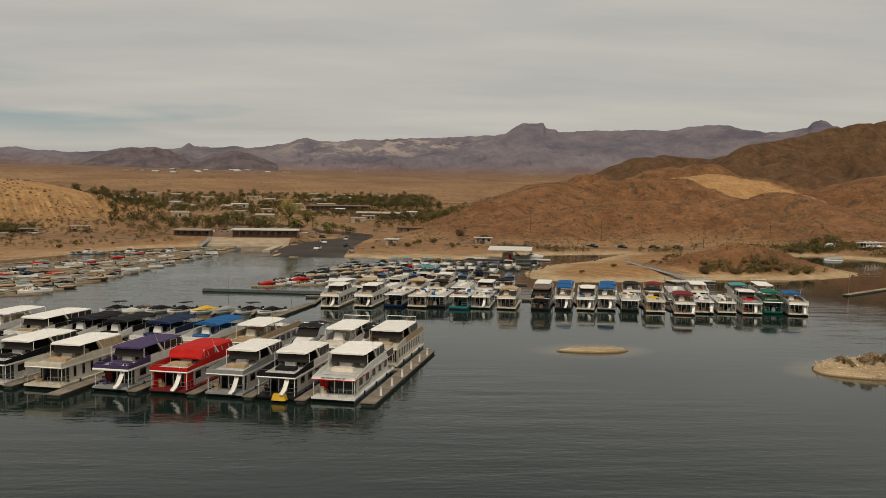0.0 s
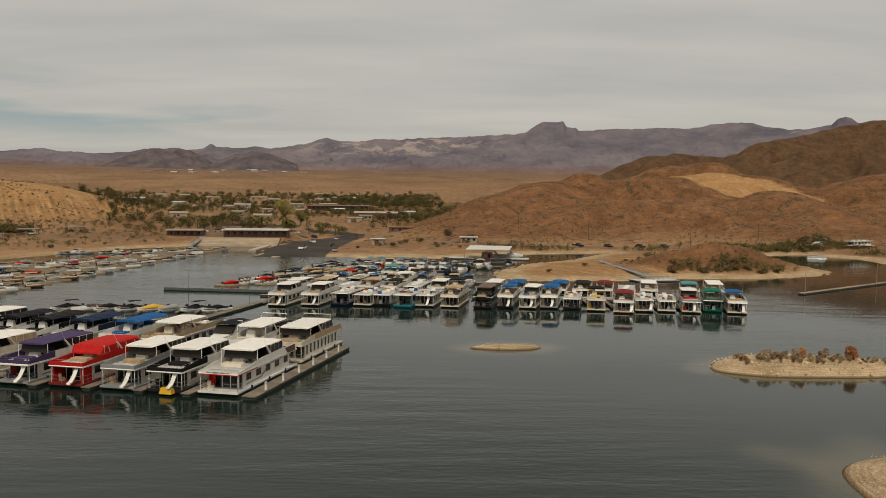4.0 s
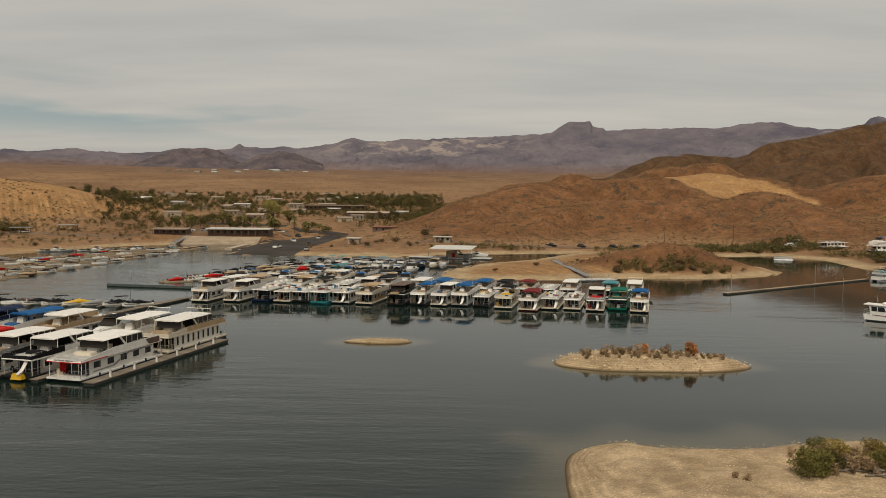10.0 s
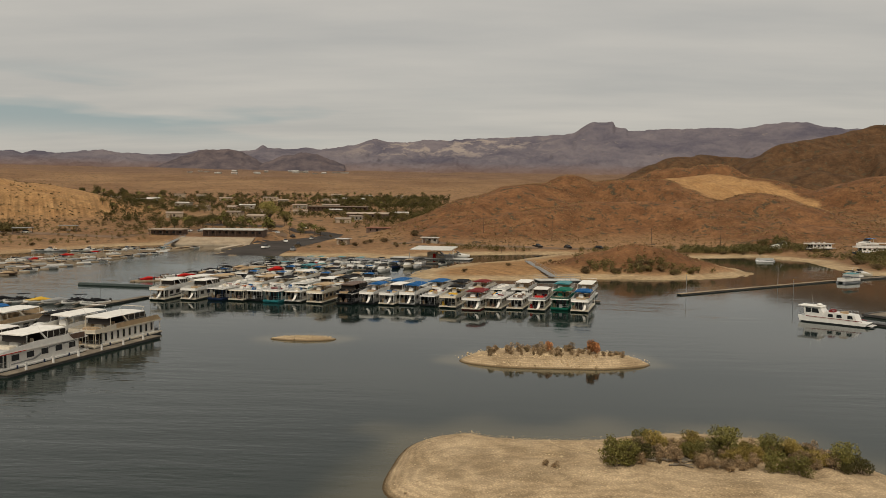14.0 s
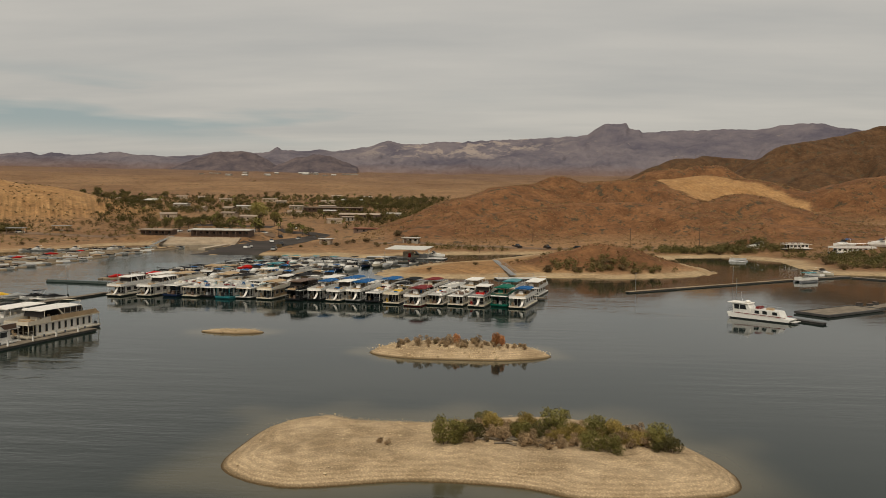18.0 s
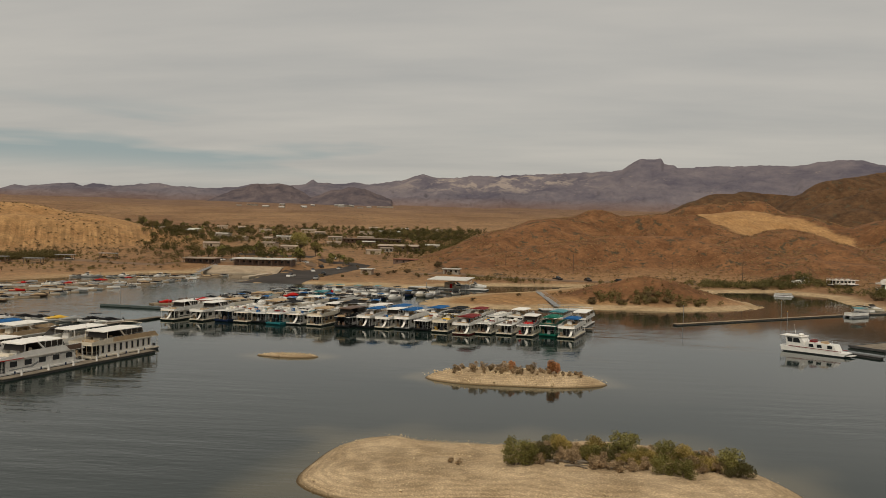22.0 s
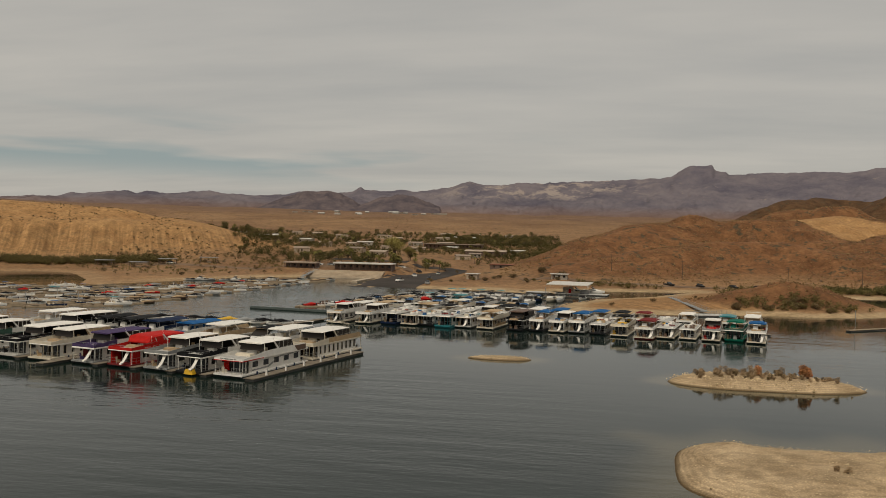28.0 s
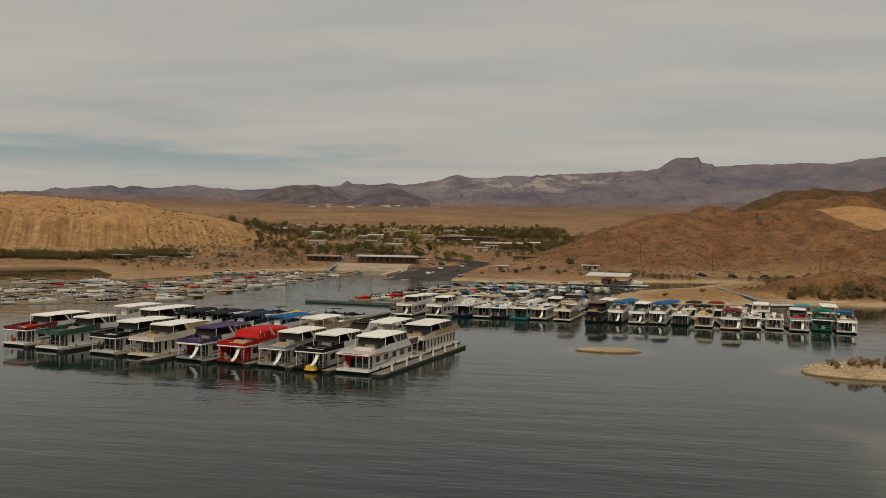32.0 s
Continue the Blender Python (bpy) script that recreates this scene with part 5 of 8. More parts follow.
# middle row
MID_GROUP = "houseboats in the middle row"
MID = (
    ((-20.0, 166.5), dict(slide=0.3, side=SMOKE, roof_span=(0.3, 0.7), stripe=BLACKP, label="white houseboat with a big water slide and black stripe")),
    ((-13.3, 167.5), dict(slide=0.5, side=SMOKE, roof_span=(0.35, 0.75), label="white houseboat with slide and dark upper windows")),
    ((-7.3, 168.2), dict(low=True, roof_kind="none", skirt=NAVY, hull=NAVY, label="single-deck houseboat with white cabin and navy hull")),
    ((-2.4, 167.8), dict(low=True, roof_kind="none", hull=CREAM, cabin=CREAM, fascia=CREAM, label="single-deck cream houseboat with plain flat roof")),
    ((1.6, 168.4), dict(low=True, roof_kind="none", label="small single-deck white houseboat")),
    ((6.0, 166.2), dict(low=True, roof_kind="none", skirt=TEAL, hull=TEAL, label="single-deck houseboat with white cabin and teal hull")),
    ((10.6, 167.3), dict(low=True, roof_kind="none", slide=0.3, label="single-deck white houseboat with a water slide")),
    ((15.8, 166.3), dict(hull=CREAM, cabin=TAN, band=CREAM, fascia=CREAM, roof=TAN, roof_kind="soft", roof_span=(0.2, 0.6), label="tan houseboat with open upper deck and tan canopy")),
)
RIGHT = (
    ((22.6, 165.6), 4.4, dict(front=BLACKP, band=BLACK, roof=BROWN, side=SMOKE, roof_span=(0.12, 0.7), hull=BLACKP, label="black-fronted houseboat with a brown roof")),
    ((27.4, 166.4), 3.9, dict(roof=BLUE, roof_kind="soft", roof_span=(0.35, 0.75), slide=0.3, label="white houseboat with a blue canopy and slide")),
    ((31.9, 165.8), 4.1, dict(slide=0.4, roof=ROOFW, roof_span=(0.4, 0.8), side=SMOKE, label="white houseboat with a water slide on the bow")),
    ((36.4, 166.2), 4.2, dict(roof=BLUE, roof_kind="soft", roof_span=(0.25, 0.75), slide=0.3, label="white houseboat with a bright blue canopy")),
    ((41.0, 165.4), 4.1, dict(low=True, roof_kind="none", front=BLACK, label="grey and white houseboat with a black bow screen")),
    ((45.6, 163.0), 4.3, dict(hull=CREAM, cabin=CREAM, fascia=CREAM, band=CREAM, seats=YELLOW, roof=BLACK, roof_kind="soft", roof_span=(0.5, 0.8), label="cream houseboat with yellow trim and black canopy")),
    ((50.6, 160.4), 4.6, dict(roof=MAROON, roof_kind="soft", roof_span=(0.2, 0.7), slide=0.7, skirt=MAROON, band=WHITE, label="white houseboat with a maroon canopy and dark red hull")),
    ((55.4, 162.6), 4.2, dict(hull=CREAM, low=True, roof_kind="none", slide=0.6, label="cream-white houseboat with a rounded roof and slide")),
    ((60.0, 162.6), 4.1, dict(low=True, roof_kind="none", label="white single-deck houseboat with roof lockers")),
    ((64.6, 161.2), 4.3, dict(slide=0.2, hull=CREAM, band=GREY, roof_span=(0.45, 0.8), side=SMOKE, seats=RED, label="cream houseboat with open upper deck and slide")),
    ((69.6, 163.2), 4.4, dict(roof=GREEN, roof_kind="soft", roof_span=(0.15, 0.6), hull=GREEN, band=DGREEN, skirt=GREEN, front=DGREEN, label="green houseboat with a green canopy")),
    ((73.6, 160.4), 4.3, dict(roof=BLUE, roof_kind="soft", roof_span=(0.35, 0.75), slide=0.5, label="white houseboat with a blue canopy at the row's end")),
)
rowing = random.Random(17)
for k, (p, kw) in enumerate(MID):
    long_ = (12.0 if kw.get("low") else 13.5) + rowing.uniform(-0.8, 0.8)
    hb = houseboat(p, DOCK_TURN + rowing.uniform(-2.5, 2.5), long_, 3.9, wins=4, group=MID_GROUP, rim=None if "hull" in kw else rowing.choice((GREY, LGREY, CREAM, BLACKP)), **kw)
    clutter(hb, long_, 3.9, k)
    hb.matrix_world = hb.matrix_world @ Matrix.Diagonal((1, 1, rowing.uniform(0.9, 1.06), 1))
for k, (p, w, kw) in enumerate(RIGHT):
    long_ = 13.5 + rowing.uniform(-0.9, 0.6)
    hb = houseboat(p, DOCK_TURN + rowing.uniform(-2, 2), long_, w * 0.88, wins=4, group="houseboats in the outer row", rim=None if "hull" in kw else rowing.choice((GREY, LGREY, CREAM, BLACKP)), **kw)
    clutter(hb, long_, w * 0.88, 40 + k)
    hb.matrix_world = hb.matrix_world @ Matrix.Diagonal((1, 1, rowing.uniform(0.84, 0.97), 1))
# boats moored on the far side of the outer row's walkway, sterns to it
FAR_SIDE = (
    (21.5, dict(roof=ROOFW, roof_span=(0.2, 0.8), label="white houseboat with a white hardtop behind the walkway")),
    (26.6, dict(roof=BLUE, roof_kind="soft", roof_span=(0.2, 0.8), label="white houseboat with a wide blue canopy")),
    (31.6, dict(low=True, roof_kind="none", label="low white houseboat with lockers on its roof")),
    (36.6, dict(roof=BLUE, roof_kind="soft", roof_span=(0.2, 0.75), label="white houseboat with a faded blue canopy")),
    (42.0, dict(roof=BLACK, roof_kind="soft", roof_span=(0.2, 0.7), label="white houseboat with a black canopy")),
    (47.2, dict(roof=MAROON, roof_kind="soft", roof_span=(0.3, 0.7), label="cream houseboat with a maroon canopy", hull=CREAM)),
    (52.4, dict(low=True, roof_kind="none", hoop=False, label="low white cruiser-style houseboat")),
    (57.6, dict(roof=ROOFW, roof_span=(0.3, 0.8), label="white houseboat with white hardtop")),
    (67.2, dict(roof=TEAL, roof_kind="soft", roof_span=(0.2, 0.7), label="white houseboat with a teal canopy")),
    (73.0, dict(roof=ROOFW, roof_span=(0.15, 0.85), side=None, hoop=True, label="tall white houseboat with radar arch")),
)
for x, kw in FAR_SIDE:
    hb = houseboat((x + 4.2, 183.0), DOCK_TURN, 13.0, 4.0, wins=4, near=False, group="houseboats behind the outer walkway", flip=False, **kw)
    hb.matrix_world = hb.matrix_world @ Matrix.Diagonal((1, 1, 0.78, 1))
for x, kw in ((-22, dict(roof=ROOFW, roof_span=(0.2, 0.8), label="white houseboat with hardtop in the second row")),
              (-16, dict(roof=TAN, roof_kind="soft", roof_span=(0.2, 0.7), hull=CREAM, label="cream houseboat with tan canopy")),
              (-10, dict(low=True, roof_kind="none", label="low white houseboat in the second row")),
              (-4.5, dict(roof=TAN, roof_kind="soft", roof_span=(0.3, 0.8), label="white houseboat with a sand-coloured canopy")),
              (1, dict(roof=BLACK, roof_kind="soft", roof_span=(0.2, 0.6), hull=CREAM, label="cream houseboat with a short black canopy")),
              (6.5, dict(low=True, roof_kind="none", hull=CREAM, label="low cream houseboat in the second row")),
              (12, dict(roof=ROOFW, roof_span=(0.3, 0.8), side=SMOKE, label="white houseboat with smoked upper windows")),
              (16.5, dict(roof=BLACK, roof_kind="soft", roof_span=(0.2, 0.7), label="white houseboat with a black canopy"))):
    hb = houseboat((x + 1.0, 186.5), DOCK_TURN + rowing.uniform(-3, 3), 12.5, 4.1, wins=4, near=False, group="houseboats in the second row", **kw)
    hb.matrix_world = hb.matrix_world @ Matrix.Diagonal((1, 1, rowing.uniform(0.68, 0.84), 1))


def hull_rings(L, W, zt, zk, n=9):
    """Sections of a planing hull from transom (y = L) to stem (y = 0)."""
    rings = []
    for i in range(n):
        t = i / (n - 1)
        hw = W / 2 * (1 - max(0, t - 0.35) ** 2 * 2.25) if t < 1 else 0.03
        hw = max(hw, 0.03)
        z1 = zt + 0.28 * t * t
        k = zk + (zt * 0.55 - zk) * max(0, t - 0.6) ** 2 * 5.5
        y = L * (1 - t)
        rings.append([(-hw, y, z1), (-hw * 0.92, y, z1 * 0.45), (-hw * 0.55, y, min(k + 0.12, z1 - 0.05)), (0, y, min(k, z1 - 0.08)), (hw * 0.55, y, min(k + 0.12, z1 - 0.05)), (hw * 0.92, y, z1 * 0.45), (hw, y, z1)])
    return rings


def runabout(label, hull, cover, L=6.6, W=2.4, covered=True, bimini=None):
    ob = thing("runabout", label, "motorboat", "small boats at the docks")
    bm = BM()
    loft(bm, hull_rings(L, W, 0.75, -0.25))
    part("hull", bm, hull, ob, smooth=False)
    if covered:
        bm = BM()
        rings = []
        for y, a, z in ((L * 0.97, 0.9, 0.86), (L * 0.8, 0.98, 1.05), (L * 0.58, 0.98, 1.5), (L * 0.45, 0.96, 1.35), (L * 0.2, 0.62, 1.12), (L * 0.06, 0.22, 1.04)):
            a *= W / 2
            rings.append([(-a, y, 0.72), (-a * 0.75, y, z - 0.12), (0, y, z), (a * 0.75, y, z - 0.12), (a, y, 0.72)])
        loft(bm, rings)
        part("cover", bm, cover, ob, smooth=True)
    else:
        bm = BM()
        prism(bm, ((L * 0.5, 0.78), (L * 0.58, 1.3), (L * 0.6, 1.3), (L * 0.53, 0.78)), -W * 0.42, W * 0.42)
        part("windshield", bm, SMOKE, ob)
        bm = BM()
        for s in (-1, 1):
            box(bm, s * 0.55 - 0.3, s * 0.55 + 0.3, L * 0.66, L * 0.74, 0.7, 1.3, taper=0.05)
        box(bm, -W * 0.4, W * 0.4, L * 0.86, L * 0.95, 0.7, 1.15, taper=0.05)
        part("bench_seat", bm, cover, ob)
    if bimini:
        bm = BM()
        rings = [[(-W * 0.45, y, 2.1 + d), (0, y, 2.2 + d), (W * 0.45, y, 2.1 + d), (0, y, 2.14 + d)] for y, d in ((L * 0.45, -0.08), (L * 0.6, 0), (L * 0.85, -0.05))]
        loft(bm, rings)
        part("bimini", bm, bimini, ob)
        bm = BM()
        for s in (-1, 1):
            tube(bm, ((s * W * 0.45, L * 0.68, 0.75), (s * W * 0.45, L * 0.46, 2.05)), 0.025, 4)
            tube(bm, ((s * W * 0.45, L * 0.68, 0.75), (s * W * 0.45, L * 0.84, 2.06)), 0.025, 4)
        part("bimini_frame", bm, CHROME, ob)
    bm = BM()
    box(bm, -0.25, 0.25, L + 0.0, L + 0.5, 0.05, 1.15, taper=0.07)
    part("outboard_motor", bm, BLACKP, ob)
    return ob


def pontoon(label, panel, canopy, L=7.2, W=2.5):
    ob = thing("pontoon_boat", label, "pontoon boat", "small boats at the docks")
    for s in (-1, 1):
        bm = BM()
        tube(bm, ((s * 0.85, 0.0, 0.18), (s * 0.85, 0.6, 0.05), (s * 0.85, L, 0.05)), 0.32, 8)
        part("pontoon", bm, TUBE, ob)
    bm = BM()
    box(bm, -W / 2, W / 2, 0.3, L, 0.42, 0.52)
    part("deck", bm, LGREY, ob)
    bm = BM()
    for s in (-1, 1):
        box(bm, s * (W / 2 - 0.05) - 0.02, s * (W / 2 - 0.05) + 0.02, 0.6, L - 0.3, 0.56, 1.2)
    box(bm, -W / 2 + 0.08, W / 2 - 0.08, 0.6, 0.64, 0.56, 1.2)
    part("side_fence", bm, panel, ob)
    bm = BM()
    box(bm, -W / 2 + 0.12, -W / 2 + 0.7, 0.9, 3.0, 0.52, 1.05, taper=0.04)
    box(bm, W / 2 - 0.7, W / 2 - 0.12, 4.2, 6.6, 0.52, 1.05, taper=0.04)
    part("bench_seat", bm, CREAM, ob)
    bm = BM()
    a = W / 2
    rings = [[(-a, y, 2.25 + d), (-a * 0.5, y, 2.42 + d), (a * 0.5, y, 2.42 + d), (a, y, 2.25 + d), (0, y, 2.33 + d)] for y, d in ((L * 0.38, -0.08), (L * 0.55, 0.0), (L * 0.75, 0.0), (L * 0.93, -0.08))]
    loft(bm, rings)
    part("canopy", bm, canopy, ob)
    bm = BM()
    for s in (-1, 1):
        tube(bm, ((s * a * 0.96, L * 0.65, 0.6), (s * a * 0.96, L * 0.4, 2.22)), 0.025, 4)
        tube(bm, ((s * a * 0.96, L * 0.65, 0.6), (s * a * 0.96, L * 0.9, 2.22)), 0.025, 4)
    part("canopy_frame", bm, CHROME, ob)
    return ob


def cruiser(label, hull, top, L=9.5, W=3.2, canopy=None):
    ob = thing("cabin_cruiser", label, "cabin cruiser", "cruisers at the docks")
    bm = BM()
    loft(bm, hull_rings(L, W, 1.15, -0.35))
    part("hull", bm, hull, ob)
    bm = BM()
    rings = []
    for y, a, z in ((L * 0.62, 0.80, 1.9), (L * 0.5, 0.80, 1.95), (L * 0.3, 0.62, 1.65), (L * 0.14, 0.3, 1.42)):
        a *= W / 2
        rings.append([(-a, y, 1.1), (-a * 0.85, y, z), (a * 0.85, y, z), (a, y, 1.1)])
    loft(bm, rings)
    part("cabin", bm, top, ob)
    bm = BM()
    prism(bm, ((L * 0.44, 1.96), (L * 0.56, 2.65), (L * 0.59, 2.65), (L * 0.50, 1.96)), -W * 0.38, W * 0.38)
    part("windshield", bm, SMOKE, ob)
    for s in (-1, 1):
        bm = BM()
        x = s * W * 0.405
        prism(bm, ((L * 0.36, 1.35), (L * 0.40, 1.62), (L * 0.58, 1.68), (L * 0.58, 1.35)), x - 0.03, x + 0.03)
        part("side_window", bm, GLASS, ob)
    bm = BM()
    tube(bm, ((-W * 0.42, L * 0.78, 1.1), (-W * 0.38, L * 0.72, 2.9), (W * 0.38, L * 0.72, 2.9), (W * 0.42, L * 0.78, 1.1)), 0.09, 6)
    part("radar_arch", bm, WHITE, ob)
    if canopy:
        bm = BM()
        a = W * 0.43
        rings = [[(-a, y, 2.85 + d), (0, y, 3.05 + d), (a, y, 2.85 + d), (0, y, 2.95 + d)] for y, d in ((L * 0.52, -0.12), (L * 0.66, 0), (L * 0.8, 0), (L * 0.95, -0.15))]
        loft(bm, rings)
        part("canopy", bm, canopy, ob)
    bm = BM()
    box(bm, -W * 0.38, W * 0.38, L * 0.86, L * 0.95, 1.0, 1.5, taper=0.05)
    box(bm, -W * 0.3, W * 0.1, L * 0.63, L * 0.7, 1.0, 1.8, taper=0.05)
    part("bench_seat", bm, CREAM, ob)
    bm = BM()
    rail(bm, ((-W * 0.42, L * 0.5, 1.25), (-W * 0.3, L * 0.2, 1.35), (0, 0.15, 1.45)), 0.45, 0.02, 1.2, 1)
    rail(bm, ((W * 0.42, L * 0.5, 1.25), (W * 0.3, L * 0.2, 1.35), (0, 0.15, 1.45)), 0.45, 0.02, 1.2, 1)
    part("bow_railing", bm, CHROME, ob)
    return ob


# big cruisers among the nearest boats
def put(ob, x, y, turn):
    ob.matrix_world = pose(x, y, 0, 0, 0, turn)
    return ob


for p, du, dv, canopy, size, text in ((C, 19.5, 0, BLACK, 13.0, "white cabin cruiser under a black canopy"), (A, 20.5, -4.3, BLACK, 11.0, "white cabin cruiser with black bimini between houseboats")):
    q = off(p, du, dv)
    c = cruiser(text, WHITE if p is C else BLACKP, WHITE, size, 4.0 if p is C else 2.4, canopy)
    c.matrix_world = pose(q[0], q[1], 0, 0, 0, DOCK_TURN) @ Matrix.Diagonal((1, 1, 1.4, 1))
for p, dv, roof, text in ((E_, 0, BLUE, "white boat with a bright blue canopy in the second row"), (F, 1.0, NAVY, "white boat with a navy canopy in the second row"), (G, 1.6, BLACK, "white boat with a long black canopy"),
                          (G, -4.0, BLACK, "white motor yacht under black canvas")):
    houseboat(off(p, 19.2, dv), DOCK_TURN, 15.0, 4.2, text, roof=roof, roof_kind="soft", roof_span=(0.25, 0.78), seats=roof, rear=roof if roof is not BLUE else WHITE, wins=4, near=False, group=NEAR_GROUP)

# patterns of small boats, each set down first far along the left docks
KINDS = [
    lambda: runabout("white runabout under a black canvas cover", WHITE, BLACK),
    lambda: runabout("pale grey runabout under a grey canvas cover", LGREY, GREY),
    lambda: runabout("white runabout under a black cover with a dark bimini", WHITE, BLACK, covered=True, bimini=BLACK),
    lambda: runabout("red runabout under a red canvas cover", RED, RED),
    lambda: runabout("white open runabout with brown seats", WHITE, BROWN, covered=False, bimini=None),
    lambda: runabout("navy runabout with blue bimini and cream seats", NAVY, CREAM, covered=False, bimini=BLUE),
    lambda: pontoon("pontoon boat with dark canopy and white side panels", WHITE, BLACK),
    lambda: pontoon("pontoon boat with tan canopy and silver side panels", LGREY, TAN),
    lambda: pontoon("pontoon boat with a teal canopy", WHITE, TEAL),
    lambda: cruiser("white cabin cruiser with radar arch", WHITE, WHITE, 9.0, 3.0),
    lambda: cruiser("white cabin cruiser with blue canopy", WHITE, WHITE, 8.5, 3.0, BLUE),
    lambda: runabout("yellow runabout under a yellow cover", WHITE, YELLOW),
    lambda: cruiser("cream cabin cruiser with tan canopy", CREAM, WHITE, 9.5, 3.2, TAN),
    lambda: runabout("brown runabout under a tan cover", BROWN, TAN),
]
FIRST = {}


def small_boat(kind, x, y, turn, size=1.0):
    m = pose(x, y, 0, 0, 0, turn) @ Matrix.Diagonal((size, size, size, 1))
    if kind not in FIRST:
        FIRST[kind] = (KINDS[kind](), size)
        FIRST[kind][0].matrix_world = m
        return FIRST[kind][0]
    first, was = FIRST[kind]
    return copy_thing(first, m @ Matrix.Diagonal((1 / was, 1 / was, 1 / was, 1)))

# ---------------------------------------------------------------- docks
def dock(a, b, width, label, name="dock", group="floating docks", z=0.42, fingers=(), deck=DECK, piles=True):
    """A floating walkway from a to b with fingers: (metres along, length to the right or, negative, to the left, width)."""
    ob = thing(name, label, "dock", group)
    a, b = Vector((*a, 0)), Vector((*b, 0))
    d = (b - a).normalized()
    L = (b - a).length
    n = max(1, round(L / 6))
    me = mesh_of("deck_section", made(box, -width / 2, width / 2, 0.02, L / n - 0.02, z - 0.10, z), deck)
    for i in range(n):
        part_at("deck_section", me, ob, pose(0, L * i / n, 0.006 * (i % 3)))
    part("float", made(box, -width / 2 + 0.12, width / 2 - 0.12, 0.2, L - 0.2, -0.25, z - 0.11), FLOAT, ob)
    cache = {}
    for y, ln, w in fingers:
        if (ln, w) not in cache:
            bm = BM()
            x0, x1 = (width / 2 + 0.01, width / 2 + ln) if ln > 0 else (-width / 2 + ln, -width / 2 - 0.01)
            box(bm, x0, x1, -w / 2, w / 2, z - 0.16, z - 0.015)
            cache[(ln, w)] = mesh_of("finger", bm, deck)
        part_at("finger", cache[(ln, w)], ob, pose(0, y, 0))
    if piles:
        for k in range(max(1, int(L / 14))):
            bm = BM()
            y = L * (k + 0.5) / max(1, int(L / 14))
            tube(bm, ((width / 2 + 0.12, y, -3), (width / 2 + 0.12, y, 2.6)), 0.09, 6)
            part("pile", bm, STEEL, ob)
    ob.matrix_world = Matrix.Translation(a) @ pose(0, 0, 0, 0, 0, math.degrees(math.atan2(-d.x, d.y)))
    return ob


# nearest basin
TIP = (-8.45, 89.1)
dock(TIP, off(TIP, 32.2), 1.75, "grey-brown board dock along the last houseboat", piles=False)
dock((-43.2, 92.4), off((-43.2, 92.4), 81.0), 1.8, "long board walkway between the basins", piles=False)
dock(off(TIP, 17.6, -0.9), off(TIP, 17.6, -70.0), 1.4, "cross walkway between two rows of houseboats", piles=False)
for p, w in ((B, 4.5), (C, 4.5), (D, 4.6), (E_, 4.5), (G, 4.8), (H, 4.8), (I, 4.8)):
    q = off(p, -0.6, w / 2 + 0.8)
    dock(q, off(q, 17.0), 1.25, "narrow finger dock beside a houseboat", piles=False, group="finger docks in the nearest basin")
# dock boxes, pedestals along the open dock
for k in range(6):
    q = off(TIP, 3.5 + 4.9 * k, 0.55)
    ob = thing("dock_pedestal", "small white power pedestal on the dock", "dock pedestal", "power pedestals")
    part("post", made(box, -0.12, 0.12, -0.12, 0.12, 0.43, 1.25, taper=0.02), WHITE, ob)
    part("lamp_cap", made(box, -0.15, 0.15, -0.15, 0.15, 1.25, 1.4, taper=0.05), LGREY, ob)
    ob.matrix_world = pose(q[0], q[1], 0, 0, 0, DOCK_TURN)
# row of small covered boats
dock((-26.5, 162.5), (-61, 161.2), 1.3, "walkway with a row of small covered boats", fingers=[(3.4 + 3.7 * k, -6.5, 0.7) for k in range(9)], piles=False)
for k, kind in enumerate((0, 2, 1, 11, 2, 0, 4, 2)):
    small_boat(kind, -32.5 - 4.2 * k, 156.2 + 0.3 * (k % 2), -44 + 3 * (k % 3), 0.95)
# breakwater tube
ob = thing("floating_breakwater", "long dark floating breakwater tube", "breakwater")
part("tube", made(tube, ((-52, 194, 0.15), (-24, 189.8, 0.15)), 0.55, 8), DRUM, ob)
for x in (-46, -31):
    part("marker_pole", made(tube, ((x, 194 - (x + 52) * 0.15, 0.2), (x, 194 - (x + 52) * 0.15, 4.2)), 0.06, 5), STEEL, ob)
# walkways of the middle and outer rows
dock((-27, 184.0), (20.5, 181.6), 1.6, "walkway behind the middle row of houseboats", fingers=[(4 + 5.1 * k, 13.0, 0.8) for k in range(8)], piles=False)
dock((21.0, 181.4), (80.5, 178.2), 1.6, "walkway behind the outer row of houseboats", fingers=[(2.2 + 4.6 * k, 12.5, 0.8) for k in range(12)], piles=False)
random.seed(4)
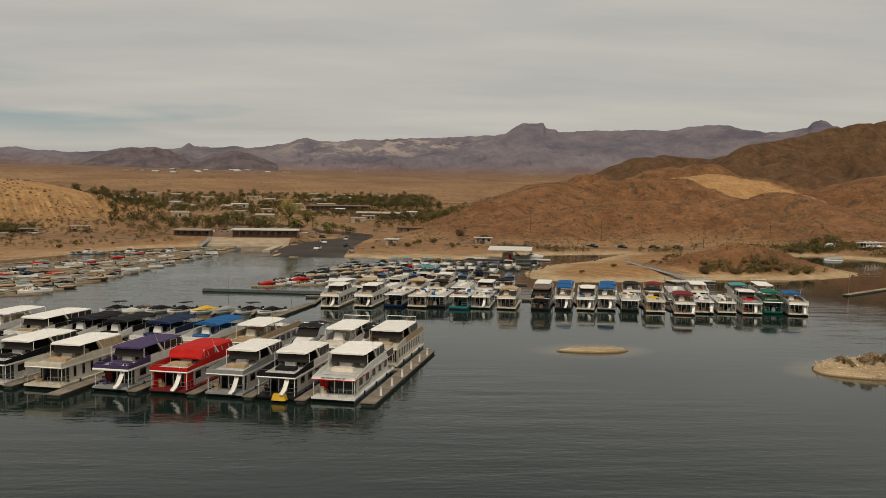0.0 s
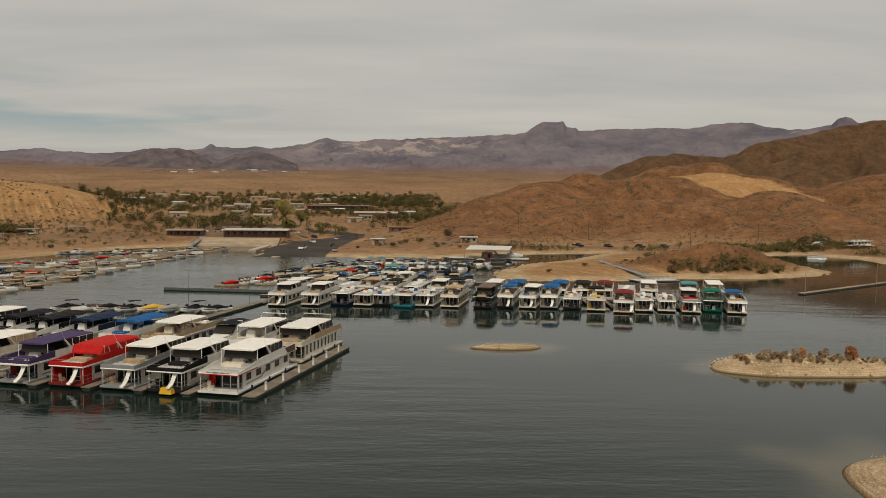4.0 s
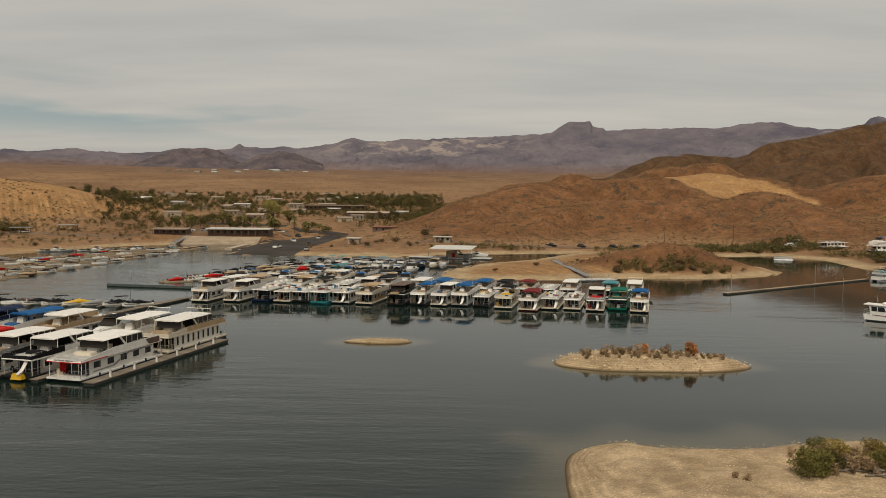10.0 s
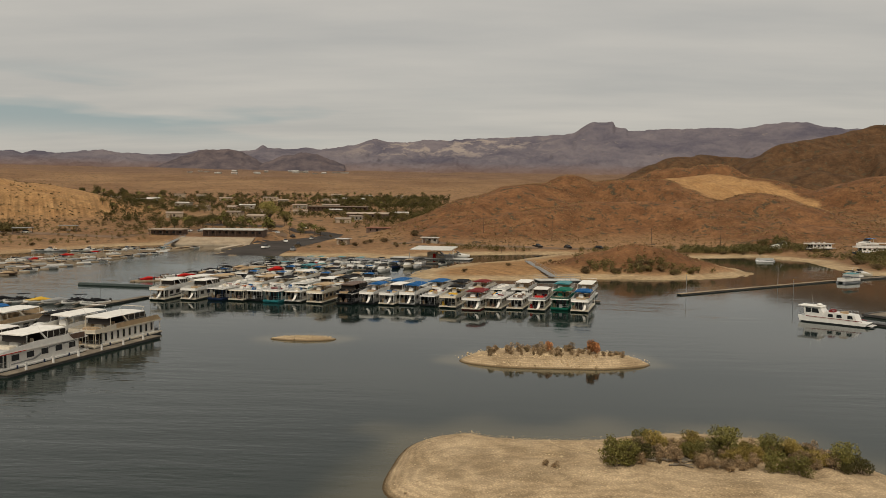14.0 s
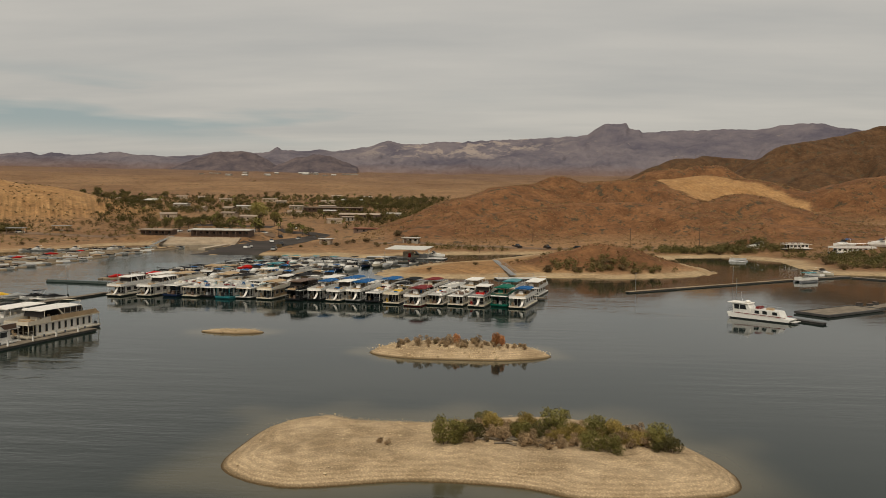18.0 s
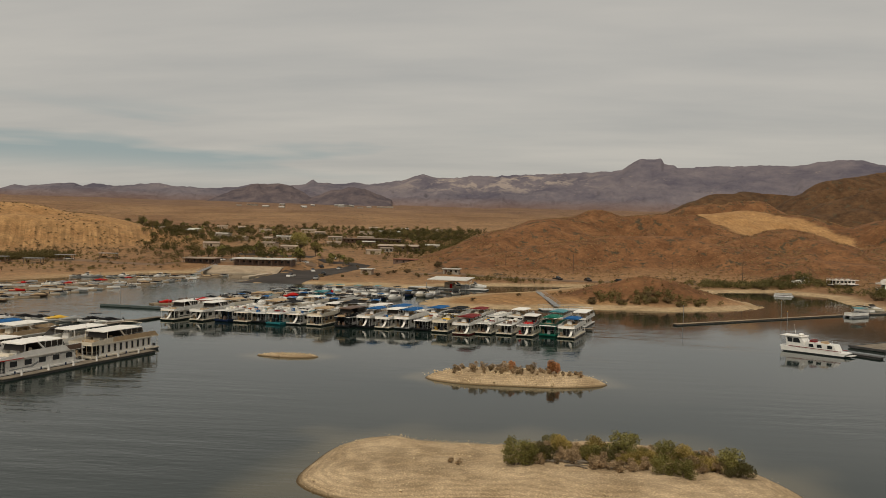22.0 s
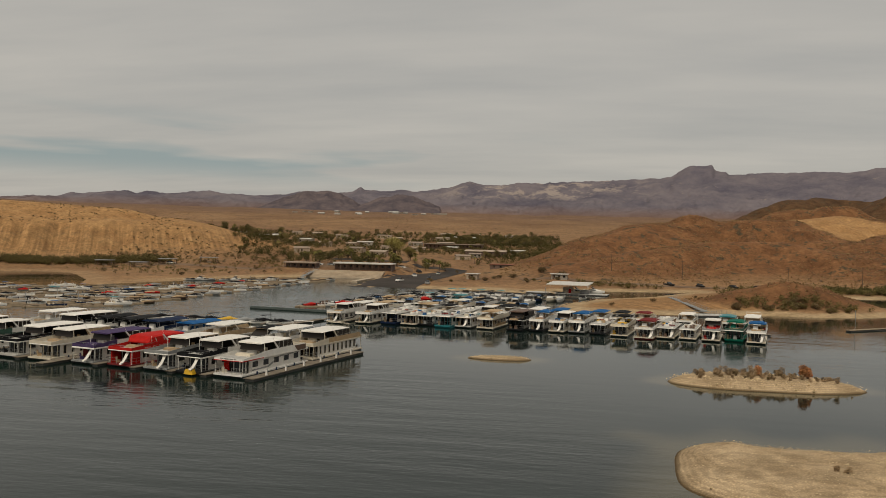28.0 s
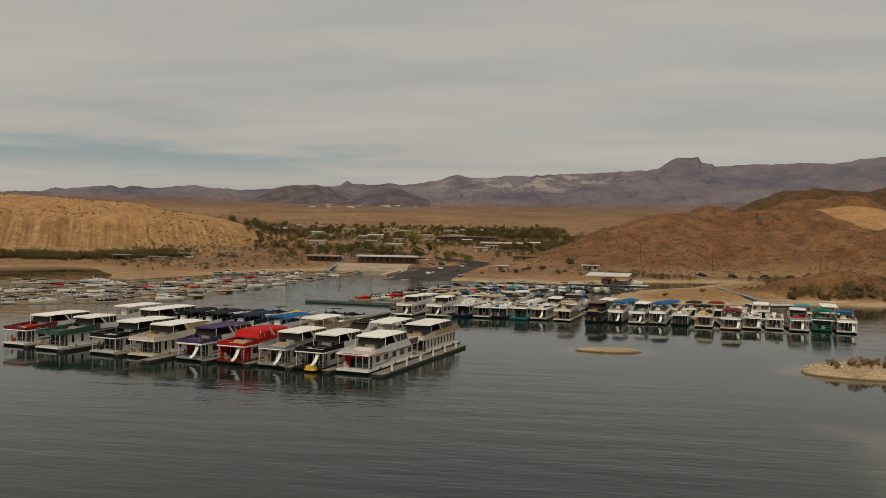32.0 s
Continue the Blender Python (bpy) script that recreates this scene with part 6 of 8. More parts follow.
# crowded rows behind
for row, (x0, x1, y, kinds, step) in enumerate(((-26, 26, 207, (9, 12, 10, 9, 7, 9, 12), 4.1), (-50, 22, 224, (9, 10, 0, 2, 12, 4, 6, 8), 3.9), (-44, 22, 241, (3, 4, 0, 9, 2, 8, 5), 3.7),
                                                  (-36, 34, 258, (0, 6, 2, 1, 5, 0, 12), 3.6), (-30, 40, 273, (6, 0, 2, 1, 2, 8), 3.6))):
    n = int((x1 - x0) / step)
    if row:
        x0 = max(x0, -15)
        n = int((x1 - x0) / step)
    dock((x0 - 1, y + 8.6), (x1 + 1, y + 8.6 - 2.5), 1.3, "walkway among the crowded boats", fingers=[(step * (2 * k + 1), 7.5, 0.6) for k in range(n // 2)], piles=False,
         group="walkways among the crowded boats")
    for k in range(n):
        if random.random() < 0.12:
            continue
        x = x0 + step * (k + 0.5)
        if row >= 1 and x < -14:
            continue
        small_boat(random.choice(kinds), x, y - (x - x0) * 0.035 - 1.4 + random.uniform(-0.4, 0.4), -10 + random.uniform(-4, 4))
# houseboats standing among them
for x, y, kw in ((-8, 210, dict(low=True, roof_kind="none", label="white houseboat among the crowded boats")), (0, 226, dict(roof=TEAL, roof_kind="soft", hull=TEAL, label="teal houseboat among the crowded boats")),
                 (-14, 214, dict(roof=TAN, roof_kind="soft", hull=CREAM, label="cream houseboat with tan canopy in the crowd")), (9, 215, dict(roof=BLACK, roof_kind="soft", label="white houseboat with a black canopy in the crowd")),
                 (4, 206, dict(roof=ROOFW, hull=CREAM, label="cream houseboat with a pale hardtop in the crowd"))):
    hb = houseboat((x, y - 4), DOCK_TURN, 11, 4.0, wins=3, near=False, group="houseboats among the crowded boats", **kw)
    hb.matrix_world = hb.matrix_world @ Matrix.Diagonal((1, 1, 0.8, 1))
# left docks: walkways that run away from the open water, with broad fingers and boats lying along them
random.seed(9)
WL = Vector((-0.83, -0.55, 0))
TIPS = [Vector((-84.5 + 12.5 * k / 4, 186 + 23.2 * k / 2, 0)) for k in range(8)] + [Vector((-73, 278 + 13 * k, 0)) for k in range(1, 7)]
lie = math.degrees(math.atan2(-WL.x, WL.y))
for bay in range(5):
    tops = [p + WL * (13.5 * bay + 11.4) for p in TIPS]
    a, b = tops[0], tops[-1 if bay < 3 else 7]
    run = (b - a).normalized()
    n = int((b - a).length / 4.8)
    ob = thing("dock", "long board walkway with broad fingers for small boats", "dock", "docks along the left shore")
    me = mesh_of("deck_section", made(box, -0.7, 0.7, 0.02, 4.78, 0.02, 0.36), PALEDECK)
    fm = mesh_of("finger", made(box, -0.3, 0.3, 0.5, 10.6, 0.0, 0.34, taper=0.03), PALEDECK)
    walkway = part("walkway", made(box, -0.5, 0.5, 0.0, n * 4.8, 0.02, 0.36), PALEDECK, ob)
    walkway.matrix_basis = Matrix.Translation(a) @ pose(0, 0, 0, 0, 0, math.degrees(math.atan2(-run.x, run.y)))
    for k in range(n):
        p = a + run * 4.8 * k
        part_at("finger", fm, ob, Matrix.Translation(p) @ pose(0, 0, 0, 0, 0, lie + 180))
        if random.random() < (0.85 if k * 4.8 < 90 else 0.6):
            q = p - WL * random.uniform(9.6, 10.8) + Vector((0.75, -1.0, 0)).normalized() * (2.2 if k % 2 else -2.2)
            small_boat(random.choice((0, 0, 1, 1, 4, 5, 6, 6, 7, 8, 3, 0, 13, 13, 9, 2, 2)), q.x, q.y, lie, random.uniform(0.56, 0.8))
    for k in range(3):
        p = a + run * (b - a).length * (k + 0.4) / 3.2
        part("pile", made(tube, ((p.x, p.y, -3), (p.x, p.y, 3.0)), 0.08, 6), STEEL, ob)
run = Vector((0.26, 0.965, 0))
for bay in range(5, 11):
    a = TIPS[3] + WL * (13.5 * bay + 11.4)
    ob = thing("dock", "board walkway with fingers in the inner basin", "dock", "docks along the left shore")
    for k in range(26):
        p = a + run * 4.8 * (k - 4)
        if max(ground_z(p.x, p.y), ground_z(p.x + 6, p.y + 5), ground_z(p.x - 1, p.y + 5)) > -0.2:
            continue
        part_at("deck_section", me, ob, Matrix.Translation(p) @ pose(0, 0, 0, 0, 0, math.degrees(math.atan2(-run.x, run.y))))
        if k % 2 == 0:
            part_at("finger", fm, ob, Matrix.Translation(p) @ pose(0, 0, 0, 0, 0, lie + 180))
        if random.random() < 0.52:
            q = p - WL * random.uniform(9.6, 10.8) + Vector((0.75, -1.0, 0)).normalized() * (2.2 if k % 2 else -2.2)
            if ground_z(q.x, q.y) < -0.3:
                small_boat(random.choice((0, 0, 1, 1, 4, 5, 6, 7, 8, 3, 13, 9, 2, 2)), q.x, q.y, lie, random.uniform(0.56, 0.8))
# white boats side by side along the inner shore
for k in range(15):
    if k not in (5, 11):
        small_boat((4, 0, 9, 4, 1, 10)[k % 6], -128 + 2.3 * k, 303.5 + 0.75 * k, -12, 0.72)
# inner docks with small boats, between the breakwater and the ramp
for bay in range(4):
    a = Vector((-42 + 9.5 * bay, 203 + 3.0 * bay, 0))
    ob = thing("dock", "board walkway with fingers and crowded small boats", "dock", "docks before the boat ramp")
    for k in range(15):
        p = a + run * 4.8 * k
        part_at("deck_section", me, ob, Matrix.Translation(p) @ pose(0, 0, 0, 0, 0, math.degrees(math.atan2(-run.x, run.y))))
        if k % 2 == 0:
            part_at("finger", fm, ob, Matrix.Translation(p) @ pose(0, 0, 0, 0, 0, lie + 180) @ Matrix.Diagonal((1, 0.78, 1, 1)))
        if random.random() < 0.86:
            q = p - WL * random.uniform(7.8, 8.4) + Vector((0.75, -1.0, 0)).normalized() * (2.0 if k % 2 else -2.2)
            small_boat(random.choice((0, 0, 2, 2, 1, 4, 3, 5, 6, 13, 1, 8)), q.x, q.y, lie, random.uniform(0.7, 0.9))
# outer floats, moored houseboat and service barge to the right
ob = thing("motor_yacht", "white cabin motor yacht with raised wheelhouse at an outer float", "motor yacht", "boats moored at the outer floats")
part("hull", made(prism, ((0.0, 0.25), (-0.4, 0.75), (1.2, 0.85), (9.0, 1.0), (12.6, 1.25), (12.2, 0.1), (11.6, 0.1)), -1.7, 1.7), WHITE, ob)
part("waterline", made(prism, ((0.3, -0.3), (0.0, 0.24), (12.15, 0.24), (11.4, -0.3)), -1.72, 1.72), BLACKP, ob)
part("cabin", made(prism, ((1.5, 0.9), (2.1, 2.15), (7.6, 2.35), (7.6, 1.0)), -1.5, 1.5), WHITE, ob)
part("wheelhouse", made(prism, ((7.4, 1.0), (7.9, 2.2), (8.5, 3.1), (11.6, 3.15), (11.3, 1.15)), -1.52, 1.52), WHITE, ob)
part("wheelhouse_roof", made(prism, ((8.2, 3.1), (8.3, 3.24), (12.6, 3.28), (12.6, 3.16)), -1.7, 1.7), ROOFW, ob)
for s in (-1, 1):
    x = s * 1.53
    for k, prof in enumerate((((8.55, 2.0), (8.9, 2.85), (10.0, 2.88), (10.0, 2.0)), ((10.15, 2.0), (10.15, 2.88), (11.2, 2.9), (11.1, 2.0)))):
        part("wheelhouse_window", made(prism, prof, x - 0.03, x + 0.03), GLASS, ob)
    for y in (2.3, 4.3, 5.9):
        part("cabin_window", made(prism, ((y, 1.4), (y + 0.15, 2.0), (y + 1.0, 2.02), (y + 1.0, 1.42)), s * 1.51 - 0.03, s * 1.51 + 0.03), GLASS, ob)
    part("trim_stripe", made(prism, ((0.6, 1.02), (0.6, 1.14), (11.0, 1.3), (11.0, 1.18)), s * 1.71 - 0.02, s * 1.71 + 0.02), MAROON, ob)
    part("roof_rail", made(rail, ((s * 1.4, 2.2, 2.15), (s * 1.4, 7.2, 2.3)), 0.5, 0.02, 1.2, 1), CHROME, ob)
part("roof_locker", made(box, -0.6, 0.5, 3.6, 5.0, 2.2, 2.62, taper=0.08), TAN, ob)
part("deck_seat", made(box, -1.0, 0.9, 6.0, 7.0, 2.3, 2.75, taper=0.08), MAROON, ob)
part("radar_dome", made(loft, [[(math.cos(a) * r, 9.0 + math.sin(a) * r, z) for a in [k * 0.785 for k in range(8)]] for r, z in ((0.4, 3.25), (0.62, 3.45), (0.45, 3.7), (0.1, 3.78))]), WHITE, ob)
part("aerial", made(tube, ((0.9, 10.5, 3.2), (0.9, 10.9, 5.4)), 0.025, 4, r1=0.01), WHITE, ob)
part("bow_railing", made(rail, ((-1.6, 11.4, 1.2), (-1.5, 12.5, 1.25), (1.5, 12.5, 1.25), (1.6, 11.4, 1.2)), 0.9, 0.025, 0.8, 2), CHROME, ob)
part("swim_platform", made(box, -1.5, 1.5, -1.2, -0.3, 0.3, 0.42, taper=0.05), LGREY, ob)
ob.matrix_world = pose(127.5, 148.4, 0, 0, 0, 50.0)
barge = dock((135.6, 160.4), (152.5, 173.4), 7.6, "dark-rimmed working float with a pale gravel deck", deck=DECK, piles=False, group="outer floats")
for x0, x1, y0, y1 in ((-3.95, -3.5, -0.2, 21.5), (3.5, 3.95, -0.2, 21.5), (-3.5, 3.5, -0.2, 0.25), (-3.5, 3.5, 21.05, 21.5)):
    part("rim", made(box, x0, x1, y0, y1, 0.1, 0.56), FLOAT, barge)
dock((153.0, 173.8), (172, 188.5), 3.4, "weathered float that leads to the shore", piles=False, group="outer floats")
for q, size in (((151.5, 175.2), 0.7), ((154.2, 176.0), 0.5), ((156.5, 178.4), 0.6)):
    crate = thing("dock_crate", "dark tarred crate on the working float", "crate", "crates on the working float")
    part("box", made(box, -0.6, 0.6, -0.5, 0.5, 0.44, 0.44 + size, taper=0.04), FLOAT, crate)
    part("lid", made(box, -0.64, 0.64, -0.54, 0.54, 0.445 + size, 0.5 + size), BROWN, crate)
    crate.matrix_world = pose(q[0], q[1], 0.0, 0, 0, 38)
dock((129.0, 152.6), (133.4, 147.0), 1.6, "short dark mooring float", deck=FLOAT, piles=False, group="outer floats")
dock((102.3, 195.6), (158.6, 239.0), 1.5, "long low floating walkway towards the shore", deck=PALEDECK, piles=False, group="outer floats")
dock((164, 243), (181, 254), 2.2, "shore end of the floating walkway", piles=False, group="outer floats")
dock((181, 251), (205, 226), 2.0, "service float along the shore", piles=False, group="outer floats")
small_boat(8, 158.0, 233.5, -52, 1.2)
small_boat(12, 176.5, 254, 30, 0.9)
small_boat(6, 172.0, 250.5, 30, 0.9)
small_boat(7, 168, 318, 75)
for x, y in ((105, 199), (136.6, 224), (127.4, 187.0)):
    ob = thing("mooring_pole", "thin steel mooring pole in the water", "pole", "mooring poles")
    part("pole", made(tube, ((0, 0, -3), (0, 0, 5.2)), 0.07, 6, r1=0.05), STEEL, ob)
    part("cap", made(box, -0.1, 0.1, -0.1, 0.1, 5.2, 5.35, taper=0.04), YELLOW, ob)
    ob.matrix_world = pose(x, y, 0)
# gangway and landing at the sand spit
landing = dock((68.2, 224.5), (80.6, 227.6), 6.0, "grey landing float with railings at the sand spit", deck=LGREY, piles=False)
for x in (-2.9, 2.9):
    part("railing", made(rail, ((x, 0.2, 0.44), (x, 12.5, 0.44)), 1.1, 0.04, 1.5, 2), STEEL, landing)
ob = thing("gangway", "long grey metal gangway down to a landing float", "gangway")
part("deck", made(prism, ((0, 1.75), (0, 1.95), (40, 0.62), (40, 0.45)), -0.9, 0.9), STEEL, ob)
for s in (-1, 1):
    bm = BM()
    rail(bm, ((s * 0.9, 0, 1.95), (s * 0.9, 40, 0.62)), 1.0, 0.03, 2.5, 2)
    part("railing", bm, STEEL, ob)
ob.matrix_world = pose(67.6, 267.5, 0.55, 0, 0, 188.4)

# ---------------------------------------------------------------- plants
def leaf_mesh(name, blobs, count, size, material, seed, flat=0.8):
    """Many small leaf blades strewn through the given blobs (x, y, z, rx, ry, rz)."""
    rng = np.random.default_rng(seed)
    vol = np.array([b[3] * b[4] * b[5] for b in blobs]) ** 0.7
    which = rng.choice(len(blobs), count, p=vol / vol.sum())
    b = np.array(blobs, float)[which]
    d = rng.normal(size=(count, 3))
    d /= np.linalg.norm(d, axis=1)[:, None]
    rad = rng.uniform(0.45, 1.08, count) ** 0.6
    c = b[:, :3] + d * b[:, 3:] * rad[:, None]
    a = rng.normal(size=(count, 3))
    a /= np.linalg.norm(a, axis=1)[:, None]
    q = np.cross(a, d + rng.normal(size=(count, 3)) * flat)
    q /= np.linalg.norm(q, axis=1)[:, None] + 1e-6
    s = size * rng.uniform(0.55, 1.4, count)[:, None]
    v = np.stack([c - a * s, c + q * s * 0.55, c + a * s, c - q * s * 0.55], 1).reshape(-1, 3)
    f = np.arange(count * 4).reshape(-1, 4)
    me = bpy.data.meshes.new(name)
    me.from_pydata(v.tolist(), [], f.tolist())
    me.materials.append(material)
    return me


def tree(label, height, spread, material, seed, count=860, leaf=0.28, lobes=11, category="tree", group="trees of the settlement"):
    rng = random.Random(seed)
    ob = thing("tree", label, category, group)
    bm = BM()
    h0 = height * 0.32
    tube(bm, ((0, 0, -0.5), (0.1, 0.05, h0 * 0.6), (0.0, 0.15, h0), (0.2, 0.0, height * 0.8)), height * 0.032, 7, r1=height * 0.008)
    blobs = []
    for k in range(lobes):
        a = k * 2.4 + rng.uniform(-0.4, 0.4)
        t = rng.uniform(0.35, 1.0)
        r = spread * rng.uniform(0.25, 0.75) * (1.25 - t * 0.6)
        p = (math.cos(a) * r, math.sin(a) * r, height * (0.34 + 0.56 * t))
        tube(bm, ((0, 0, h0 * rng.uniform(0.7, 1.1)), (p[0] * 0.5, p[1] * 0.5, (h0 + p[2]) * 0.52), p), height * 0.012, 5, r1=height * 0.003)
        w = spread * rng.uniform(0.28, 0.46)
        blobs.append((*p, w, w, w * rng.uniform(0.6, 0.95)))
    part("trunk", bm, BARK, ob)
    c = new("crown", leaf_mesh("crown", blobs, count, leaf, material, seed))
    c.parent = ob
    return ob


def palm(label, height, seed):
    rng = random.Random(seed)
    ob = thing("palm_tree", label, "palm tree", "palms of the settlement")
    part("trunk", made(tube, ((0, 0, -0.5), (0.15, 0, height * 0.5), (0.1, 0.1, height)), 0.28, 7, r1=0.18), BARK, ob)
    bm = BM()
    for k in range(44):
        a, e = k * 2.4, rng.uniform(-0.5, 1.0)
        d = Vector((math.cos(a) * math.cos(e), math.sin(a) * math.cos(e), math.sin(e)))
        side = d.cross(Vector((0, 0, 1))).normalized()
        o = Vector((0.1, 0.1, height))
        ps = [o, o + d * 1.0, o + d * 1.9 + Vector((0, 0, -0.25)), o + d * 2.5 + Vector((0, 0, -0.9))]
        ws = (0.05, 0.32, 0.26, 0.03)
        va = [bm.verts.new(p + side * w + Vector((0, 0, -w * 0.4))) for p, w in zip(ps, ws)]
        vm = [bm.verts.new(p) for p in ps]
        vb = [bm.verts.new(p - side * w + Vector((0, 0, -w * 0.4))) for p, w in zip(ps, ws)]
        for i in range(3):
            bm.faces.new((va[i], va[i + 1], vm[i + 1], vm[i]))
            bm.faces.new((vm[i], vm[i + 1], vb[i + 1], vb[i]))
    part("frond_crown", bm, LEAF, ob)
    return ob


def bush(label, height, spread, material, seed, count=420, leaf=0.13, lobes=6, group="bushes on the islands", name="bush"):
    rng = random.Random(seed)
    ob = thing(name, label, name, group)
    bm = BM()
    blobs = []
    for k in range(lobes):
        a = k * 2.4 + rng.uniform(-0.5, 0.5)
        r = spread * rng.uniform(0.1, 0.6)
        z = height * rng.uniform(0.30, 0.78)
        p = (math.cos(a) * r, math.sin(a) * r, z)
        tube(bm, ((p[0] * 0.1, p[1] * 0.1, -0.3), (p[0] * 0.6, p[1] * 0.6, z * 0.55), p), 0.05, 4, r1=0.015)
        blobs.append((*p, spread * rng.uniform(0.3, 0.48), spread * rng.uniform(0.3, 0.48), height * rng.uniform(0.22, 0.36)))
        for j in range(3):
            b = a + rng.uniform(-0.8, 0.8)
            e = (p[0] + math.cos(b) * spread * 0.3, p[1] + math.sin(b) * spread * 0.3, min(height, z + height * rng.uniform(0.1, 0.4)))
            tube(bm, (p, e), 0.018, 3, r1=0.006)
    part("branching_stem", bm, BARK, ob)
    c = new("foliage", leaf_mesh("foliage", blobs, count, leaf, material, seed))
    c.parent = ob
    return ob


def placed(first, store, m):
    """The pattern itself the first time, then copies of it."""
    if first not in store:
        store[first] = PLANTS[first]()
        store[first].matrix_world = m
        return store[first]
    return copy_thing(store[first], m)


PLANTS = {
    "broad1": lambda: tree("dusty olive broadleaf tree by the houses", 8.5, 4.2, OLIVE, 1),
    "broad2": lambda: tree("dark green broadleaf tree by the houses", 7.5, 4.6, LEAFD, 2),
    "broad3": lambda: tree("low spreading olive-green tree", 5.5, 4.4, LEAFD, 3, lobes=7),
    "tall": lambda: tree("tall dark eucalyptus tree", 13.0, 4.4, LEAFD, 4, count=1700, lobes=16),
    "cotton": lambda: tree("large yellow-green cottonwood by the ramp", 13.0, 6.8, LEAFY, 5, count=2600, lobes=18),
    "scrubtree": lambda: tree("thin brownish desert tree", 5.0, 3.0, SCRUB, 6, count=520, leaf=0.2, lobes=7),
    "palm1": lambda: palm("tall fan palm with a grey trunk", 9.0, 7),
    "palm2": lambda: palm("short fan palm with full crown", 5.5, 8),
    "bush1": lambda: bush("dense green bush on the pale gravel", 3.0, 2.3, LEAF, 11, 2100, 0.12, 9),
    "bush2": lambda: bush("olive bush with yellowing leaves", 3.3, 2.4, AUTUMN, 12, 1900, 0.12, 9),
    "bush3": lambda: bush("dark olive bush on the gravel", 2.6, 2.1, LEAFD, 13, 1800, 0.12, 8),
    "bush4": lambda: bush("leafless brown shrub with thin twigs", 1.9, 1.5, DRY, 14, 620, 0.11, 8),
    "bush5": lambda: bush("rust-red shrub on the small island", 2.6, 1.3, RUST, 15, 900, 0.13, 6),
    "bush6": lambda: bush("small dry grass tuft on gravel", 0.9, 0.8, DRY, 16, 260, 0.12, 5),
    "bush7": lambda: bush("thin brown shrub with sparse leaves", 2.3, 1.2, SCRUB, 20, 520, 0.12, 6),
    "shore1": lambda: bush("dense dark olive thicket near the water", 3.2, 3.4, LEAFD, 17, 720, 0.22, 10, "thickets along the shore", "thicket"),
    "shore2": lambda: bush("brownish dry scrub thicket on sandy ground", 2.6, 3.0, SCRUB, 18, 560, 0.21, 9, "thickets along the shore", "thicket"),
    "shore3": lambda: bush("dusty olive-green leafy bush on sandy ground", 2.4, 2.6, OLIVE, 19, 600, 0.21, 9, "thickets along the shore", "thicket"),
}
GROWN = {}


def plant(kind, x, y, size=1.0, turn=None, z=None):
    zz = ground_z(x, y) if z is None else z
    return placed(kind, GROWN, pose(x, y, zz - 0.05, 0, 0, random.uniform(0, 360) if turn is None else turn) @ Matrix.Diagonal((size, size, size, 1)))


# ---------------------------------------------------------------- shore works and buildings
def car(at, turn, paint, label, truck=False):
    ob = thing("parked_truck" if truck else "parked_car", label, "truck" if truck else "car", "parked vehicles")
    bm = BM()
    prof = ((0, 0.35), (0, 0.85), (1.1, 0.98), (4.4, 0.98), (4.6, 0.8), (4.6, 0.35)) if not truck else ((0, 0.4), (0, 1.0), (1.3, 1.12), (5.4, 1.12), (5.5, 0.4))
    prism(bm, prof, -0.9, 0.9)
    part("body", bm, paint, ob)
    bm = BM()
    loft(bm, [[(-0.85, y0, 0.98), (0.85, y0, 0.98), (0.72, y1, z), (-0.72, y1, z)] for y0, y1, z in ((1.1, 1.75, 1.5), (1.2, 1.9, 1.55), ((3.9, 3.3, 1.55) if not truck else (3.0, 2.8, 1.85)), ((4.1, 3.6, 1.48) if not truck else (3.1, 2.95, 1.8)))])
    part("cabin", bm, GLASS, ob)
    me = shared(("wheel",), lambda b: tube(b, ((-0.12, 0, 0), (0.12, 0, 0)), 0.34, 10), RUBBER)
    for s in (-1, 1):
        for y in (0.9, 3.6 if not truck else 4.4):
            part_at("wheel", me, ob, pose(s * 0.82, y, 0.34))
    ob.matrix_world = pose(at[0], at[1], ground_z(*at) + 0.03, 0, 0, turn)
    return ob


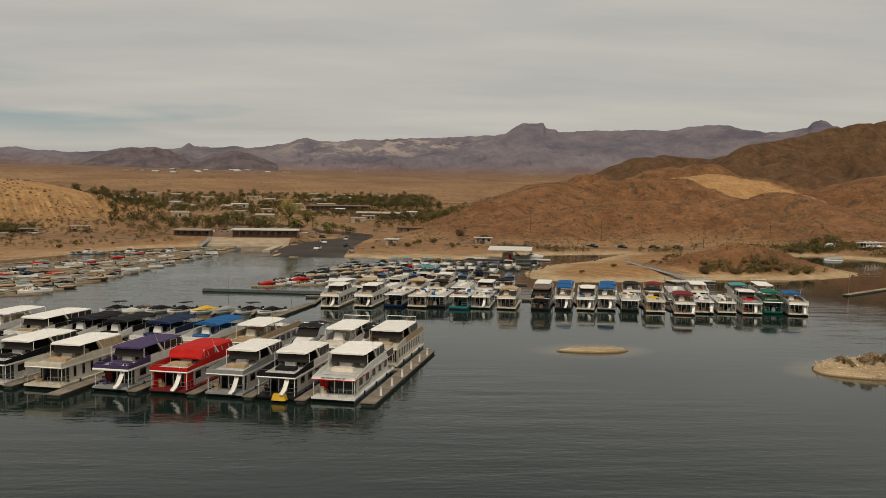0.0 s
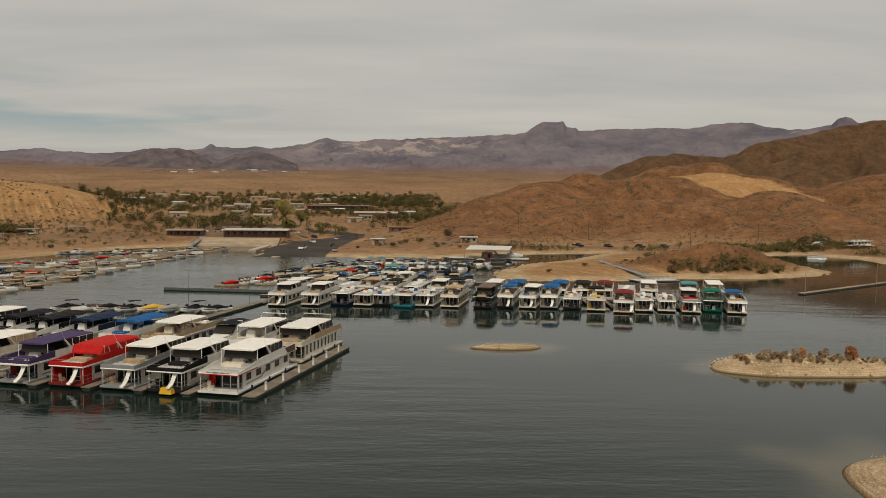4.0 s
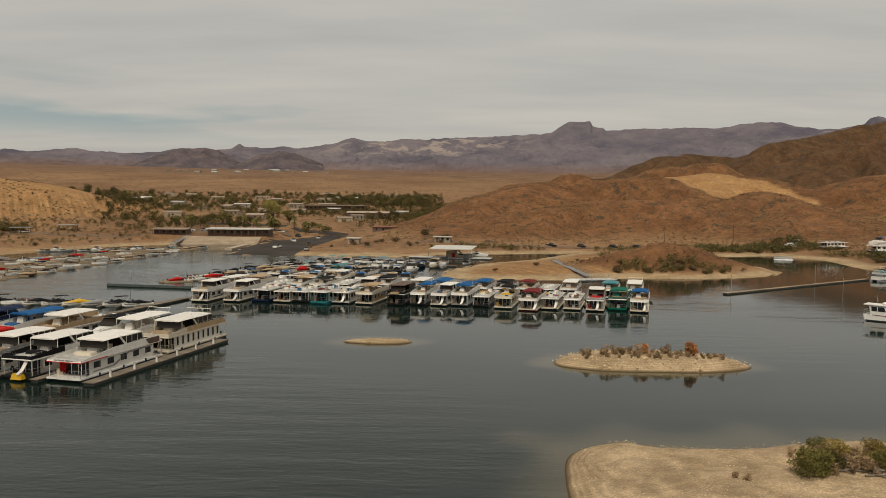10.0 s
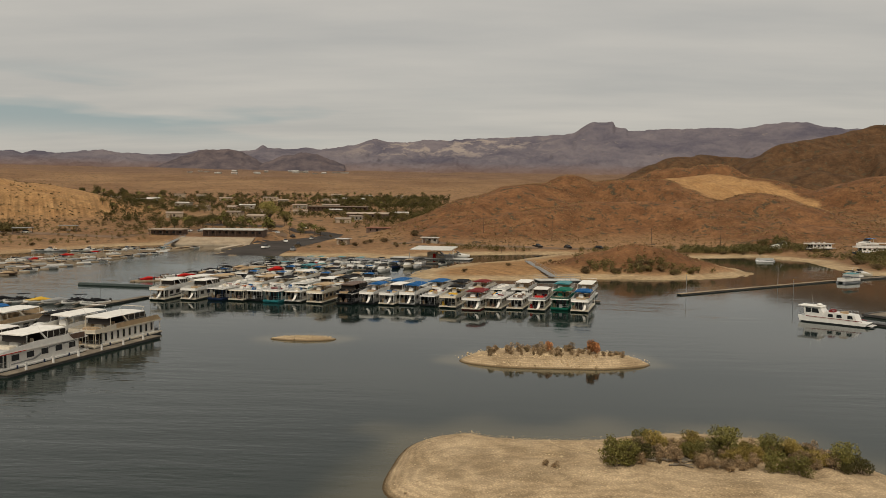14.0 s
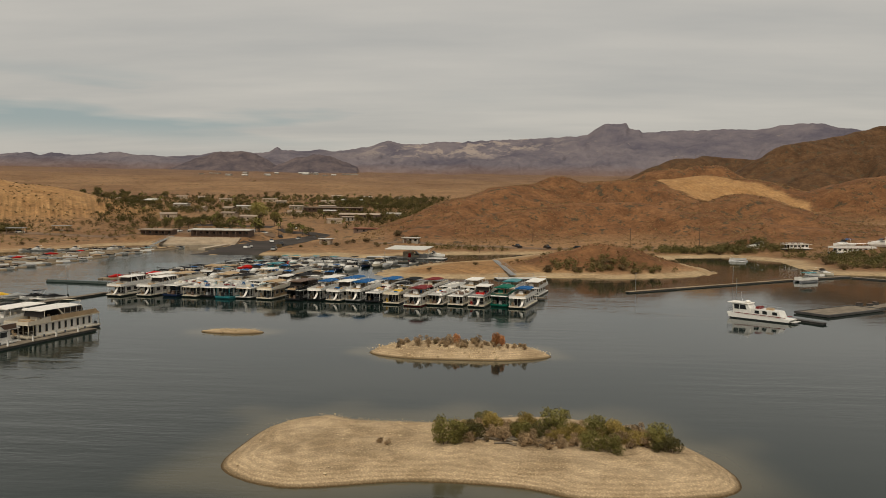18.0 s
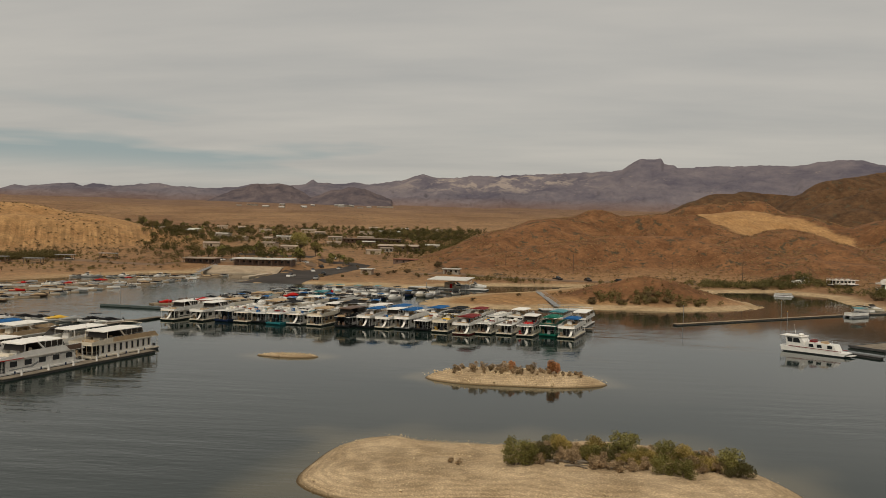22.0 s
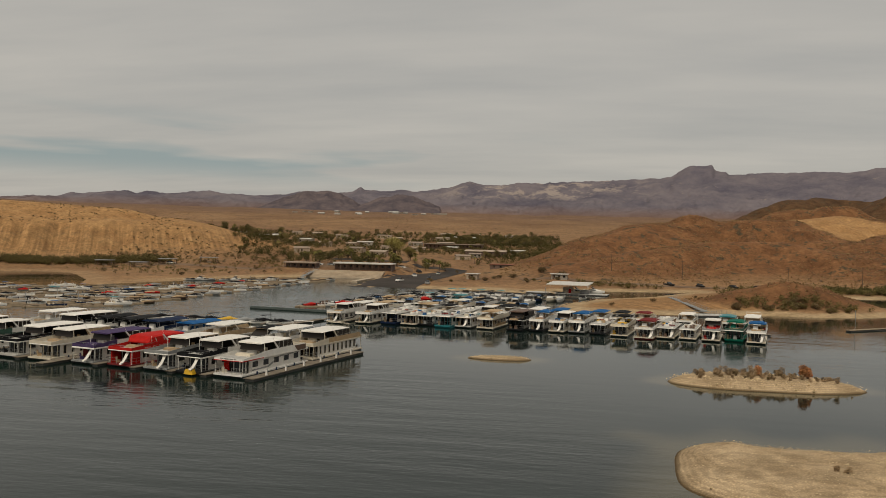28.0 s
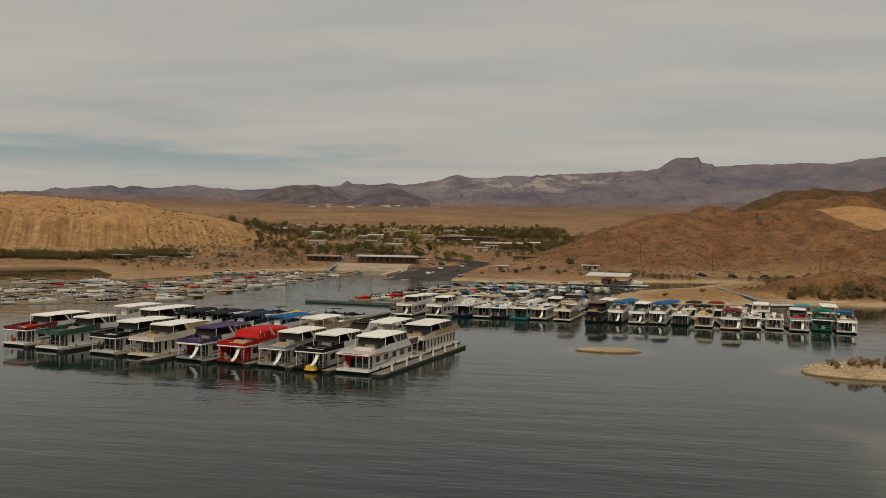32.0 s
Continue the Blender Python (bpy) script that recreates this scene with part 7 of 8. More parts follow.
def building(at, turn, L, Wd, h, label, wall=WALL, roof=ROOFM, name="house", overhang=0.6, pitch=0.0, wins=4, porch=False, base=None, category="house", group="houses of the settlement"):
    """A low building: front along +x from its corner, facing -y."""
    ob = thing(name, label, category, group)
    part("wall", made(box, 0, L, 0, Wd, -1.2, h), wall, ob)
    o = overhang
    bm = BM()
    if pitch:
        prism_x = ((-o, h), (-o, h + 0.15), (Wd / 2, h + 0.15 + pitch), (Wd + o, h + 0.15), (Wd + o, h), (Wd / 2, h + pitch))
        a = [bm.verts.new((-o, y, z)) for y, z in prism_x]
        b = [bm.verts.new((L + o, y, z)) for y, z in prism_x]
        bm.faces.new(a)
        bm.faces.new(b[::-1])
        for i in range(6):
            bm.faces.new((a[i], b[i], b[(i + 1) % 6], a[(i + 1) % 6]))
    else:
        box(bm, -o, L + o, -o - (2.0 if porch else 0), Wd + o, h - 0.12, h + (0.38 if porch else 0.16))
    part("roof", bm, roof, ob)
    for k in range(wins):
        x = L * (k + 0.5) / wins
        part_at("window", window_mesh(1.2, 1.1, WALLW)[1], ob, pose(x, 0, h * 0.58, 0, 0, -90))
    part("door", made(box, L * 0.25 / max(1, wins), L * 0.25 / max(1, wins) + 0.9, -0.05, 0.02, 0.0, 2.05), BROWN, ob)
    if porch:
        n = max(3, int(L / 3.2))
        me = shared(("porch_post",), lambda b: box(b, -0.1, 0.1, -0.1, 0.1, -1.0, 3.0), WALLB)
        for k in range(n + 1):
            part_at("porch_post", me, ob, pose(L * k / n, -1.9, h - 3.0))
    zb = ground_z(at[0], at[1]) if base is None else base
    ob.matrix_world = pose(at[0], at[1], zb, 0, 0, turn)
    return ob


def ribbon(name, line, material, label, lift=0.06):
    """A road laid on the ground: (x, y, width) along its middle."""
    xs, ys, zs = [], [], []
    pts = []
    for (x0, y0, w0), (x1, y1, w1) in zip(line, line[1:]):
        n = max(2, int(math.hypot(x1 - x0, y1 - y0) / 4))
        pts += [(x0 + (x1 - x0) * i / n, y0 + (y1 - y0) * i / n, w0 + (w1 - w0) * i / n) for i in range(n)]
    pts.append(line[-1])
    for i, (x, y, w) in enumerate(pts):
        a, b = pts[max(0, i - 1)], pts[min(len(pts) - 1, i + 1)]
        d = Vector((b[0] - a[0], b[1] - a[1])).normalized()
        k = np.linspace(-0.5, 0.5, 9) * w
        xs.append(x + d.y * k)
        ys.append(y - d.x * k)
    xs, ys = np.array(xs), np.array(ys)
    zs = ground_parts(xs.ravel(), ys.ravel())[0].reshape(xs.shape) + lift
    return tagged(sheet(name, xs, ys, zs, material), label, "road", kind="structure")


ribbon("boat_ramp", ((-44, 297, 32), (-44, 335, 32), (-42, 362, 31), (-36, 386, 22), (-28, 402, 13), (-27, 414, 10), (-36, 424, 9), (-58, 428, 8), (-100, 424, 8)), ASPH, "wide grey asphalt boat ramp down into the water", 0.10)
ribbon("parking_lot", ((-105, 398, 16), (-60, 404, 16), (-50, 406, 11)), ROAD, "dusty paved parking lot behind the marina store", 0.09)
ribbon("shore_road", ((10, 356, 5), (45, 353, 5), (78, 355, 5), (105, 356, 5), (125, 354, 5), (160, 358, 5)), ROAD, "pale road along the foot of the hill", 0.12)
ribbon("left_shore_road", ((-215, 372, 6), (-160, 375, 7), (-112, 386, 8)), ROAD, "dusty track along the left shore", 0.10)
# stepped bank below the store
bm = BM()
for k in range(6):
    box(bm, -94, -57, 361.2 + 1.7 * k, 373.0, -1.0 + 0.0 * k, 0.55 + 0.55 * k)
tagged(new("stepped_bank", mesh_of("stepped_bank", bm, CONC)), "sand-coloured stepped concrete bank below the marina store", "embankment", kind="structure")
building((-84, 376.5), 4, 29, 9, 3.1, "long low marina store with white flat roof and shaded porch", wall=WALLB, roof=ROOFM, name="marina_store", porch=True, wins=9, base=3.6, category="store", group="marina buildings")
building((-111, 379), 4, 16, 7, 2.8, "low brown marina building with flat roof", wall=WALLB, roof=ROOFT, name="marina_building", porch=True, wins=5, base=3.4, category="building", group="marina buildings")
building((-74, 562), 2, 42, 9, 3.4, "long motel building with a tan flat roof", wall=WALLB, roof=ROOFT, name="motel", wins=14, porch=True, category="motel", group="marina buildings")
building((-36, 505), -3, 26, 8, 3.0, "low brown building with a tan pitched roof", wall=WALLB, roof=ROOFT, name="lodge", pitch=1.0, wins=7, category="building", group="marina buildings")
building((-14, 352), -8, 5, 4, 2.6, "small pale shed near the ramp", wall=WALL, roof=ROOFM, name="shed", wins=1, category="shed", group="marina buildings")
building((-10, 415), 0, 15, 6, 2.8, "low rust-brown roofed building by the hill foot", wall=WALLB, roof=ROOFR, name="shed", wins=4, category="shed", group="marina buildings")
# gangway from the left docks up to the store
ob = thing("gangway", "sloping metal gangway between dock and shore", "gangway")
part("deck", made(prism, ((0, 0.5), (0, 0.65), (22, 3.5), (22, 3.3)), -1.0, 1.0), STEEL, ob)
for s in (-1, 1):
    bm = BM()
    rail(bm, ((s, 0, 0.6), (s, 22, 3.45)), 1.0, 0.04, 2.4, 2)
    part("railing", bm, STEEL, ob)
ob.matrix_world = pose(-93, 353, 0, 0, 0, 0)
# fuel dock with canopy
dock((17, 304), (48, 299), 7.5, "wide fuel dock float under a canopy", name="fuel_dock", deck=LGREY, piles=True)
ob = thing("fuel_canopy", "white flat canopy roof over the fuel dock", "canopy")
part("roof", made(prism, ((-6.5, 3.7), (-6.5, 3.95), (6.5, 4.6), (6.5, 4.35)), -8.0, 8.0), ROOFM, ob)
part("pump_house", made(box, -3, 1, 0.5, 3.0, 0.43, 2.5, taper=0.08), WALL, ob)
part("store_counter", made(box, 4.2, 7.5, -1.0, 1.5, 0.43, 1.8, taper=0.1), GREY, ob)
me = shared(("canopy_post",), lambda b: tube(b, ((0, 0, 0.45), (0, 0, 3.9)), 0.14, 6), STEEL)
for x in (-7, 0, 7):
    for y in (-3, 3):
        part_at("post", me, ob, pose(x, y, 0))
part("fuel_pump", made(box, -0.5, 0.5, -0.3, 0.3, 0.43, 2.0, taper=0.08), RED, ob)
ob.matrix_world = pose(33.5, 302.0, 0, 0, 0, -10)
small_boat(9, 47, 309, 80)
small_boat(12, 41, 303, 84)
building((24.5, 352), -4, 7, 4.5, 2.4, "small white dock office on the shore", wall=WALLW, roof=ROOFM, name="dock_office", wins=3, category="office", group="marina buildings")
part("edging", made(box, -62.5, -59.5, 330, 376, -1.0, 0.7), CONC, bpy.data.objects["boat_ramp"])
random.seed(12)
for k, (x, y, t, paint, truck) in enumerate(((-97, 397, 90, WHITE, 0), (-90, 398, 85, GREY, 0), (-83, 398, 90, WHITE, 1), (-78, 401, 80, RED, 0), (-72, 400, 90, WHITE, 0), (-66, 402, 88, WHITE, 1), (-60, 403, 92, LGREY, 0),
                                             (-54, 404, 60, WHITE, 0), (-42, 372, 20, WHITE, 1), (-30, 345, 10, BLACKP, 1), (-41, 328, -10, WHITE, 1), (-26, 318, 5, GREY, 1), (-45, 400, 30, BLACKP, 0),
                                             (78, 354.5, 35, BLACKP, 1), (91, 355.5, 24, BLACKP, 0), (105.5, 355.0, 40, BLACKP, 0), (115.5, 354, 30, BLACKP, 0), (-170, 376, 85, WHITE, 0), (-34, 390, 0, LGREY, 0), (-48, 440, 30, WHITE, 0))):
    car((x, y), t, paint, "%s %s parked on the %s" % ({WHITE: "white", GREY: "grey", RED: "red", LGREY: "silver", BLACKP: "black"}[paint], "pickup truck" if truck else "car", "asphalt" if y > 300 and x < 0 else "road"), bool(truck))
# shade shelters along the left shore
for x, y in ((-201, 362), (-181, 360), (-174, 376), (-157, 388)):
    ob = thing("shade_shelter", "open picnic shelter with a flat grey roof", "shelter", "shade shelters")
    part("roof", made(box, -4.5, 4.5, -2.5, 2.5, 2.6, 2.85), STEEL, ob)
    me = shared(("shelter_post",), lambda b: box(b, -0.12, 0.12, -0.12, 0.12, -0.6, 2.6), WALLB)
    for sx in (-4, 4):
        for sy in (-2, 2):
            part_at("post", me, ob, pose(sx, sy, 0))
    part("table", made(box, -1.2, 1.2, -0.5, 0.5, 0.0, 0.75, taper=0.2), CONC, ob)
    ob.matrix_world = pose(x, y, ground_z(x, y), 0, 0, 15)
# houses and trailers between the trees
random.seed(21)


def polar(az, r, cx=50, cy=-11):
    a = radians(az)
    return cx + math.sin(a) * r, cy + math.cos(a) * r


HOUSES = []
for k in range(38):
    az, r = random.uniform(-26.5, -4.5), random.uniform(490, 780)
    x, y = polar(az, r)
    if any(math.hypot(x - p, y - q) < 13 for p, q in HOUSES) or ground_parts(np.array([x]), np.array([y]))[2][0] > 0.3:
        continue
    HOUSES.append((x, y))
    long_, wide = random.uniform(7, 12.5), random.uniform(3.6, 5.5)
    kind = random.random()
    building((x, y), random.uniform(-25, 25), long_, wide, random.uniform(2.3, 2.8),
             ("white trailer home with a pale metal roof" if kind < 0.3 else "white trailer home with a tan roof" if kind < 0.55 else "beige house with a tan low-pitched roof" if kind < 0.85 else "brown house under trees with white roof"),
             wall=WALLW if kind < 0.55 else WALL if kind < 0.85 else WALLB, roof=ROOFM if kind < 0.3 or kind > 0.9 else ROOFT, pitch=random.choice((0.5, 0.9, 0.7)), overhang=0.35, wins=random.choice((1, 2, 3)))
building((-236, 560), -8, 26, 6, 2.8, "long white-roofed building beside the pale mound", wall=WALL, roof=ROOFM, wins=6)
# stored houseboats and craft ashore on the right
for x, y, t, kw in ((191, 347, -68, dict(low=True, roof_kind="none", label="white houseboat stored ashore on blocks")), (207, 337, -80, dict(roof=ROOFW, roof_span=(0.2, 0.8), hull=WHITE, skirt=BLUE, label="white and blue houseboat stored ashore"))):
    hb = houseboat((x, y), t, 14 if x < 195 else 20, 3.8, wins=5 if x < 195 else 7, near=False, group="boats stored ashore", **kw)
    hb.matrix_world = Matrix.Translation((0, 0, ground_z(x, y) + 0.6)) @ hb.matrix_world @ Matrix.Diagonal((1, 1, 0.9, 1))
    part("cradle", made(box, -1.6, 1.6, 1.0, 13, -2.0, -0.3), BROWN, hb)
for x, y, t, k in ((176, 348, -60, 9), (214, 352, -70, 10), (226, 346, -85, 9)):
    b = small_boat(k, x, y, t, 1.25)
    b.matrix_basis = Matrix.Translation((0, 0, ground_z(x, y) + 0.4)) @ b.matrix_basis
# poles on the hill side
for x, y in ((84, 372), (128, 362), (52, 376), (160, 366)):
    ob = thing("utility_pole", "thin wooden utility pole on the slope", "utility pole", "utility poles")
    part("pole", made(tube, ((0, 0, -1), (0, 0, 9.5)), 0.14, 6, r1=0.1), BARK, ob)
    part("crossarm", made(box, -1.0, 1.0, -0.07, 0.07, 8.7, 8.85), BARK, ob)
    ob.matrix_world = pose(x, y, ground_z(x, y), 0, 0, 20)

# ---------------------------------------------------------------- planting
random.seed(33)
plant("cotton", -66, 430, 1.0)
plant("cotton", -58, 433, 0.6)
n = 0
while n < 215:
    az, r = random.uniform(-25.5, -3.0), random.uniform(460, 790)
    x, y = polar(az, r)
    if vnoise(np.array([x / 45]), np.array([y / 45]), 77)[0] < 0.34 or any(-3 < x - p < 13 and -9 < y - q < 5 for p, q in HOUSES) or (-75 < x < -24 and y < 500):
        continue
    plant(random.choice(("broad1", "broad1", "broad2", "broad3", "broad3", "broad1", "palm1", "palm2", "scrubtree")), x, y, random.uniform(0.55, 0.95))
    n += 1
for k in range(44):
    x, y = polar(random.uniform(-21.5, -11), random.uniform(428, 462))
    plant(random.choice(("palm1", "palm2", "broad3", "scrubtree", "broad2")), x, y, random.uniform(0.7, 1.1))
for k in range(16):
    x, y = -232 + random.uniform(-14, 20), 572 + random.uniform(-12, 12)
    plant(random.choice(("tall", "broad2", "tall", "palm1")), x, y, random.uniform(0.7, 1.05))
for k in range(46):
    az, r = random.uniform(-9.5, -3.8), random.uniform(640, 720)
    x, y = polar(az, r)
    plant(random.choice(("broad3", "broad1")), x, y, random.uniform(0.7, 1.0))
for k in range(22):
    x, y = random.uniform(-28, 30), random.uniform(330, 400)
    if ground_z(x, y) > 0.9:
        plant(random.choice(("scrubtree", "shore2", "shore3", "shore2")), x, y, random.uniform(0.5, 1.0))
# thickets: right cove, spit
for k in range(64):
    x, y = random.choice(((random.uniform(138, 182), random.uniform(342, 356)), (random.uniform(182, 240), random.uniform(268, 345)), (random.uniform(182, 230), random.uniform(262, 300))))
    if ground_z(x, y) > 0.7:
        plant(random.choice(("shore1", "shore2", "shore3", "shore2")), x, y, random.uniform(0.5, 1.0))
for k in range(70):
    x, y = random.uniform(84, 138), random.choice((random.uniform(239, 248), random.uniform(240, 250), random.uniform(272, 284)))
    if ground_z(x, y) > 0.9:
        plant(random.choice(("shore2", "shore3", "shore2")), x, y, random.uniform(0.35, 0.85))
for k in range(30):
    x, y = random.uniform(-215, -112), random.uniform(300, 392)
    if ground_z(x, y) > 0.8:
        plant(random.choice(("shore2", "scrubtree", "shore2")), x, y, random.uniform(0.4, 0.8))
for x, y, s in ((47, 240, 0.45), (61, 258, 0.5), (75, 262, 0.4), (117, 343, 1.1), (93, 304, 0.6), (60, 336, 0.9), (66, 338, 0.8)):
    plant("scrubtree" if s > 0.7 else "shore2", x, y, s)


def top_of(ob):
    """Height of an island under a place."""
    co = np.array([v.co[:] for v in ob.data.vertices])

    def at(x, y):
        return float(co[np.argmin((co[:, 0] - x) ** 2 + (co[:, 1] - y) ** 2), 2])
    return at


random.seed(5)
isle = top_of(bpy.data.objects["island"])
for k in range(80):
    x, y = random.uniform(54.5, 74), random.uniform(106.4, 111)
    plant(random.choice(("bush4", "bush4", "bush7", "bush6")), x, y, random.uniform(0.4, 0.72), z=isle(x, y))
for x, y, k, s in ((57.6, 108.5, "bush4", 1.15), (59.0, 109.0, "bush4", 1.05), (62.6, 109.0, "bush4", 1.2), (63.4, 109.4, "bush5", 0.7), (69.6, 108.4, "bush5", 1.35), (70.4, 109.0, "bush5", 1.1), (74, 107.2, "bush4", 0.8),
                   (55.2, 108, "bush4", 0.6), (72.4, 107.8, "bush4", 0.6), (66.0, 108.8, "bush4", 0.7)):
    plant(k, x, y, s, z=isle(x, y))
isle = top_of(bpy.data.objects["big_island"])
for x, y, k, s in ((65.4, 57.8, "bush1", 0.85), (66.6, 58.4, "bush1", 0.75), (68.0, 59.6, "bush3", 0.65), (67.6, 63.0, "bush3", 0.55), (70.0, 62.5, "bush2", 0.65), (69.0, 64.4, "bush1", 0.6), (72.4, 61.0, "bush2", 0.8), (73.8, 60.4, "bush3", 0.85),
                   (73.4, 62.6, "bush2", 1.0), (75.6, 62.0, "bush1", 1.0), (77.0, 61.2, "bush2", 0.75), (78.4, 60.4, "bush2", 0.75), (78.8, 57.4, "bush1", 0.7), (80.8, 57.0, "bush1", 0.65), (79.8, 61.6, "bush1", 0.8), (81.6, 61.0, "bush2", 0.95),
                   (83.0, 59.0, "bush2", 0.7), (85.2, 58.8, "bush1", 0.9), (86.2, 58.0, "bush3", 0.85), (84.8, 57.6, "bush3", 0.6), (59.4, 57.6, "bush6", 1.3), (60.2, 57.2, "bush4", 0.5), (75.0, 57.2, "bush6", 1.5), (76.2, 57.6, "bush4", 0.6)):
    plant(k, x, y, s, z=isle(x, y))
for k in range(34):
    x, y = random.uniform(66.5, 86), random.uniform(59.0, 63.0)
    plant(random.choice(("bush3", "bush2", "bush7", "bush2", "bush1")), x, y, random.uniform(0.4, 0.68), z=isle(x, y))
for k in range(100):
    x, y = random.uniform(66, 85), random.uniform(57.8, 63.5)
    plant(random.choice(("bush4", "bush4", "bush4", "bush7")), x, y, random.uniform(0.6, 1.05), z=isle(x, y))


def stones(name, label, island, count, size, seed):
    """Loose stones strewn over an island's shore, joined."""
    rng = np.random.default_rng(seed)
    co = np.array([v.co for v in island.data.vertices])
    pick = co[(co[:, 2] > 0.3) & (co[:, 2] < 1.15)]
    p = pick[rng.integers(0, len(pick), count)] + rng.normal(size=(count, 3)) * np.array([0.5, 0.5, 0.0])
    base = np.array([(1, 0, 0), (0, 1, 0), (-1, 0, 0), (0, -1, 0), (0.2, 0.1, 0.8), (0, 0, -0.6)], float)
    faces = np.array([(0, 1, 4), (1, 2, 4), (2, 3, 4), (3, 0, 4), (1, 0, 5), (2, 1, 5), (3, 2, 5), (0, 3, 5)])
    s = size * rng.lognormal(0, 0.5, count)
    a = rng.uniform(0, 6.28, count)
    v = base[None] * (s[:, None, None] * rng.uniform(0.6, 1.2, (count, 6, 1)))
    x = v[..., 0] * np.cos(a)[:, None] - v[..., 1] * np.sin(a)[:, None]
    y = v[..., 0] * np.sin(a)[:, None] + v[..., 1] * np.cos(a)[:, None]
    v = np.stack([x, y, v[..., 2]], -1) + p[:, None]
    f = (faces[None] + 6 * np.arange(count)[:, None, None]).reshape(-1, 3)
    me = bpy.data.meshes.new(name)
    me.from_pydata(v.reshape(-1, 3).tolist(), [], f.tolist())
    me.materials.append(STONE)
    return tagged(new(name, me), label, "stones", kind="stuff")


STONE = leaf_mat("pale_loose_stone", (0.34, 0.25, 0.14), (0.66, 0.51, 0.32))
stones("island_stones", "loose pale stones over the gravel island", bpy.data.objects["big_island"], 9000, 0.034, 1)
stones("small_island_stones", "loose pale stones on the small island's bank", bpy.data.objects["island"], 2600, 0.07, 2)
stones("islet_stones", "pale stones over the low islet", bpy.data.objects["islet"], 900, 0.06, 3)
random.seed(61)
for k in range(16):
    x, y = random.uniform(68.5, 75.5), random.uniform(58.0, 60.0)
    ob = thing("driftwood_log", "bleached grey driftwood log on gravel", "driftwood", "driftwood pile")
    part("log", made(tube, ((-0.9, 0, 0), (-0.2, 0.08, 0.05), (0.9, -0.05, 0.02)), 0.09, 6, r1=0.05), DECK, ob)
    ob.matrix_world = pose(x, y, isle(x, y) + 0.08 + 0.1 * random.random(), random.uniform(-6, 6), 0, random.uniform(-35, 35))


def scrub_field(name, label, count, where, size, material, seed, per=9, floor=1.4):
    """Low desert shrubs too many to count, joined into one mesh."""
    rng = np.random.default_rng(seed)
    x, y = where(rng, count * 3)
    z, rock, sand, shore, scrub, olive = ground_parts(x, y)
    keep = (z > floor - 20 * (x > -222) * (floor > 20)) & (scrub > 0.15) & (vnoise(x / 30, y / 30, seed) > 0.3)
    x, y, z = x[keep][:count], y[keep][:count], z[keep][:count]
    c = np.repeat(np.stack([x, y, z], -1), per, 0)
    s = np.repeat(rng.uniform(0.5, 1.25, len(x)) * size, per)
    d = rng.normal(size=c.shape)
    d /= np.linalg.norm(d, axis=1)[:, None]
    d[:, 2] = np.abs(d[:, 2])
    c = c + d * s[:, None] * np.array([0.75, 0.75, 0.7])
    a = rng.normal(size=c.shape)
    a /= np.linalg.norm(a, axis=1)[:, None]
    q = np.cross(a, d)
    q /= np.linalg.norm(q, axis=1)[:, None] + 1e-6
    s = s[:, None] * 0.62
    v = np.stack([c - a * s, c + q * s * 0.7, c + a * s, c - q * s * 0.7], 1).reshape(-1, 3)
    me = bpy.data.meshes.new(name)
    me.from_pydata(v.tolist(), [], np.arange(len(v)).reshape(-1, 4).tolist())
    me.materials.append(material)
    return tagged(new(name, me), label, "shrubs", kind="stuff")


def grove(name, label, spots, size, material, seed, per=84):
    """A belt of trees or reeds too dense to count: leaf blades strewn in many small crowns, in one mesh."""
    rng = np.random.default_rng(seed)
    n = len(spots)
    w = rng.uniform(0.6, 1.2, n) * size
    base = np.array(spots, float)
    base = np.column_stack([base, ground_parts(base[:, 0], base[:, 1])[0]])
    base[:, 2] = np.maximum(base[:, 2], 0.2) + w * 0.75
    c = np.repeat(base, per, 0)
    s = np.repeat(w, per)
    d = rng.normal(size=c.shape)
    d /= np.linalg.norm(d, axis=1)[:, None]
    c = c + d * s[:, None] * rng.uniform(0.3, 1.0, (len(c), 1)) * np.array([1.0, 1.0, 0.85])
    a = rng.normal(size=c.shape)
    a /= np.linalg.norm(a, axis=1)[:, None]
    q = np.cross(a, d)
    q /= np.linalg.norm(q, axis=1)[:, None] + 1e-6
    s = s[:, None] * 0.15
    v = np.stack([c - a * s, c + q * s * 0.7, c + a * s, c - q * s * 0.7], 1).reshape(-1, 3)
    me = bpy.data.meshes.new(name)
    me.from_pydata(v.tolist(), [], np.arange(len(v)).reshape(-1, 4).tolist())
    me.materials.append(material)
    return tagged(new(name, me), label, "trees", kind="stuff")


def spots_in(a0, a1, r0, r1, count, cut, seed):
    out = []
    rng = random.Random(seed)
    while len(out) < count:
        x, y = polar(rng.uniform(a0, a1), rng.uniform(r0, r1))
        if vnoise(np.array([x / 40]), np.array([y / 40]), 78)[0] < cut or any(-2 < x - p < 12 and -8 < y - q < 5 for p, q in HOUSES) or (-75 < x < -22 and y < 500):
            continue
        out.append((x, y))
    return out


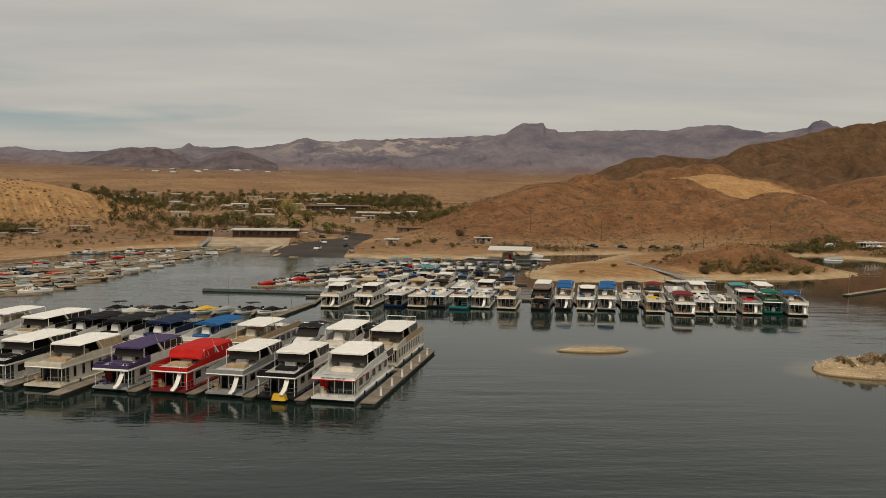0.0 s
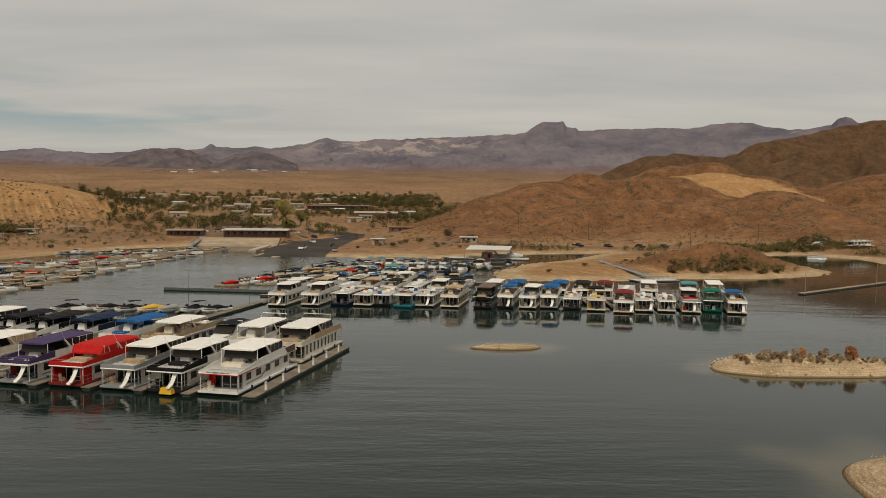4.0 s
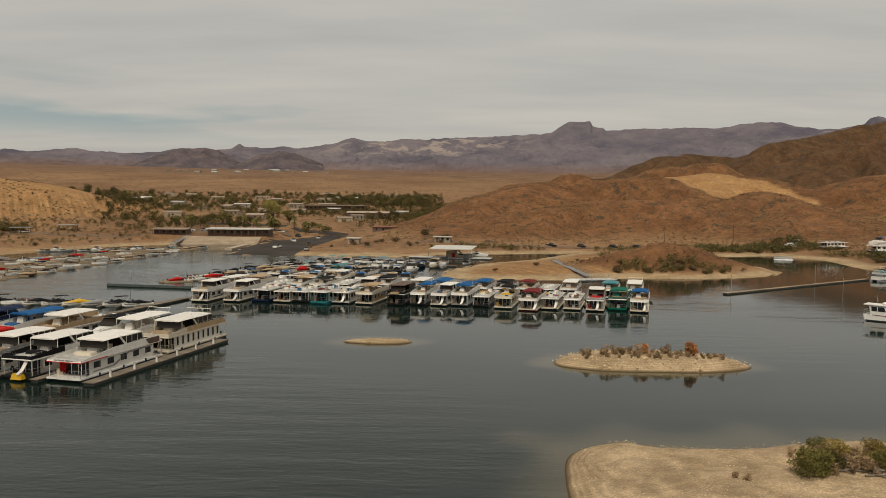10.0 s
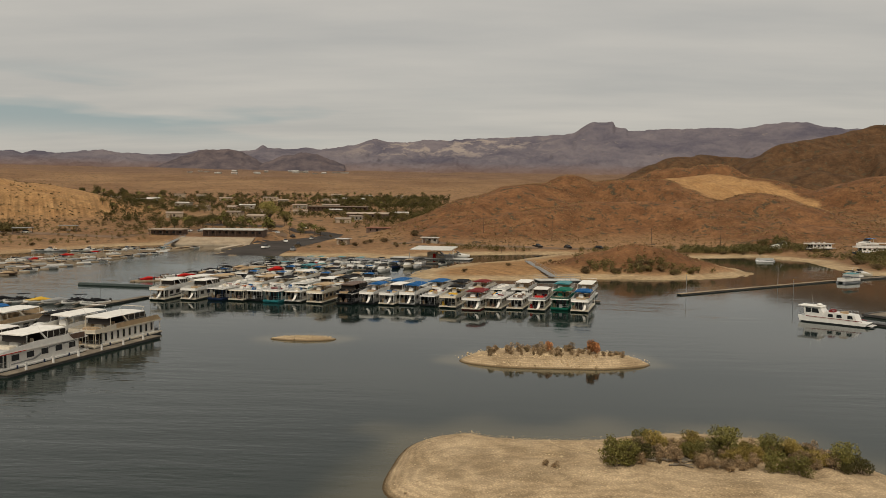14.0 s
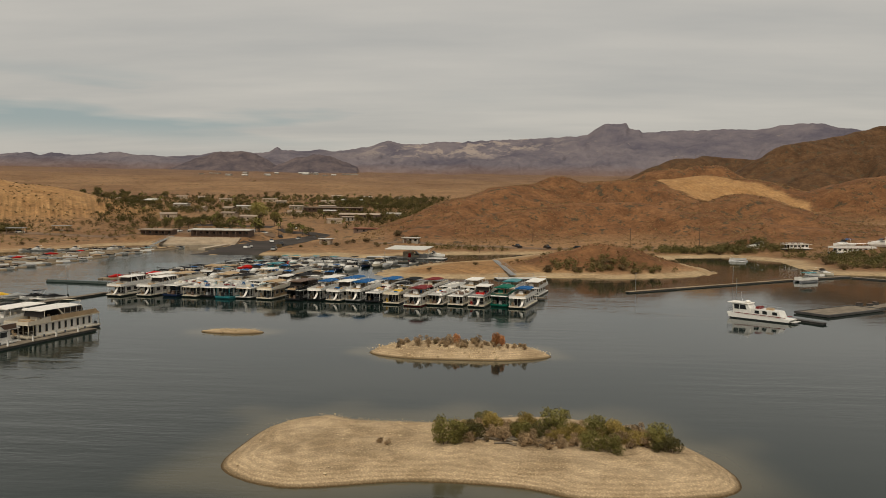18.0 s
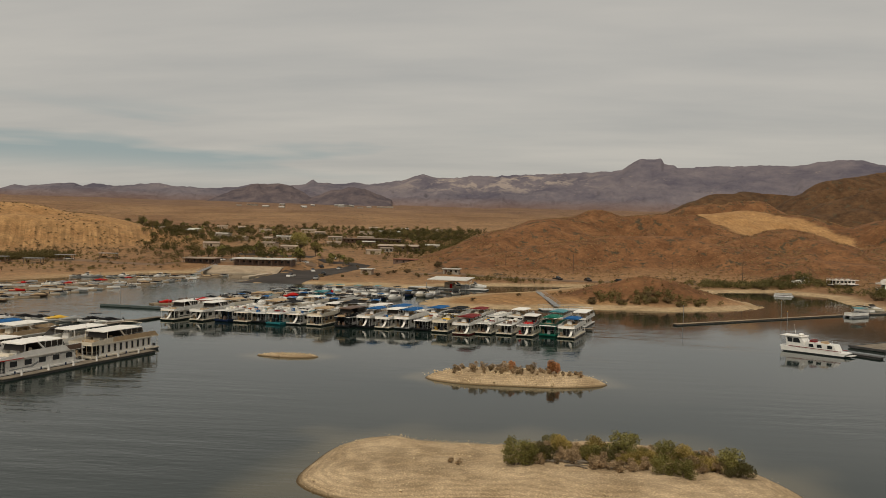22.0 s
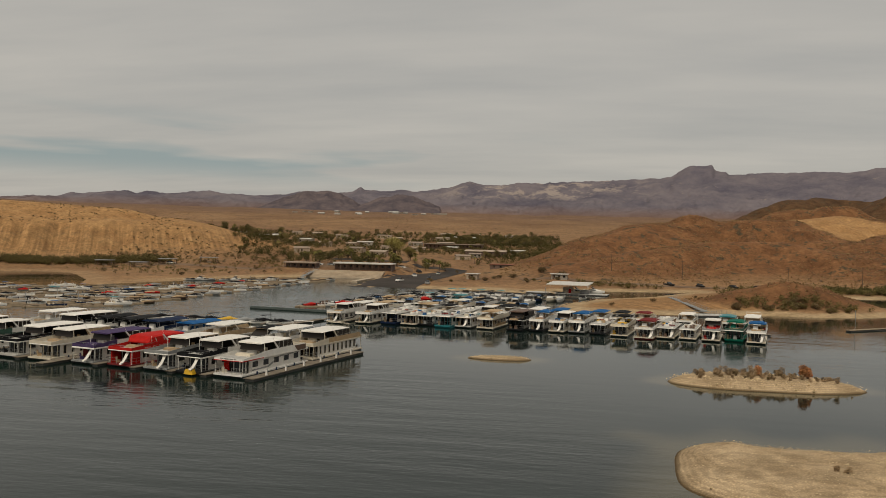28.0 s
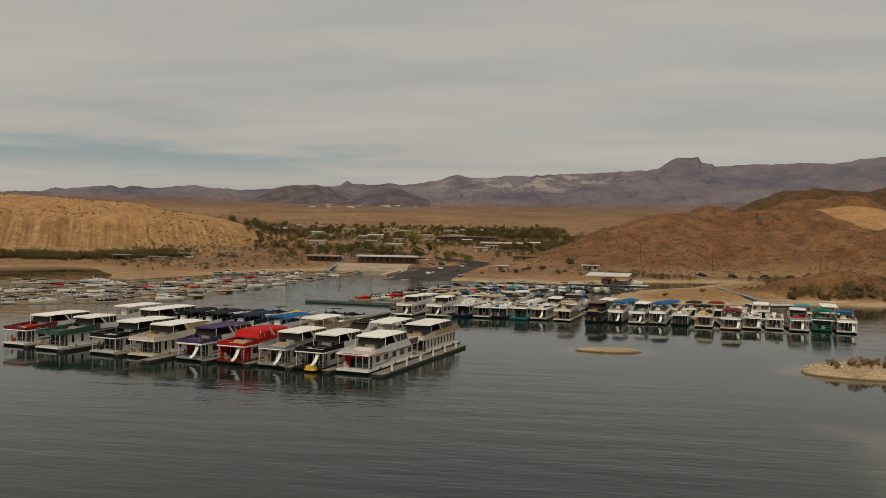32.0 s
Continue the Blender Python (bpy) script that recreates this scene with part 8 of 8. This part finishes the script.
hedges = random.Random(8)
grove("settlement_grove", "dense low trees and hedges between the houses", spots_in(-25.5, -2.5, 462, 800, 820, 0.30, 5), 2.3, LEAFD, 6, per=64)
grove("house_hedge", "olive garden trees before the houses", [(x + hedges.uniform(-2, 12), y - hedges.uniform(2.5, 6)) for x, y in HOUSES for k in range(6)], 1.7, OLIVE, 17, per=60)
grove("dry_grove", "brownish dry trees and hedges among the houses", spots_in(-25, -3, 440, 760, 760, 0.22, 15), 1.9, OLIVE, 16, per=60)
grove("orchard_grove", "band of green orchard trees behind the settlement", spots_in(-10.5, -3.2, 640, 770, 260, 0.0, 7), 2.2, LEAFD, 8)
rr = random.Random(3)
belt = [(-285 + 108 * t + rr.uniform(-3, 3), 327 + 60 * t + rr.uniform(-7, 7)) for t in [rr.random() for _ in range(620)]]
grove("reed_belt", "dark belt of reeds and brush below the pale mound", belt, 1.9, OLIVE, 9)
far_band = [(-215 + 105 * t + rr.uniform(-3, 3), 392 + 26 * t + rr.uniform(-7, 7)) for t in [rr.random() for _ in range(70)]]
hill_foot = [(rr.uniform(30, 112), rr.uniform(339, 347)) for _ in range(80)] + [(rr.uniform(86, 138), rr.uniform(240, 250)) for _ in range(110)] + [(rr.uniform(84, 120), rr.uniform(268, 280)) for _ in range(36)] + [(rr.uniform(138, 200), rr.uniform(343, 356)) for _ in range(70)]
grove("shore_brush", "dusty olive brush along the far shore", [p for p in hill_foot if ground_z(*p) > 0.8], 1.5, OLIVE, 11, per=70)
grove("cove_thicket", "dense dark green thicket at the head of the cove", [p for p in [(rr.uniform(138, 188), rr.uniform(341, 357)) for _ in range(150)] + [(rr.uniform(184, 250), rr.uniform(272, 332)) for _ in range(260)] if ground_z(*p) > 0.9], 1.9, LEAFD, 12, per=60)
grove("cove_brush", "dusty olive brush among the cove thicket", [p for p in [(rr.uniform(130, 190), rr.uniform(340, 360)) for _ in range(90)] + [(rr.uniform(182, 250), rr.uniform(264, 335)) for _ in range(160)] if ground_z(*p) > 0.8], 1.5, OLIVE, 22, per=60)
grove("track_scrub", "dusty brush along the left shore track", far_band, 1.2, SCRUB, 10)
grove("left_shore_brush", "low dusty brush over the left shore flats", [p for p in [(rr.uniform(-215, -108), rr.uniform(322, 398)) for _ in range(300)] if ground_z(*p) > 1.1], 0.95, OLIVE, 14, per=60)


def fan(a0, a1, r0, r1):
    def where(rng, n):
        a, r = np.radians(rng.uniform(a0, a1, n)), np.sqrt(rng.uniform(r0 ** 2, r1 ** 2, n))
        return 40 + np.sin(a) * r, -10 + np.cos(a) * r
    return where


scrub_field("hill_scrub", "sparse brown desert shrubs over the rocky hills", 25000, fan(-6, 32, 262, 700), 0.52, HILLSCRUB, 3, 4, 2.4)
scrub_field("mound_scrub", "scattered dark shrubs over the sandy mound", 1250, fan(-42, -20, 440, 640), 0.62, SCRUB, 4, 8, 24.0)
scrub_field("plain_scrub", "sparse desert shrubs over the flat beyond the settlement", 6500, fan(-40, 12, 700, 1500), 0.62, HILLSCRUB, 5, 4)
scrub_field("back_hill_scrub", "scattered shrubs on the far brown hills", 7000, fan(8, 34, 700, 1200), 0.45, HILLSCRUB, 6, 4)

scrub_field("knoll_scrub", "low dry shrubs over the red knoll on the spit", 190, fan(6, 22, 258, 300), 0.34, HILLSCRUB, 8, 4, 2.2)

random.seed(44)
for k in range(30):
    az, r = random.choice(((random.uniform(-13.2, -8.6), random.uniform(1750, 1950)), (random.uniform(-13.2, -8.6), random.uniform(1800, 1900)), (random.uniform(-20, -14), random.uniform(1750, 1900))))
    x, y = polar(az, r, 0, 0)
    building((x, y), random.uniform(-20, 20), random.uniform(8, 15), 6, 2.4, "far pale house out on the desert flat", wall=WALLW, roof=ROOFM, wins=0, pitch=random.choice((0, 1.2)), name="far_house", group="houses out on the flat")
